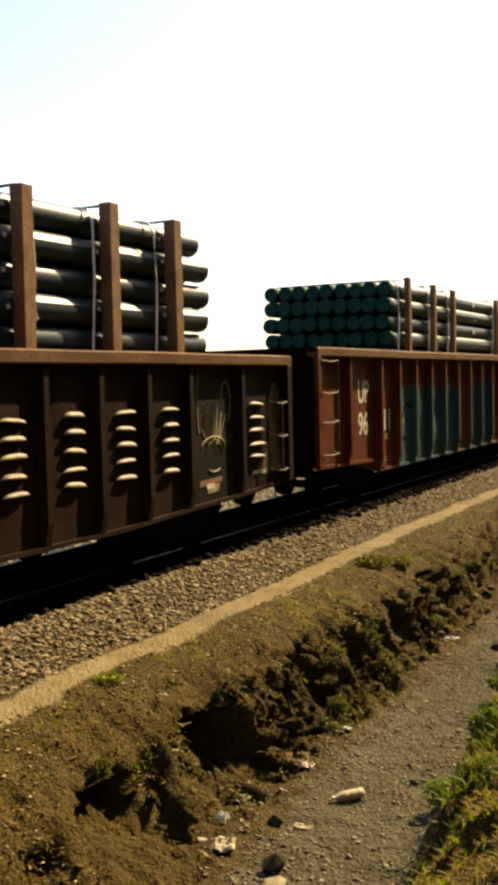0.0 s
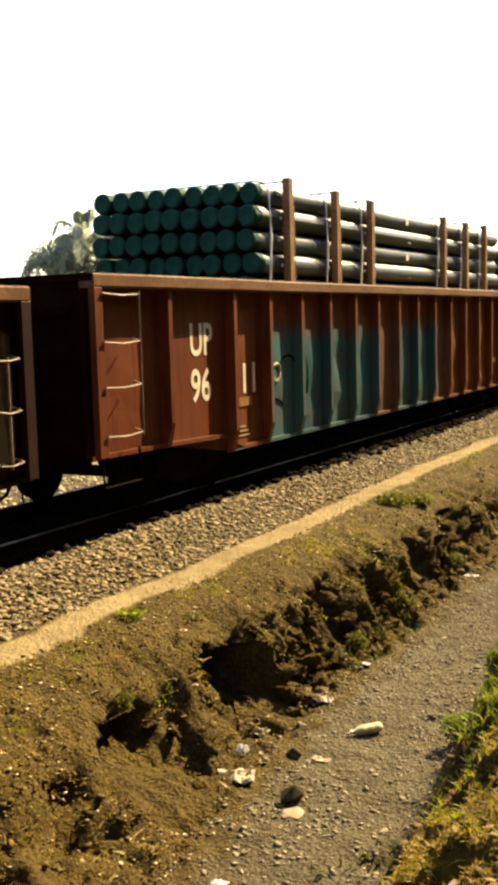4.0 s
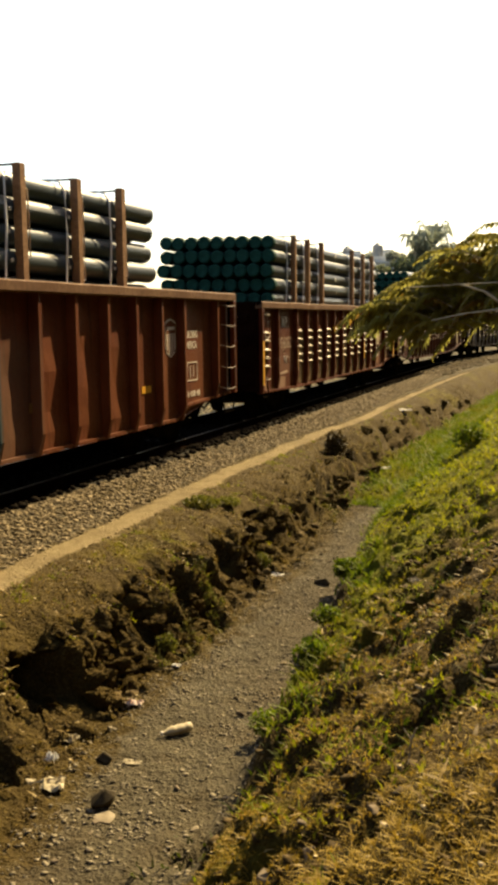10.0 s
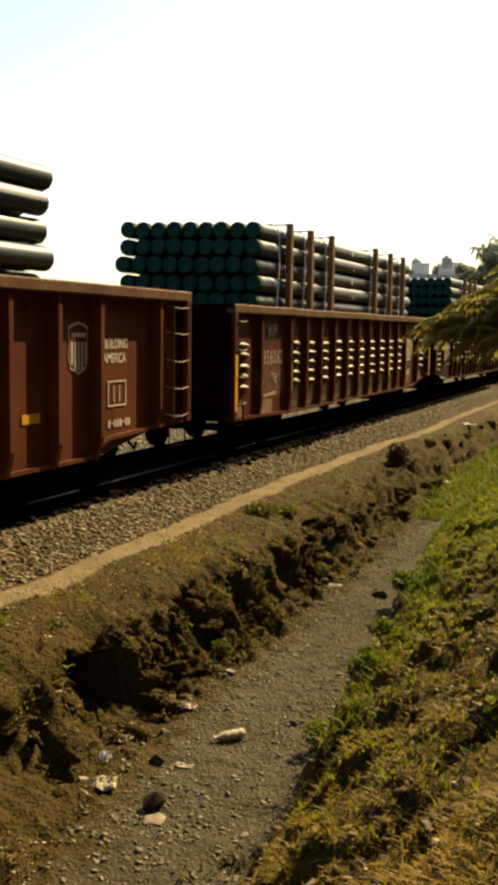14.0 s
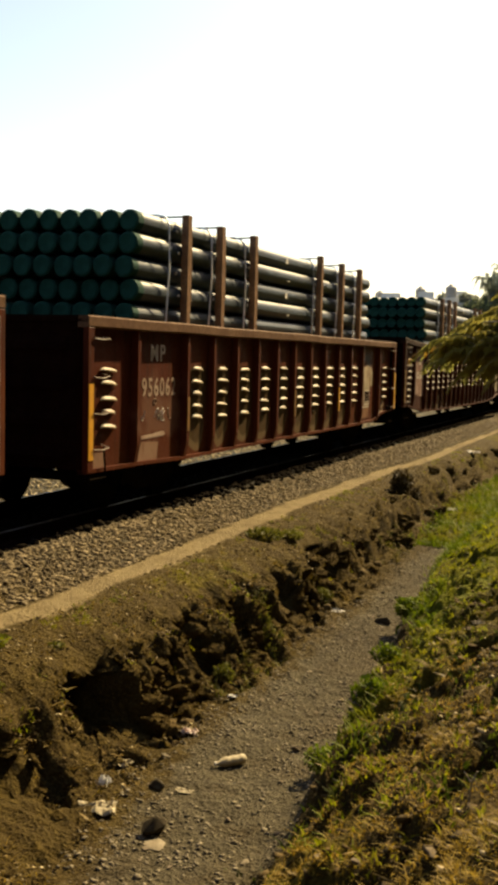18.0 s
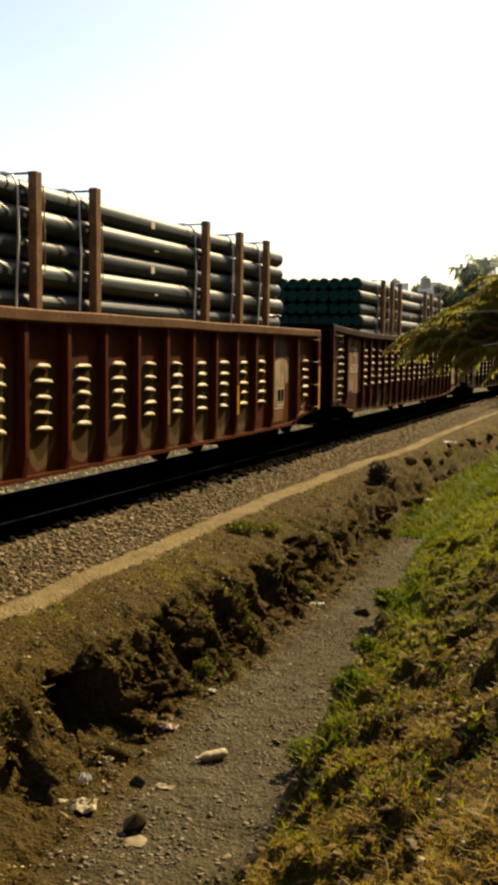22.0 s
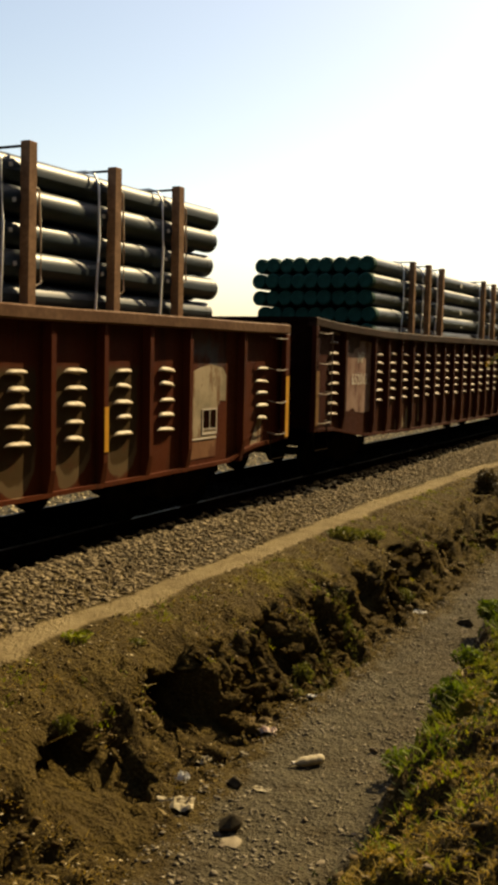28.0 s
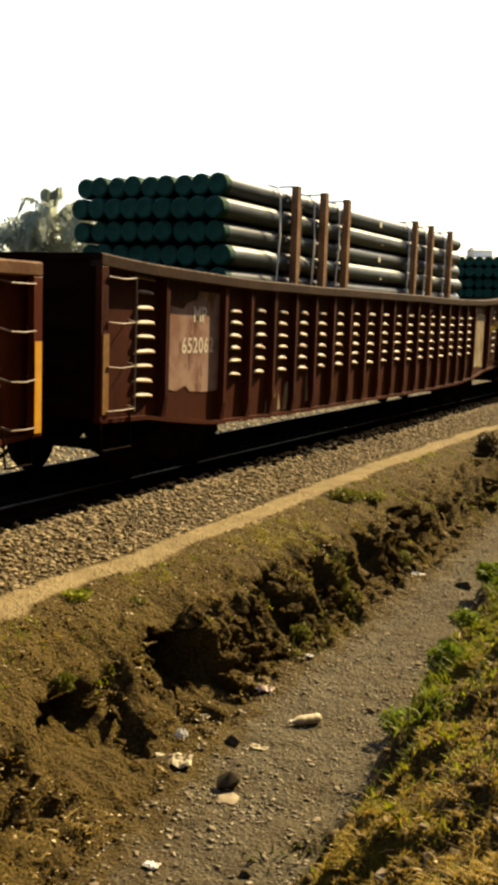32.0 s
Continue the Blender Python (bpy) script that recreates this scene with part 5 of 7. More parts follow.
def build_train():
    short_low = [(0, 0.80), (1.2, 0.78), (1.5, 0.70), (3.0, 0.66), (4.6, 0.62), (11.2, 0.62), (12.8, 0.68), (14.3, 0.72), (15.7, 0.80)]
    long_low = [(0, 0.91), (1.42, 0.87), (1.75, 0.79), (2.83, 0.68), (5.3, 0.63), (12.5, 0.60), (15.2, 0.62), (17.0, 0.72), (17.8, 0.84), (19.5, 0.92)]
    up_low = [(0, 0.90), (1.5, 0.88), (2.9, 0.84), (3.0, 0.64), (17.2, 0.635), (17.4, 0.84), (19.8, 0.92)]
    mp_low = [(0, 0.67), (1.6, 0.66), (3.0, 0.62), (5.0, 0.63), (11.5, 0.64), (14.28, 0.66), (14.36, 0.80), (15.7, 0.86)]

    def short_fans(skip=()):
        cols = [0.72] + [(a + b) / 2 for a, b in zip(SHORT_POSTS[1:], SHORT_POSTS[2:12])] + [15.0]
        return [(c - 0.02, 5) for i, c in enumerate(cols) if i not in skip]

    def long_fans():
        cols = [(a + b) / 2 for a, b in zip(LONG_POSTS[1:], LONG_POSTS[2:19])] + [18.7]
        return [(1.06, 9, 0.35, 1.35)] + [(c, 6) for c in cols]

    short_z, long_z = (1.95, 0.185, 0.42), (2.20, 0.175, 0.36)
    specs = []
    # oldest to newest along the track: offset of each car's near end from the reference
    car, spin = gondola("gondola_car", "dirty brown gondola car with louvered side panels and sprayed marks", RUST_D, 15.5, OLD_POSTS, 2.66, short_low, short_fans((11,)) + [(14.55, 5, 0.0, 1.2)], LOUVER_DIRTY, short_z, post_deep=0.095, seed=11, flat=(13.5,), wave=0.02,
                        ladders=((0.10, 0.52, (0.98, 1.43, 1.88, 2.36), ()), (14.95, 15.30, (1.0, 1.5, 1.97), (15.12,))))
    old_car = car
    specs.append((car, spin, -38.06, 15.5))
    car, spin = gondola("gondola_car", "tall oxide-red gondola car with posts and teal spray paint", RUST_A, 19.8, UP_POSTS, 2.87, up_low, [], LOUVER_BROWN, short_z, post_deep=0.135, seed=12, flat=(2.2, 3.5, 15.7, 16.7, 18.0), wave=0.032,
                        ladders=((0.10, 0.80, (1.15, 1.67, 2.15, 2.66), (0.78,)), (19.16, 19.70, (1.05, 1.45, 1.85, 2.25, 2.62), (19.18, 19.68))))
    up_car = car
    specs.append((car, spin, -21.55, 19.8))
    car, spin = gondola("gondola_car", "brown gondola car with rows of rubbed louvers", RUST_B, 15.7, SHORT_POSTS, 2.64, mp_low, short_fans(), LOUVER_RUBBED, short_z, post_deep=0.095, seed=13, flat=(2.2, 13.5))
    mp_car = car
    specs.append((car, spin, 0.0, 15.7))
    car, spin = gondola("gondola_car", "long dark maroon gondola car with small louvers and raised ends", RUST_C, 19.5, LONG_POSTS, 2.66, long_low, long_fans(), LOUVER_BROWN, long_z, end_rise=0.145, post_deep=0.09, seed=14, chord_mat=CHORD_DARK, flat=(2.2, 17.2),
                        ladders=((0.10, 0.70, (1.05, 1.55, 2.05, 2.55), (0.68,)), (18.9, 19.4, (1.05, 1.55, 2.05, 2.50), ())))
    long_car = car
    specs.append((car, spin, 16.75, 19.5))
    car, spin = gondola("gondola_car", "dark brown gondola car with louvered side panels", RUST_D, 15.7, SHORT_POSTS, 2.66, short_low, short_fans(), LOUVER_BROWN, short_z, post_deep=0.095, seed=15, chord_mat=CHORD_DARK)
    specs.append((car, spin, 37.4, 15.7))
    car, spin = gondola("gondola_car", "brown gondola car with louvered side panels", RUST_B, 15.7, SHORT_POSTS, 2.66, short_low, short_fans(), LOUVER_BROWN, short_z, post_deep=0.095, seed=16, chord_mat=CHORD_DARK)
    specs.append((car, spin, 54.3, 15.7))
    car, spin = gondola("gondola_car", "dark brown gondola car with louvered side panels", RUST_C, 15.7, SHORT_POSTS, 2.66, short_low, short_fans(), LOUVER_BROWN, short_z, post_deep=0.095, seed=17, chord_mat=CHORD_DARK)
    specs.append((car, spin, 71.2, 15.7))
    car, spin = gondola("gondola_car", "brown gondola car with louvered side panels", RUST_D, 15.7, SHORT_POSTS, 2.66, short_low, short_fans(), LOUVER_BROWN, short_z, post_deep=0.095, seed=18, chord_mat=CHORD_DARK)
    specs.append((car, spin, 88.1, 15.7))
    for car, spin, off, long in specs:
        MOVING.append((car, off, long))
        WHEELS.extend((w, off + y) for w, y in spin)
    loads = [(-38.06, "dark steel pipes stacked between timber stakes", 12.0, [2.9, 4.3, 5.7, 9.55, 11.05, 12.42], 4.22, 1.35, 21),
             (-21.55, "dark steel pipes with green ends stacked between timber stakes", 12.22, [4.87, 6.55, 8.0, 11.94, 13.45, 14.87], 4.24, 4.0, 22),
             (0.0, "dark steel pipes with green ends strapped between timber stakes", 12.04, [3.05, 4.35, 5.80, 9.50, 11.05, 12.50], 4.17, 1.60, 23),
             (16.75, "dark steel pipes with green ends strapped between timber stakes", 12.1, [5.47, 6.59, 7.6, 11.5, 12.65, 14.13], 4.10, 3.25, 24),
             (37.4, "dark steel pipes stacked between timber stakes", 12.0, [2.85, 4.15, 5.53, 9.3, 10.8, 12.23], 4.10, 1.7, 25),
             (54.3, "dark steel pipes stacked between timber stakes", 12.0, [2.85, 4.15, 5.53, 9.3, 10.8, 12.23], 4.10, 1.7, 26),
             (71.2, "dark steel pipes stacked between timber stakes", 12.0, [2.85, 4.15, 5.53, 9.3, 10.8, 12.23], 4.10, 1.7, 27)]
    for off, label, length, stakes, tops, start, seed in loads:
        skew = {22: -0.2, 23: -0.45, 24: 0.15}.get(seed, 0.0)
        MOVING.append((pipe_load(label, length, stakes, tops, seed, start=start, skew=skew, chord={22: 2.87, 23: 2.64}.get(seed, 2.66), broad=0.16 if seed == 21 else 0.12), off, {21: 15.5, 22: 19.8, 24: 19.5}.get(seed, 15.7)))
    # lettering and marks
    deep = {old_car: 0.095, up_car: 0.135, mp_car: 0.095, long_car: 0.09}

    def skin(owner):
        """Just outside the side plates of a car."""
        return SIDE - deep[owner] - 0.016

    lettering("UP", 0.40, up_car, skin(up_car), 2.10, 1.93, 0.80)
    lettering("96", 0.40, up_car, skin(up_car), 2.10, 1.36, 0.88)
    lettering("11", 0.40, up_car, skin(up_car), 3.34, 1.38, 0.95)
    lettering("BUILDING", 0.13, up_car, skin(up_car), 17.44, 2.05, 0.8)
    lettering("AMERICA", 0.13, up_car, skin(up_car), 17.44, 1.86, 0.8)
    lettering("MP", 0.235, mp_car, skin(mp_car), 1.90, 2.09, 1.0, gap=1.25)
    lettering("956062", 0.255, mp_car, skin(mp_car), 1.66, 1.60, 0.84, LETTER_WORN, gap=1.22)
    lettering("MP", 0.20, long_car, skin(long_car) + 0.004, 2.26, 2.06, 1.0)
    lettering("652062", 0.20, long_car, skin(long_car) + 0.004, 1.98, 1.66, 0.90, gap=1.16)

    def mark(owner, y0, y1, z0, z1, mat, name, lab, lift=0.0):
        p = Mesh()
        x = skin(owner)
        p.box(x + lift, x + lift + 0.006, y0, y1, z0, z1)
        part(name, p, mat, owner, lab)

    def patch(owner, outline, mat, name, lab, lift=-0.004, thick=0.006):
        """A thin coat of paint with an uneven outline on the side of a car."""
        q = Mesh()
        n, x = len(outline), skin(owner)
        q.v = [(x + lift + d, a, b) for d in (0, thick) for a, b in outline]
        q.f = [tuple(range(n, 2 * n))] + [(i, (i + 1) % n, n + (i + 1) % n, n + i) for i in range(n)]
        q.m = [0] * len(q.f)
        return part(name, q, mat, owner, lab)
    patch(long_car, [(1.62, 1.22), (1.86, 1.18), (2.10, 1.24), (2.22, 1.16), (2.60, 1.13), (2.98, 1.14), (3.00, 2.44), (2.40, 2.46), (2.34, 2.34), (2.10, 2.30), (2.02, 2.22), (1.64, 2.26)], SIGN_PINK, "sign_plate", "faded pinkish sign panel scoured to steel")
    patch(long_car, [(16.64, 0.98), (17.2, 1.0), (17.74, 0.95), (17.75, 2.30), (17.1, 2.35), (16.66, 2.2)], SIGN_PALE, "sign_plate", "scoured pale sign panel")
    for y0, z0, y1, z1, w in ((4.62, 0.70, 4.78, 1.18, 0.10), (5.02, 0.72, 4.92, 1.42, 0.05), (5.22, 0.70, 5.28, 1.16, 0.08), (6.10, 0.78, 6.06, 1.30, 0.05)):
        patch(long_car, [(y0 - w, z0), (y0 + w, z0 + 0.02), (y1 + w * 0.9, (z0 + z1) / 2), (y1 + w * 0.5, z1), (y1 - w * 0.6, z1 - 0.07), (y0 - w * 0.7, (z0 + z1) / 2 - 0.05)], SIGN_PALE, "bared_patch", "pale scraped streak")
    mark(long_car, 0.03, 0.15, 1.02, 1.92, FADED_YELLOW, "reflector", "faded yellow strip at the corner", deep[long_car] + 0.037)
    patch(mp_car, [(12.86, 1.02), (13.58, 1.02), (13.60, 1.44), (13.68, 1.54), (13.84, 1.53), (13.85, 1.88), (13.74, 1.99), (13.40, 2.03), (13.10, 1.99), (12.92, 1.94), (12.86, 1.82)], SIGN_PALE, "sign_plate", "scoured pale sign panel")
    patch(mp_car, [(12.84, 0.78), (13.56, 0.78), (13.58, 1.01), (12.86, 1.01)], SIGN_RUST, "bared_patch", "orange patch of bared steel")
    patch(mp_car, [(1.50, 0.70), (2.14, 0.68), (2.18, 0.94), (1.66, 0.97)], SIGN_BARE, "bared_patch", "bare pinkish plate low on the side")
    patch(mp_car, [(1.66, 1.00), (2.36, 1.02), (2.40, 1.05), (2.34, 1.09), (2.0, 1.06), (1.66, 1.05)], LETTER_WORN, "scrape", "pale horizontal scrape")
    patch(mp_car, [(0.14, 0.70), (0.66, 0.72), (0.64, 0.90), (0.30, 0.92)], SIGN_BARE, "bared_patch", "bare pinkish plate low on the side")
    patch(mp_car, [(14.62, 0.82), (14.95, 0.84), (15.02, 1.20), (14.90, 1.26)], SIGN_PALE, "bared_patch", "pale scraped patch")
    for y0, y1, z0, z1 in ((13.17, 13.58, 1.42, 1.44), (13.17, 13.58, 1.09, 1.12), (13.17, 13.19, 1.12, 1.42), (13.56, 13.58, 1.12, 1.42), (12.88, 13.56, 1.03, 1.05), (13.37, 13.385, 1.17, 1.42), (13.19, 13.56, 1.16, 1.17)):
        mark(mp_car, y0, y1, z0, z1, LETTER, "stencil_bar", "white stencilled bar", 0.004)
    for y0, y1 in ((13.195, 13.365), (13.39, 13.555)):
        mark(mp_car, y0, y1, 1.18, 1.415, SHADE_SPRAY_DARK, "stencil_field", "dark field of a stencilled box", 0.0025)
    for y0, y1, z0, z1 in ((17.55, 18.05, 1.60, 1.62), (17.55, 18.05, 1.28, 1.30), (17.55, 17.57, 1.30, 1.60), (18.03, 18.05, 1.30, 1.60), (17.70, 17.72, 1.34, 1.56), (17.85, 17.87, 1.34, 1.56)):
        mark(up_car, y0, y1, z0, z1, LETTER, "stencil_bar", "white stencilled bar", 0.0)
    for k in range(8):
        mark(up_car, 17.56 + 0.078 * k, 17.61 + 0.078 * k, 1.00 if k not in (1, 5) else 1.045, 1.10 if k not in (1, 5) else 1.065, LETTER, "stencil_bar", "small white stencilled bar", 0.0)
    mark(up_car, 15.55, 15.92, 1.20, 1.31, YELLOW, "reflector", "yellow reflective strip", 0.0)
    # pale sprayed scribbles
    rng = random.Random(77)

    def scribble(owner, yc, zc, wide, tall, n, thick, out):
        for k in range(n):
            q = Mesh()
            cy, cz = yc + rng.uniform(-wide, wide), zc + rng.uniform(-0.3, 0.3) * tall
            a0, ra, rb, tilt = rng.uniform(0, 6), rng.uniform(0.12, 0.4) * tall, rng.uniform(0.5, 1.0) * tall, rng.uniform(-0.9, 0.9)
            loop = []
            for i in range(13):
                a = a0 + i * rng.uniform(0.30, 0.34)
                u, v = ra * math.cos(a), rb * math.sin(a)
                loop.append((out, cy + u * math.cos(tilt) - v * math.sin(tilt), cz + u * math.sin(tilt) + v * math.cos(tilt)))
            q.bent(loop, thick, 4)
            part("sprayed_line", q, LETTER, owner, "pale sprayed line")
    # a sprayed burst on the dark car: pale strokes that fan up from one spot, and a hooked thin line
    for k in range(17):
        q = Mesh()
        u = (k - 8) / 8
        y1, z1 = 13.28 + 0.34 * u + rng.uniform(-0.04, 0.04), 1.98 - 0.22 * u * u + rng.uniform(-0.16, 0.10)
        y0, z0 = 13.30 + 0.16 * u, 1.52 + rng.uniform(-0.05, 0.05)
        q.tube((skin(old_car) - 0.004, y0, z0), (skin(old_car) - 0.004, y1, z1), 0.015, 5, 0, 0.007)
        part("sprayed_line", q, SPRAY_PALE, old_car, "pale sprayed stroke")
    for cy, cz, ry, rz, a0, a1, r in ((13.30, 1.42, 0.32, 0.16, 0.1, 3.0, 0.018), (13.34, 1.30, 0.22, 0.24, 0.3, 2.9, 0.014), (13.32, 1.16, 0.14, 0.04, 3.2, 6.2, 0.016),
                                      (13.66, 2.02, 0.13, 0.28, -1.2, 3.1, 0.008), (12.95, 2.0, 0.05, 0.42, 1.9, 4.2, 0.012), (13.38, 1.36, 0.02, 0.22, 0.0, 3.1, 0.010)):
        q = Mesh()
        pts = [(skin(old_car) - 0.004, cy + ry * math.cos(a0 + (a1 - a0) * i / 12), cz + rz * math.sin(a0 + (a1 - a0) * i / 12)) for i in range(13)]
        q.bent(pts, r)
        part("sprayed_line", q, SPRAY_PALE, old_car, "pale sprayed line")
    patch(old_car, [(12.92, 0.94), (13.5, 0.98), (13.52, 1.04), (12.92, 1.02)], SIGN_BARE, "scrape", "pale horizontal scrape")
    patch(old_car, [(13.12, 0.84), (13.42, 0.86), (13.44, 0.96), (13.12, 0.95)], SIGN_PALE, "bared_patch", "pale scraped patch")
    # this patch puts the lit end panel's khaki tone into colour
    patch(old_car, [(14.70, 0.95), (15.33, 1.00), (15.33, 2.2), (15.1, 2.28), (14.90, 1.9), (14.98, 1.5), (14.78, 1.2)], SIGN_LIT, "bared_patch", "olive-brown patch with light in its colour")
    scribble(mp_car, 2.14, 1.33, 0.44, 0.10, 9, 0.008, skin(mp_car) - 0.003)
    q = Mesh()
    q.bent([(skin(mp_car), 2.07 + 0.045 * math.cos(i * 0.5236), 1.52 + 0.04 * math.sin(i * 0.5236)) for i in range(13)], 0.007)
    part("sprayed_line", q, LETTER_WORN, mp_car, "small pale sprayed ring")
    # dark outlines and a pale ring on the teal spray paint
    for cy, cz, ry, rz, a0, a1, r, mat in ((4.78, 1.54, 0.32, 0.28, 0.2, 2.6, 0.016, SHADE_SPRAY_DARK), (4.30, 1.90, 0.10, 0.22, 1.6, 4.4, 0.014, SHADE_SPRAY_DARK), (4.36, 1.06, 0.24, 0.16, 0.3, 2.4, 0.018, SHADE_SPRAY_DARK),
                                           (5.25, 1.46, 0.20, 0.40, -0.6, 1.5, 0.014, SHADE_SPRAY_DARK), (4.40, 1.60, 0.11, 0.12, 0.0, 6.28, 0.026, SPRAY_PALE)):
        q = Mesh()
        pts = [(skin(up_car) + 0.002, cy + ry * math.cos(a0 + (a1 - a0) * i / 14), cz + rz * math.sin(a0 + (a1 - a0) * i / 14)) for i in range(15)]
        q.bent(pts, r)
        part("sprayed_line", q, mat, up_car, "sprayed outline")
    for y0, y1, z0, z1 in ((14.42, 14.62, 0.98, 1.03), (14.66, 14.80, 0.98, 1.03), (13.1, 13.3, 0.9, 0.97)):
        mark(old_car, y0, y1, z0, z1, LETTER, "stencil_bar", "white stencilled bar", 0.0)
    for k in range(3):
        mark(up_car, 3.26, 3.60 - 0.07 * k, 0.80 + 0.06 * k, 0.818 + 0.06 * k, STENCIL, "stencil_bar", "small white stencilled bar", 0.0)
    # the shield on the tall car, as plain shapes
    def shield(s, lift, mat, name, lab, owner):
        pts = [(-0.5, 0.40), (-0.28, 0.46), (0, 0.5), (0.28, 0.46), (0.5, 0.40), (0.46, 0.05), (0.5, -0.15), (0.40, -0.38), (0, -0.5), (-0.40, -0.38), (-0.5, -0.15), (-0.46, 0.05)]
        q = Mesh()
        n = len(pts)
        x = skin(up_car)
        q.v = [(x + lift + d, 16.80 + a * 0.48 * s, 2.06 + b * 0.66 * s) for d in (0, 0.004) for a, b in pts]
        q.f = [tuple(range(n, 2 * n))] + [(i, (i + 1) % n, n + (i + 1) % n, n + i) for i in range(n)]
        q.m = [0] * len(q.f)
        return part(name, q, mat, owner, lab)
    badge = shield(1.0, 0.0, LETTER, "shield_emblem", "faded shield with vertical stripes", up_car)
    shield(0.90, 0.004, RUST_A, "shield_field", "dark red shield field", badge)
    x = skin(up_car)
    for k in range(5):
        q = Mesh()
        y = 16.80 + (k - 2) * 0.082
        q.box(x + 0.0085, x + 0.011, y - 0.018, y + 0.018, 1.86 - (0.08 if k in (1, 2, 3) else 0), 2.14)
        part("stripe", q, LETTER, badge)
    q = Mesh()
    q.box(x + 0.0085, x + 0.011, 16.63, 16.97, 2.20, 2.25)
    part("stripe", q, LETTER, badge)
    mark(mp_car, 15.58, 15.69, 0.92, 1.85, YELLOW, "reflector", "yellow reflective strip", deep[mp_car] + 0.037)
    mark(mp_car, 0.01, 0.12, 0.85, 1.80, YELLOW, "reflector", "yellow reflective strip", deep[mp_car] + 0.037)
    for k in (1, 6, 9):
        mark(mp_car, SHORT_POSTS[k] - 0.040, SHORT_POSTS[k] + 0.040, 1.05, 1.56, YELLOW if k == 9 else FADED_YELLOW, "reflector", "worn yellow strip", deep[mp_car] - 0.003)
    mark(up_car, 3.30, 3.66, 1.20, 1.32, FADED_YELLOW, "reflector", "yellow reflective strip", 0.002)
    mark(up_car, 12.0, 12.28, 1.20, 1.32, FADED_YELLOW, "reflector", "yellow reflective strip", 0.002)


build_train()


# ---------------------------------------------------------------- trees and shrubs
def limb(mesh, pts, r0, r1, sides=7):
    pts = [Vector(p) for p in pts]
    n = len(pts) - 1
    for i in range(n):
        mesh.tube(pts[i], pts[i + 1], r0 + (r1 - r0) * i / n, sides, 0, r0 + (r1 - r0) * (i + 1) / n)


def leaf_cloud(name, centres, size, mat, rng, hang=0.0):
    """Small leaves, one quad each."""
    n = len(centres)
    a = rng.normal(size=(n, 3))
    a[:, 2] -= hang
    a /= np.linalg.norm(a, axis=1, keepdims=True)
    b = np.cross(a, rng.normal(size=(n, 3)))
    b /= np.linalg.norm(b, axis=1, keepdims=True)
    s = (size * (0.6 + 0.8 * rng.random(n)))[:, None]
    v = np.stack([centres - a * s, centres + b * s * 0.42, centres + a * s, centres - b * s * 0.42], 1)
    return raw(name, v.reshape(-1, 3), np.arange(4 * n).reshape(n, 4), mat)


def frond(name, start, away, length, rise, droop, leaf, parent, mats, rng, n=34, label="", fringe=0.9, blade=0.022, fall=(0.25, 0.6), rib=0.026):
    """An arching frond: a tapering midrib with a fringe of leaflets hanging from both sides."""
    m = Mesh()
    away = Vector(away).normalized()
    side = Vector((-away.y, away.x, 0)).normalized()
    pts = [Vector(start) + away * length * u * (1 - 0.12 * u) + Vector((0, 0, rise * math.sin(u * math.pi * 0.62) - droop * u ** 2.6)) for u in np.linspace(0, 1, 13)]
    limb(m, pts, rib, rib * 0.2, 5)
    m.m = [0] * len(m.f)
    for i in range(n):
        u = 0.10 + 0.90 * i / n
        k = min(11, int(u * 12))
        p = pts[k].lerp(pts[k + 1], u * 12 - k)
        t = (pts[k + 1] - pts[k]).normalized()
        for g in (-1, 1):
            if rng.random() > fringe:
                continue
            ln = leaf * (0.45 + 0.75 * math.sin(math.pi * min(1.0, 0.15 + u * 0.85))) * rng.uniform(0.7, 1.2)
            out = side * g * rng.uniform(0.25, 0.6) + t * rng.uniform(0.3, 0.7) + Vector((0, 0, rng.uniform(-0.25, 0.1)))
            q = p + out * ln * 0.5
            e = q + out * ln * 0.22 + Vector((0, 0, -ln * rng.uniform(*fall)))
            w = t * blade * rng.uniform(0.7, 1.3)
            m.quad([p - w * 0.5, p + w * 0.5, q + w, q - w], 1)
            m.quad([q - w, q + w, e + w * 0.3, e - w * 0.3], 1)
    return part(name, m, mats, parent, label)


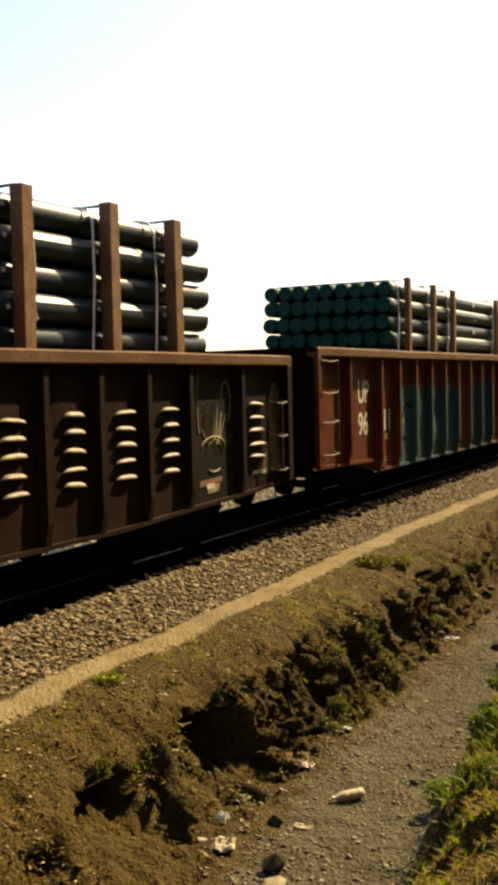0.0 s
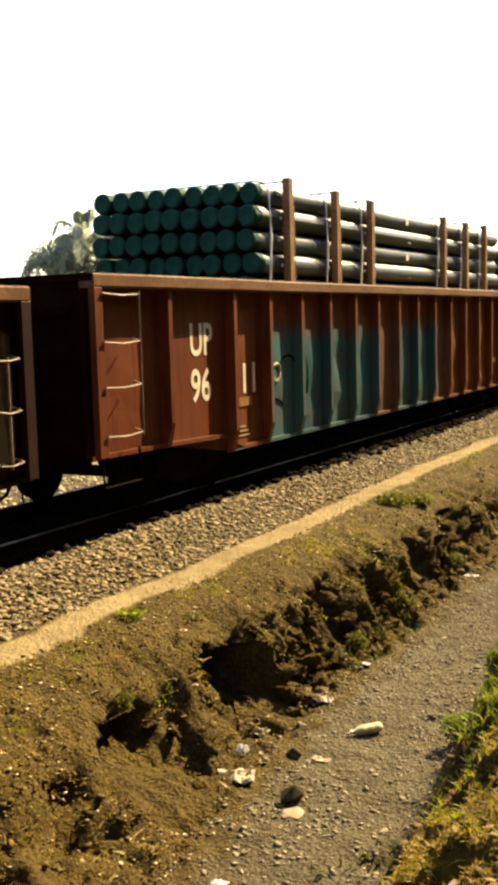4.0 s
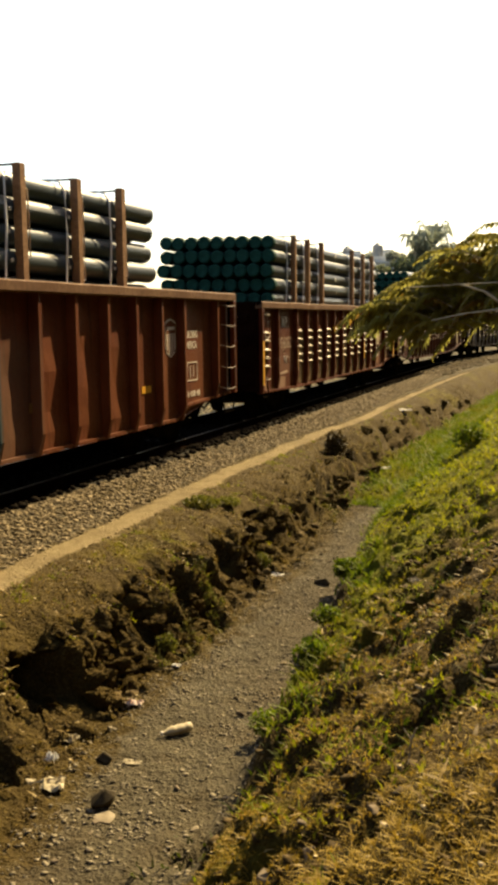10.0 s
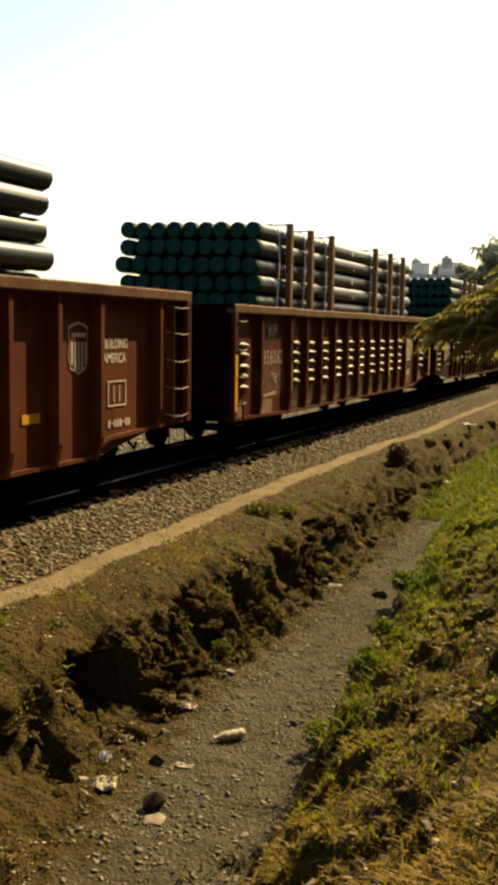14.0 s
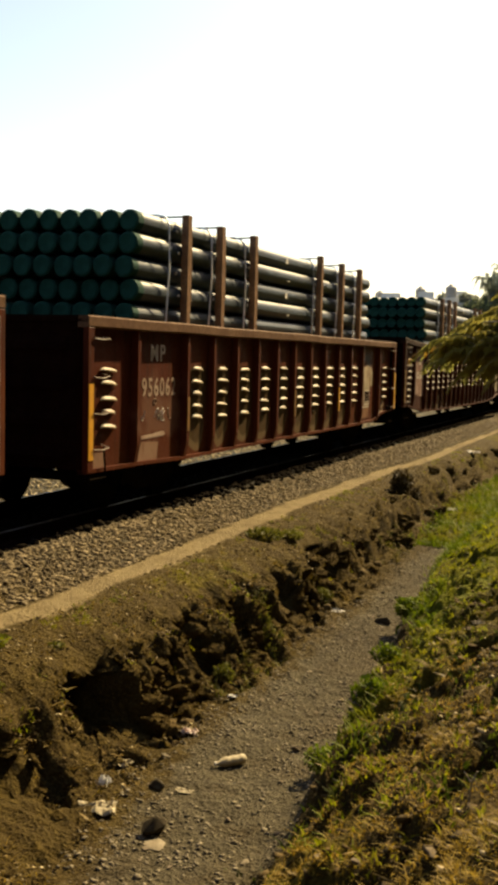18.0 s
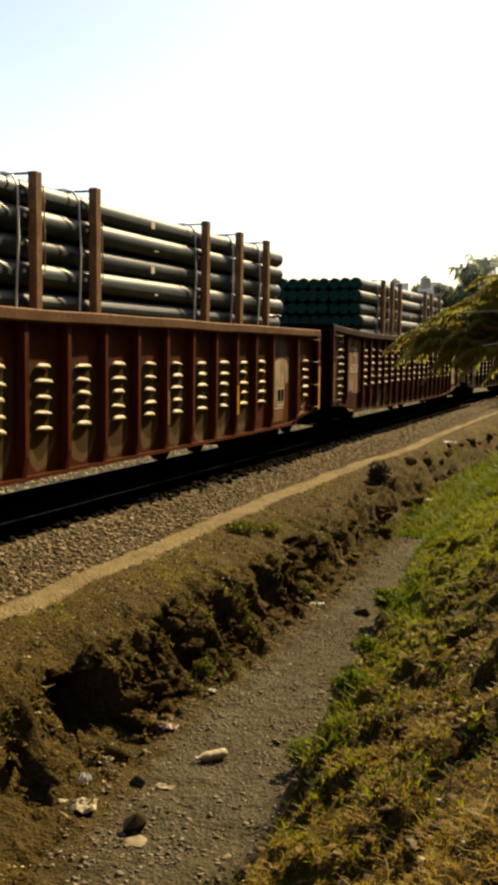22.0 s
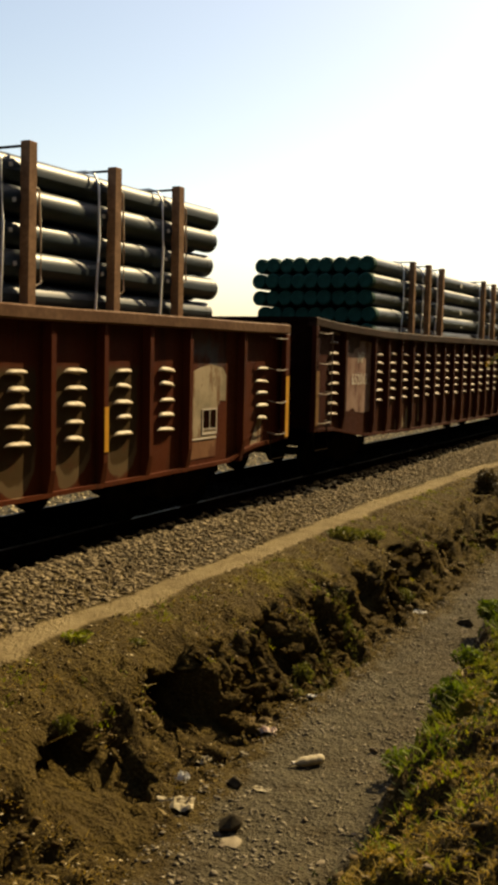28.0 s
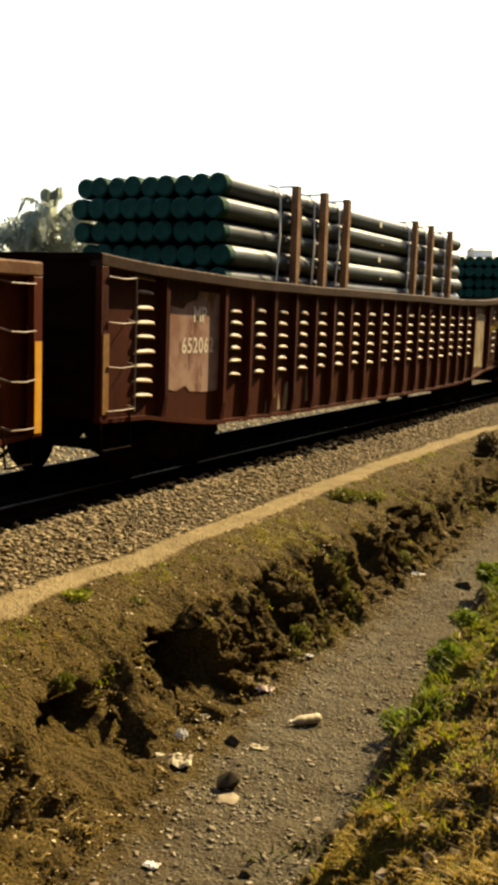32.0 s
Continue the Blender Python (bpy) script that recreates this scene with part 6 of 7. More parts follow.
def overhang_tree(x, y, label, seed):
    """A feathery tree on the bank whose arching sprays hang out over the ditch."""
    rng = np.random.default_rng(seed)
    size = 0.46     # a young tree: under half the height of the shape drawn up below
    x, y = x * size, y * size
    base = Vector((x, y, float(ground_z(x, y)) - 0.05))

    def spot(p):
        return Vector(p) * size + Vector((0, 0, 2.33 * (1 - size))) - base
    tree = new("feathery_tree")
    tree.matrix_basis = Matrix.Translation(base)
    tagged(tree, label, "tree")
    t = Mesh()
    limb(t, [(0, 0, 0), (0.04, 0, 0.45), (-0.02, -0.12, 0.85), spot((0.6, 11.9, 1.6))], 0.06, 0.03, 10)
    part("trunk", t, BARK, tree, "pale leaning trunk")
    for pts, r in (([(0.6, 11.9, 1.6), (-0.35, 11.5, 2.02), (-0.80, 11.45, 2.34), (-1.05, 11.4, 2.52), (-1.30, 11.4, 2.60)], 0.026),
                   ([(-0.80, 11.45, 2.34), (-1.25, 11.45, 2.29), (-1.62, 11.5, 2.22)], 0.012),
                   ([(0.55, 11.7, 2.56), (-0.2, 11.5, 2.62), (-1.0, 11.45, 2.61), (-1.9, 11.5, 2.58)], 0.014),
                   ([(0.5, 12.4, 2.8), (-0.1, 12.4, 3.1), (-0.7, 12.3, 3.28), (-1.2, 12.2, 3.0)], 0.016)):
        b = Mesh()
        limb(b, [spot(p) for p in pts], r * size, r * size * 0.4, 7)
        part("bough", b, PALE_BARK, tree, "pale bare bough")
    k = 0
    while k < 330:
        sx = rng.uniform(-2.0, 0.3)
        top = float(np.interp(sx, [-2.2, -1.8, -1.42, -1.05, -0.5], [2.30, 2.48, 2.74, 3.02, 3.20]))
        low = float(np.interp(sx, [-2.0, -1.5, -1.0, -0.5], [2.16, 2.08, 2.06, 2.02]))
        sz = low + (top - low) * rng.random() ** 0.8
        a = math.radians(180 + rng.uniform(-38, 38))
        ln = rng.uniform(0.55, 0.95)
        frond("spray", spot((sx, rng.uniform(11.7, 12.7), sz)), (math.cos(a), math.sin(a), 0), ln * size, rng.uniform(0.04, 0.22) * size, rng.uniform(0.15, 0.50) * size, rng.uniform(0.13, 0.22) * size, tree,
              [BARK, DRY_FROND if rng.random() < 0.08 else TREE_LEAF], rng, 60, blade=0.0056, fall=(0.05, 0.35), rib=0.0035)
        k += 1
    for sx, sz, ln, rise in ((-0.45, 3.42, 0.45, 0.16), (-0.30, 3.62, 0.50, 0.10), (-1.55, 2.62, 1.0, 0.10), (-1.75, 2.40, 0.9, 0.12)):
        frond("spray", spot((sx, 12.15, sz)), (-1, -0.1, 0), ln * size, rise * size, 0.30 * size, 0.17 * size, tree, [BARK, TREE_LEAF], rng, 50, blade=0.0064, fall=(0.15, 0.5), rib=0.004)
    return tree


def round_tree(name, x, y, z, height, spread, label, seed, leaves=2400, mat=None, group="distant trees", leaf=0.028):
    rng = np.random.default_rng(seed)
    tree = new(name)
    tree.matrix_basis = Matrix.Translation((x, y, z))
    tagged(tree, label, "tree", group)
    t = Mesh()
    limb(t, [(0, 0, -0.2), (0.02 * height, 0, height * 0.3), (0, 0.02 * height, height * 0.6)], height * 0.03, height * 0.012, 8)
    part("trunk", t, BARK, tree)
    blobs = [(rng.normal() * spread * 0.42, rng.normal() * spread * 0.42, height * rng.uniform(0.34, 0.88), spread * rng.uniform(0.22, 0.45)) for _ in range(13)]
    for bx, by, bz, _ in blobs[:4]:
        b = Mesh()
        limb(b, [(0, 0, height * 0.28), (bx * 0.5, by * 0.5, bz * 0.7), (bx, by, bz)], height * 0.012, height * 0.004, 5)
        part("limb", b, BARK, tree)
    cs = []
    for bx, by, bz, r in blobs:
        d = rng.normal(size=(leaves // 13, 3))
        d /= np.linalg.norm(d, axis=1, keepdims=True)
        cs.append(np.array([bx, by, bz]) + d * r * (0.45 + 0.65 * rng.random((len(d), 1))) * [1, 1, 0.8])
    part("crown", leaf_cloud("crown", np.concatenate(cs), height * leaf, mat or FAR_LEAF, rng), None, tree)


def far_palm(x, y, z, height, label, seed, reach=2.3, count=16, spike=True, mat=None, upright=0.0):
    """A distant palm: trunk, a tall spear and arching feathery fronds."""
    rng = np.random.default_rng(seed)
    tree = new("palm_tree")
    tree.matrix_basis = Matrix.Translation((x, y, z))
    tagged(tree, label, "palm", "distant palms")
    t = Mesh()
    limb(t, [(0, 0, -0.3), (0.15, 0, height * 0.5), (0.05, 0.1, height)], 0.22, 0.15, 8)
    part("trunk", t, BARK, tree)
    for k in range(count):
        a = 6.283 * k / count + rng.uniform(-0.2, 0.2)
        frond("frond", (0.05, 0.1, height), (math.cos(a), math.sin(a), 0), reach * rng.uniform(0.7, 1.05), reach * (rng.uniform(0.25, 0.75) + upright), reach * (rng.uniform(0.55, 1.1) - 0.6 * upright), reach * (0.34 - 0.12 * upright), tree,
              [mat or FAR_LEAF, mat or FAR_LEAF], rng, 60, blade=0.05, fall=(0.05, 0.35))
    for q in range(7 if spike else 0):
        a = 0.9 * q
        frond("spear_frond", (0.05, 0.1, height), (math.cos(a), math.sin(a), 0), reach * 0.22, reach * rng.uniform(0.68, 0.80), reach * 0.10, reach * 0.20, tree, [mat or FAR_LEAF, mat or FAR_LEAF], rng, 60, blade=0.05, fall=(0.6, 1.2))


def shrub(name, x, y, size, label, mat, seed, leaves=420, tall=1.0, leaf=0.05):
    rng = np.random.default_rng(seed)
    ob = new(name)
    ob.matrix_basis = Matrix.Translation((x, y, float(ground_z(x, y)) - 0.02))
    tagged(ob, label, "shrub", "shrubs along the ditch")
    st = Mesh()
    for k in range(7):
        a = rng.random() * 6.283
        limb(st, [(0, 0, 0), (math.cos(a) * size * 0.3, math.sin(a) * size * 0.3, size * 0.5 * tall), (math.cos(a) * size * 0.55, math.sin(a) * size * 0.55, size * 0.8 * tall)], 0.010, 0.004, 4)
    part("stem", st, BARK, ob)
    d = rng.normal(size=(leaves, 3))
    d /= np.linalg.norm(d, axis=1, keepdims=True)
    c = d * size * (0.35 + 0.65 * rng.random((leaves, 1))) * [0.75, 0.75, 0.55 * tall] + [0, 0, size * 0.5 * tall]
    part("foliage", leaf_cloud("foliage", c, leaf, mat, rng), None, ob)


def build_plants():
    overhang_tree(0.75, 12.6, "feathery yellow-green tree hanging over the grassy bank", 5)
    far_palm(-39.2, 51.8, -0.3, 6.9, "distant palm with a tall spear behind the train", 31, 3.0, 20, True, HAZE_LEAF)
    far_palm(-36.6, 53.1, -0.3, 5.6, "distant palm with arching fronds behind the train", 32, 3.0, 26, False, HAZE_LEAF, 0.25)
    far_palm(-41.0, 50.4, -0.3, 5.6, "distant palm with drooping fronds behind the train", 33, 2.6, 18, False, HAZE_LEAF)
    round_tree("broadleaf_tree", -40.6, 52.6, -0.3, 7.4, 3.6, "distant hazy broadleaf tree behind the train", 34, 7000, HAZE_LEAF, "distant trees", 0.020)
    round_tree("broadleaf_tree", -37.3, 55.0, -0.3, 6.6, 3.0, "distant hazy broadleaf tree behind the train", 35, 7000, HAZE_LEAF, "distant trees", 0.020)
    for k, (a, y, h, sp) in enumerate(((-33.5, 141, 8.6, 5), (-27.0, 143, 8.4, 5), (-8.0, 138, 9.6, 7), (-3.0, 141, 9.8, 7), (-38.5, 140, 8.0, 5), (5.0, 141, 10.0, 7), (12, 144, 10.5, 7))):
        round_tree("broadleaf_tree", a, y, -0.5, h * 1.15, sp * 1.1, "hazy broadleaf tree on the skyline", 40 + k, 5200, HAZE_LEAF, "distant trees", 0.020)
    for k, (a, h, sp) in enumerate(((-20.8, 8.9, 2.6), (-18.6, 9.4, 3.0), (-16.2, 9.2, 3.0), (-13.6, 9.6, 3.4), (-10.6, 9.6, 3.6))):
        round_tree("broadleaf_tree", a, 117.0 + 1.5 * (k % 2), -0.6, h, sp * 1.25, "dull green broadleaf tree before the houses", 50 + k, 5200, FAR_LEAF, "distant trees", 0.020)
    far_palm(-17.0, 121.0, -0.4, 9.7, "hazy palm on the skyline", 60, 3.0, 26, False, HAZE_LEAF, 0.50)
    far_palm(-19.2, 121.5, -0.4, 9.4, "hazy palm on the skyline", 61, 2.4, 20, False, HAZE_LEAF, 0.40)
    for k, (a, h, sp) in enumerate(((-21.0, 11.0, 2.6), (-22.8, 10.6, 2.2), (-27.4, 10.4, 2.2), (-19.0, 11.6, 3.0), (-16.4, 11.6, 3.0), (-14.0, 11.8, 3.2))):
        round_tree("broadleaf_tree", a, 123.5, -0.6, h, sp, "hazy broadleaf tree among the houses", 90 + k, 5600, SKYLINE_HAZE_LEAF, "distant trees", 0.022)
    shrub("dry_shrub", -4.80, 20.4, 0.33, "dark dry shrub on the edge of the bank", SHRUB, 71, 1500, 1.7, 0.035)
    shrub("dry_shrub", -4.66, 21.0, 0.20, "dark dry shrub on the edge of the bank", SHRUB, 72, 500, 1.2, 0.03)
    shrub("leafy_shrub", -2.80, 12.5, 0.26, "dark green shrub at the foot of the bank", WEED, 73, 420, 1.0, 0.04)
    shrub("leafy_shrub", -2.13, 20.1, 0.50, "dark green shrub on the grassy bank", WEED, 74, 700)
    shrub("leafy_shrub", -0.75, 16.2, 0.42, "dark green shrub on the grassy bank", WEED, 75, 600)
    shrub("leafy_shrub", -2.35, 9.0, 0.24, "green weed clump on the ditch bank", WEED, 76, 380, 1.0, 0.035)
    shrub("leafy_shrub", -2.45, 7.9, 0.20, "green weed clump on the ditch bank", WEED, 77, 320, 1.0, 0.03)
    shrub("leafy_shrub", -2.55, 10.4, 0.22, "green weed clump on the ditch bank", WEED, 78, 320, 1.0, 0.035)
    shrub("leafy_shrub", -4.10, 9.75, 0.16, "small green weed below the eroded bank", DULL_WEED, 79, 220, 1.2, 0.03)
    shrub("leafy_shrub", -4.20, 13.4, 0.20, "small green weed below the eroded bank", DULL_WEED, 80, 260, 1.2, 0.035)
    shrub("leafy_shrub", -4.62, 6.35, 0.13, "small green weed over a hollow in the bank", DULL_WEED, 81, 160, 1.0, 0.028)
    shrub("leafy_shrub", -5.34, 7.5, 0.20, "yellow-green weed beside the footpath", GRASS, 82, 150, 0.45, 0.028)
    shrub("leafy_shrub", -5.05, 8.0, 0.16, "low olive weed on the worn bank", DULL_WEED, 85, 110, 0.4, 0.024)
    shrub("leafy_shrub", -5.15, 13.6, 0.36, "green weed clump beside the footpath", DULL_WEED, 83, 620, 0.5, 0.035)
    shrub("leafy_shrub", -4.98, 14.2, 0.28, "green weed clump beside the footpath", DULL_WEED, 84, 420, 0.45, 0.035)


build_plants()


# ---------------------------------------------------------------- houses on the skyline
def house(x, y, z, w, d, h, label, tank):
    ob = new("house")
    ob.matrix_basis = pose(x, y, z, 0, 0, 12)
    tagged(ob, label, "house", "houses on the skyline")
    b = Mesh()
    b.box(-w / 2, w / 2, -d / 2, d / 2, 0, h)
    part("wall", b, PLASTER, ob)
    r = Mesh()
    r.box(-w / 2 - 0.25, w / 2 + 0.25, -d / 2 - 0.25, d / 2 + 0.25, h + 0.004, h + 0.22, bevel=0.04)
    part("roof", r, CONCRETE, ob)
    for k, px in enumerate((-w * 0.28, w * 0.22)):
        f = Mesh()
        f.box(px - 0.65, px + 0.65, -d / 2 - 0.06, -d / 2 - 0.004, h - 2.1, h - 0.8)
        win = part("window", f, CONCRETE, ob)
        g = Mesh()
        g.box(px - 0.55, px + 0.55, -d / 2 - 0.075, -d / 2 - 0.062, h - 2.0, h - 0.9)
        part("pane", g, DARK_PANE, win)
    t = Mesh()
    cx = w * 0.2
    for i in range(5):
        r0, r1 = (0.62, 0.62, 0.62, 0.55, 0.28)[i], (0.62, 0.62, 0.55, 0.28, 0.20)[i]
        z0, z1 = (0.0, 0.5, 1.05, 1.25, 1.42)[i], (0.5, 1.05, 1.25, 1.42, 1.55)[i]
        t.tube((cx, 0, h + 0.9 + z0), (cx, 0, h + 0.9 + z1), r0, 16, 0, r1)
    if tank:
        part("water_tank", t, TANK, ob, "round dark water tank on the roof")
        s = Mesh()
        s.box(cx - 0.9, cx + 0.9, -0.8, 0.8, h + 0.22, h + 0.90)
        part("tank_base", s, CONCRETE, ob)
    p = Mesh()
    p.box(-w * 0.42, -w * 0.12, -d * 0.3, d * 0.3, h + 0.224, h + 1.5)
    part("roof_room", p, PLASTER, ob)


house(-24.6, 121.0, -0.5, 6.0, 5.0, 8.2, "hazy plastered house with a flat roof and water tank", True)
house(-30.0, 128.0, -0.5, 7.5, 7.0, 8.4, "hazy plastered house with a roof tank", True)
house(-36.0, 133.0, -0.5, 5.5, 6.0, 8.2, "hazy plastered house with a roof tank", True)
house(-22.2, 127.0, -0.5, 4.0, 5.0, 8.6, "low pale house with a flat roof", False)


# ---------------------------------------------------------------- litter and loose stones
def on_ground(name, mesh, mats, x, y, label, category, turn=0, lift=0.0, tilt=0, roll=0, smooth_faces=False, group=""):
    ob = new(name, mesh.data(name, mats, smooth_faces))
    ob.matrix_basis = pose(x, y, float(ground_z(x, y)) + lift, tilt, roll, turn)
    return tagged(ob, label, category, group)


def plastic_bottle(x, y, turn):
    ob = new("plastic_bottle")
    ob.matrix_basis = pose(x, y, float(ground_z(x, y)) + 0.042, 0, 0, turn)
    tagged(ob, "dirty translucent plastic bottle lying in the ditch", "bottle")
    body, n = Mesh(), 14
    prof = [(0.0, 0.0), (0.0, 0.030), (0.012, 0.043), (0.06, 0.046), (0.075, 0.042), (0.09, 0.046), (0.14, 0.046), (0.155, 0.042), (0.17, 0.046), (0.20, 0.044), (0.235, 0.030), (0.262, 0.016), (0.275, 0.015)]
    rows = [[(p - 0.14, r * math.cos(2 * math.pi * i / n), r * (0.86 if math.sin(2 * math.pi * i / n) > 0.3 else 1.0) * math.sin(2 * math.pi * i / n)) for i in range(n + 1)] for p, r in prof]
    body.grid(rows)
    part("bottle_body", body, OLD_PLASTIC, ob, smooth=True)
    cap = Mesh()
    cap.tube((0.137, 0, 0), (0.158, 0, 0), 0.018, 12)
    part("cap", cap, TAG, ob, "white screw cap")


def crumpled(name, x, y, w, h, mat, label, seed, amp=0.05, turn=0, category="litter"):
    """A crumpled sheet of plastic or paper with some thickness, lying on the ground."""
    rng = np.random.default_rng(seed)
    n = 12
    top, low = [], []
    for j in range(n + 1):
        r1, r2 = [], []
        for i in range(n + 1):
            a, b = (i / n - 0.5), (j / n - 0.5)
            e = 1 + 0.35 * noise.noise((a * 3, b * 3, seed))
            z = amp * (0.6 + noise.noise((a * 5.1, b * 4.3, seed + 7.0)) + 0.5 * noise.noise((a * 11, b * 12, seed + 3.0))) * (1 - 1.6 * max(abs(a), abs(b)) ** 2)
            px, py = a * w * e, b * h * e
            z = max(0.004, z + 0.012)
            r1.append((px, py, z)); r2.append((px, py, z - 0.004))
        top.append(r1); low.append(r2)
    m = Mesh()
    m.grid(top); m.grid(low, flip=True)
    return on_ground(name, m, mat, x, y, label, category, turn, 0.0)


def rock(name, x, y, size, mat, label, seed, sink=0.3, group="loose stones", flat=0.75):
    """A broken angular stone: the hull of chance points."""
    rng = np.random.default_rng(seed)
    bm = bmesh.new()
    for _ in range(17 if size > 0.06 else 11):
        p = rng.normal(size=3)
        p = p / np.linalg.norm(p) * rng.uniform(0.72, 1.1)
        bm.verts.new((p[0] * size * 1.2, p[1] * size, p[2] * size * flat))
    hull = bmesh.ops.convex_hull(bm, input=bm.verts)
    bmesh.ops.delete(bm, geom=[v for v in hull["geom_interior"] if isinstance(v, bmesh.types.BMVert)], context='VERTS')
    bmesh.ops.bevel(bm, geom=list(bm.edges), offset=size * 0.06, segments=1, affect='EDGES')
    me = bpy.data.meshes.new(name)
    bm.to_mesh(me); bm.free()
    me.materials.append(mat)
    ob = new(name, me)
    ob.matrix_basis = pose(x, y, float(ground_z(x, y)) + size * flat * (0.75 - sink), 0, 0, seed * 47 % 360)
    return tagged(ob, label, "stone", group)


def lump_mesh(seed):
    """A broken block of earth: flat facets, worn and pitted."""
    rng = np.random.default_rng(seed)
    bm = bmesh.new()
    bmesh.ops.create_icosphere(bm, subdivisions=4, radius=1)
    cuts = rng.normal(size=(11, 3))
    cuts /= np.linalg.norm(cuts, axis=1, keepdims=True)
    far = rng.uniform(0.42, 0.90, 11)
    for v in bm.verts:
        d = np.array(v.co)
        along_ = cuts @ d
        r = min([1.15] + [f / a for f, a in zip(far, along_) if a > 0.05])
        r *= 1 + 0.30 * noise.noise((d[0] * 3.1, d[1] * 3.1, d[2] * 3.1 + seed)) + 0.20 * noise.noise((d[0] * 8, d[1] * 8, d[2] * 8 + seed))
        v.co = Vector(d * r)
    me = bpy.data.meshes.new("earth_block")
    bm.to_mesh(me)
    bm.free()
    me.materials.append(EARTH)
    return me


def earth_lumps():
    """Blocks of earth that stand out of the worn face of the bank, biggest beside the large hole."""
    rng = random.Random(31)
    kinds = [lump_mesh(300 + k) for k in range(9)]

    def put(x, y, z, r, flat=0.8):
        ob = new("earth_block", rng.choice(kinds))
        ob.matrix_basis = pose(x, y, z, rng.uniform(-25, 25), rng.uniform(-25, 25), rng.uniform(0, 360)) @ Matrix.Diagonal((r * rng.uniform(0.85, 1.2), r * rng.uniform(0.85, 1.2), r * flat * rng.uniform(0.8, 1.15), 1))
        tagged(ob, "crumbling block of brown earth in the eroded bank", "earth block", "blocks of earth")
    for x, y, z, r in ((-4.42, 8.40, -0.82, 0.17), (-4.30, 8.34, -1.02, 0.16), (-4.18, 8.26, -1.14, 0.12), (-4.46, 8.68, -0.86, 0.17), (-4.28, 8.60, -1.08, 0.15), (-4.12, 8.44, -1.18, 0.08),
                       (-4.46, 8.95, -0.80, 0.15), (-4.28, 8.86, -1.04, 0.14), (-4.14, 8.80, -1.16, 0.08), (-4.00, 8.30, -1.18, 0.06)):
        put(x, y, z, r)
    # ledges inside the large hole and beside the low one
    for x, y, z, r in ((-4.84, 7.66, -0.74, 0.15), (-4.80, 7.78, -0.90, 0.13), (-4.76, 7.58, -0.94, 0.10), (-4.64, 6.72, -0.88, 0.12), (-4.50, 6.84, -1.00, 0.10), (-4.30, 6.62, -1.12, 0.06), (-4.48, 5.62, -0.88, 0.08)):
        put(x, y, z, r, 0.45)
    for k in range(64):
        y = 9.1 + 9.5 * rng.random() ** 1.4
        u = rng.random()
        put(float(left_foot(y)) - 0.06 - 0.46 * u + rng.uniform(-0.05, 0.03), y, -1.18 + 0.50 * u + 0.01 * (y - 9), rng.choice((0.05, 0.06, 0.08, 0.10, 0.12)), rng.uniform(0.6, 0.9))
    # broken edge of the bank farther along the ditch
    for k in range(46):
        y = 18.0 + 20.0 * rng.random() ** 1.3
        u = rng.random()
        x = float(left_foot(y)) - 0.02 - 0.60 * u + rng.uniform(-0.06, 0.04)
        r = rng.choice((0.09, 0.12, 0.15, 0.19, 0.23))
        put(x, y, float(ground_z(x, y)) + r * rng.uniform(-0.40, 0.10), r, rng.uniform(0.6, 0.9))


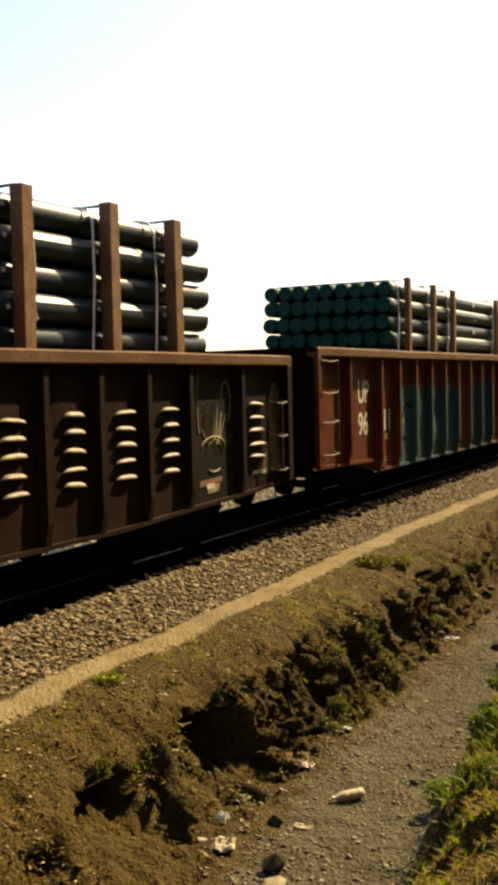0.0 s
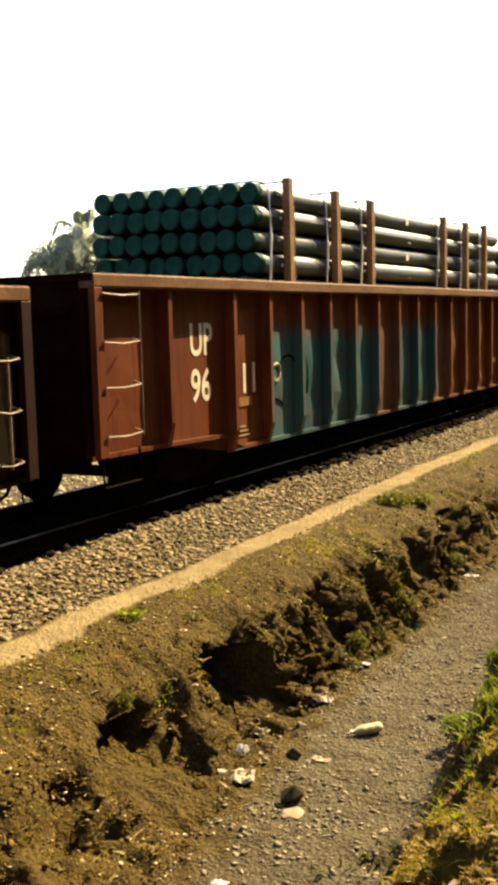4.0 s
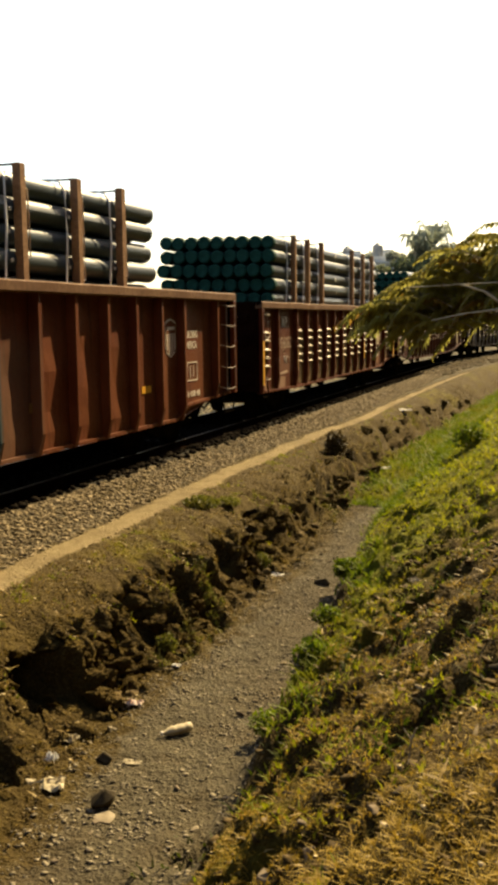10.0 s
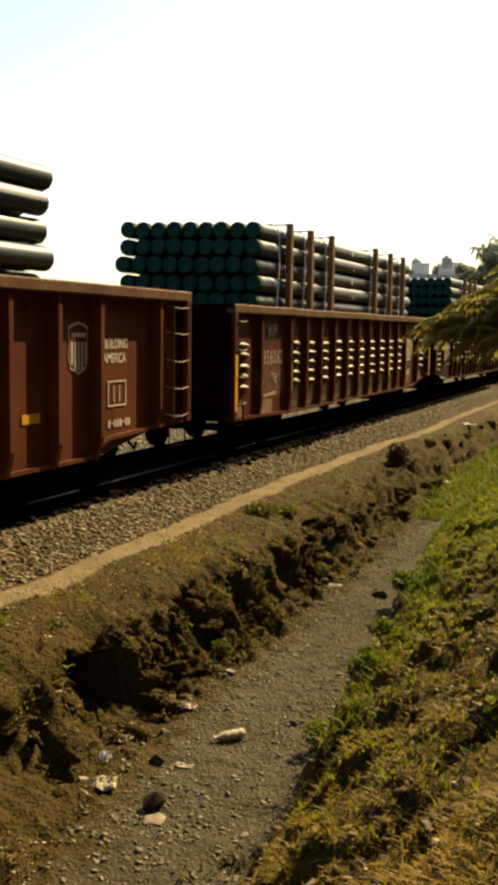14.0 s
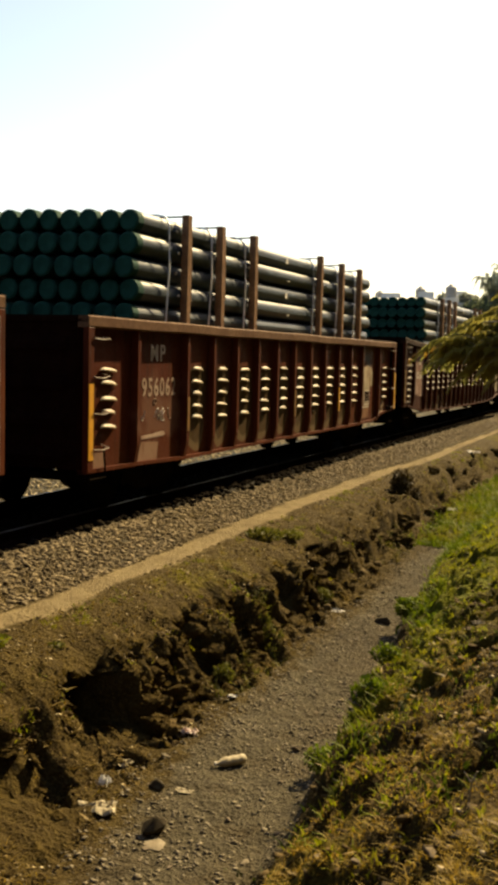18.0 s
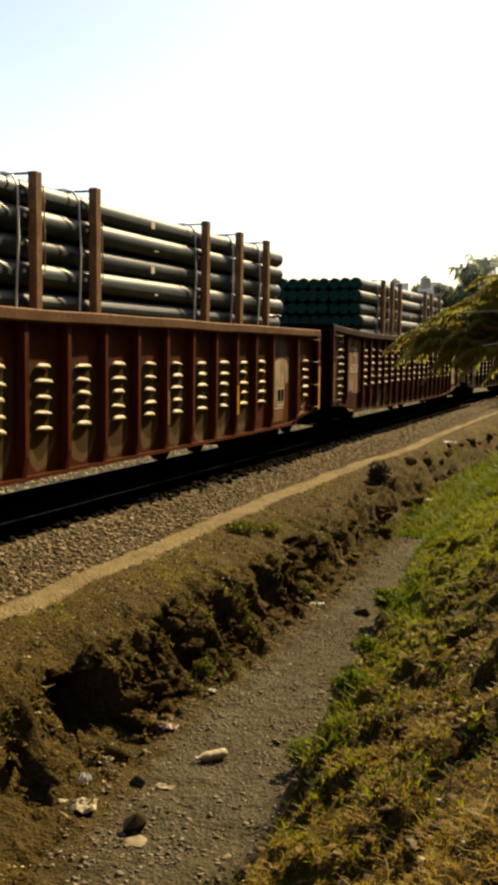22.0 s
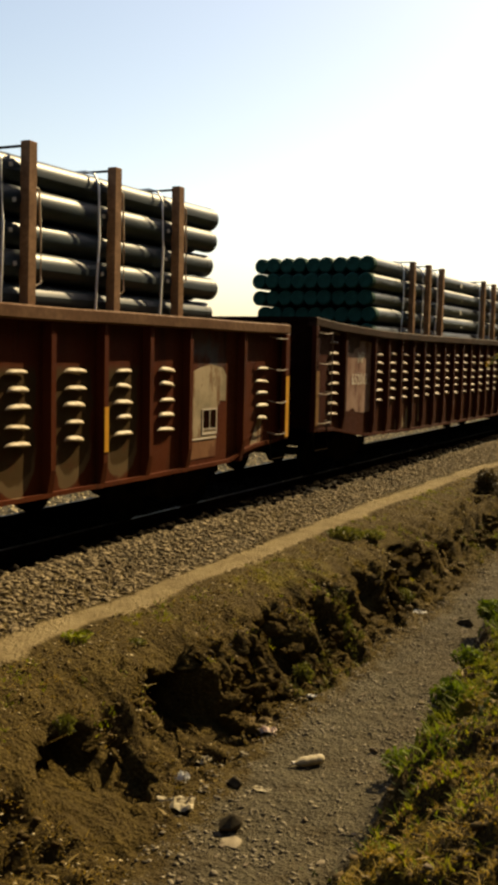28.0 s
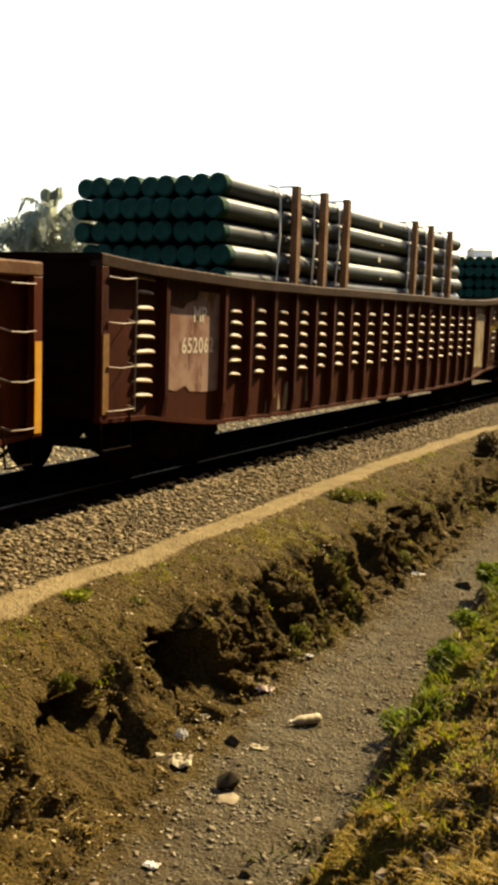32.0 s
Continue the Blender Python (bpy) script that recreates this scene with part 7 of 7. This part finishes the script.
def build_litter():
    plastic_bottle(-3.25, 7.90, 232)
    crumpled("plastic_sheet", -3.81, 6.66, 0.27, 0.19, OLD_PLASTIC, "crumpled dirty white plastic sheet in the ditch", 3, 0.06, 30)
    crumpled("plastic_cup", -3.97, 7.03, 0.09, 0.08, WHITE_PLASTIC, "crushed white plastic cup below the bank", 5, 0.09)
    crumpled("paper_scrap", -4.03, 7.46, 0.11, 0.13, OLD_PLASTIC, "crumpled pale paper scrap below the bank", 6, 0.05)
    crumpled("paper_scrap", -3.86, 8.40, 0.13, 0.10, PINK_PAPER, "pinkish crumpled paper scrap in the ditch", 7, 0.05)
    crumpled("paper_scrap", -3.86, 9.40, 0.09, 0.06, TAG, "white paper scrap in the ditch", 8, 0.02)
    crumpled("paper_scrap", -3.98, 13.4, 0.17, 0.14, TAG, "white paper scrap in the ditch", 9, 0.04)
    crumpled("paper_scrap", -4.06, 22.1, 0.30, 0.2, TAG, "white plastic scrap among the weeds", 10, 0.06)
    crumpled("paper_scrap", -4.85, 28.8, 0.40, 0.25, TAG, "white plastic scrap on the bank", 11, 0.06)
    crumpled("paper_scrap", -1.56, 9.97, 0.12, 0.08, OLD_PLASTIC, "pale scrap among the bank grass", 12, 0.04)
    crumpled("paper_scrap", -3.05, 13.6, 0.30, 0.08, TAG, "white plastic scrap at the foot of the bank", 13, 0.03)
    crumpled("paper_scrap", -3.17, 5.28, 0.10, 0.07, TAG, "white paper scrap in the ditch", 14, 0.02)
    crumpled("paper_scrap", -3.39, 7.27, 0.14, 0.07, OLD_PLASTIC, "flat pale scrap in the ditch", 15, 0.015)
    crumpled("paper_scrap", -3.45, 4.6, 0.07, 0.06, WHITE_PLASTIC, "white scrap in the ditch", 16, 0.03)
    rock("dark_stone", -3.28, 6.54, 0.11, STONE_DARK, "dark broken stone in the ditch", 1, 0.25)
    rock("pale_slab", -3.18, 6.36, 0.10, STONE_PALE, "flat pale stone slab in the ditch", 2, 0.35, flat=0.20)
    rock("dark_stone", -3.62, 7.26, 0.07, STONE_DARK, "dark broken stone in the ditch", 3)
    rock("dark_stone", -3.23, 12.95, 0.10, STONE_DARK, "dark broken stone in the ditch", 4)
    rock("dark_stone", -2.78, 5.26, 0.06, STONE_DARK, "dark broken stone in the ditch", 5)
    rock("dark_stone", -2.63, 5.51, 0.05, STONE_DARK, "dark broken stone in the ditch", 6)
    rock("dark_stone", -3.23, 4.05, 0.06, STONE_DARK, "dark broken stone in the ditch", 7)
    for k, (x, y, r, m) in enumerate(((-1.45, 4.86, 0.10, 1), (-1.39, 4.60, 0.13, 1), (-1.52, 4.42, 0.09, 0), (-1.02, 4.40, 0.12, 0), (-1.29, 4.86, 0.10, 1),
                                      (-1.18, 4.62, 0.11, 1), (-1.62, 4.66, 0.08, 1), (-1.30, 4.36, 0.10, 0), (-0.88, 4.62, 0.09, 1), (-1.55, 5.1, 0.08, 1))):
        rock("rubble_stone", x, y - 0.15, r * 0.5, STONE_MID if m else STONE_DARK, "broken brown rubble on the ditch bank" if m else "broken dark rubble on the ditch bank", 20 + k, 0.62, "rubble on the bank", 0.6)
    rock("dark_stone", -0.45, 6.05, 0.07, STONE_DARK, "dark clod standing on the bank", 40)
    rng = random.Random(8)
    for k in range(90):
        y = 4.2 + 11.8 * rng.random() ** 1.5
        a, b = float(left_foot(y)), float(right_foot(y))
        rock("ditch_stone", rng.uniform(a + 0.1, b), y, rng.choice((0.018, 0.022, 0.028, 0.034, 0.045)), rng.choice((STONE_DARK, STONE_MID, STONE_MID, STONE_PALE)), "small broken stone on the ditch floor", 50 + k, 0.3, flat=rng.uniform(0.3, 0.7))
    earth_lumps()
    for k in range(30):
        y = 8.25 + 8.5 * rng.random() ** 1.5
        a = float(left_foot(y))
        rock("soil_block", a - rng.uniform(-0.02, 0.22), y, rng.choice((0.03, 0.04, 0.055, 0.07, 0.085)), CLOD, "broken block of brown earth on the eroded bank", 120 + k, 0.55, "blocks of earth")
    for k in range(34):
        y = 4.2 + 6.5 * rng.random()
        x = float(right_foot(y)) + 0.25 + 1.9 * rng.random()
        rock("earth_clod", x, y, rng.choice((0.02, 0.03, 0.04, 0.055)), CLOD, "broken clod of brown earth on the grassy bank", 170 + k, 0.55, "clods on the bank", rng.uniform(0.4, 0.7))
    st = Mesh()
    limb(st, [(0, 0, 0), (0.01, 0.0, 0.10), (0.035, 0.01, 0.16)], 0.007, 0.004, 5)
    limb(st, [(0.01, 0, 0.10), (-0.03, 0.01, 0.15)], 0.005, 0.003, 5)
    on_ground("dry_twig", st, BARK, -0.8, 4.98, "short dry twig standing in the bank grass", "twig")


build_litter()


def motions():
    for thing, off, long in MOVING:
        low = {-21.55: -0.10, -38.06: -0.04}.get(off, 0.0)       # laden cars ride lower on their springs
        for ob in thing.children:
            if ob.name.startswith("bogie"):
                ob.matrix_basis = pose(0, 0, -low)
        rows = []
        for t, q in RUN:
            ax, ay, _ = along(q + off + 2.55)
            bx, by, _ = along(q + off + long - 2.55)
            d = math.hypot(bx - ax, by - ay)
            ux, uy = (bx - ax) / d, (by - ay) / d
            rows.append((t, pose(ax - 2.55 * ux, ay - 2.55 * uy, fall(q + off) + low, -0.458, 0, math.degrees(math.atan2(-ux, uy)))))
        walk(thing, rows)
    ts = [t for t, _ in RUN]
    qs = [q for _, q in RUN]
    for w, place in WHEELS:
        home = w.matrix_basis.translation.copy()
        rows = []
        for i in range(129):
            t = 0.25 * i
            roll = math.degrees((36.70 - float(np.interp(t, ts, qs))) / 0.42)
            rows.append((t, Matrix.Translation(home) @ pose(0, 0, 0, roll, 0, 0)))
        walk(w, rows)


motions()
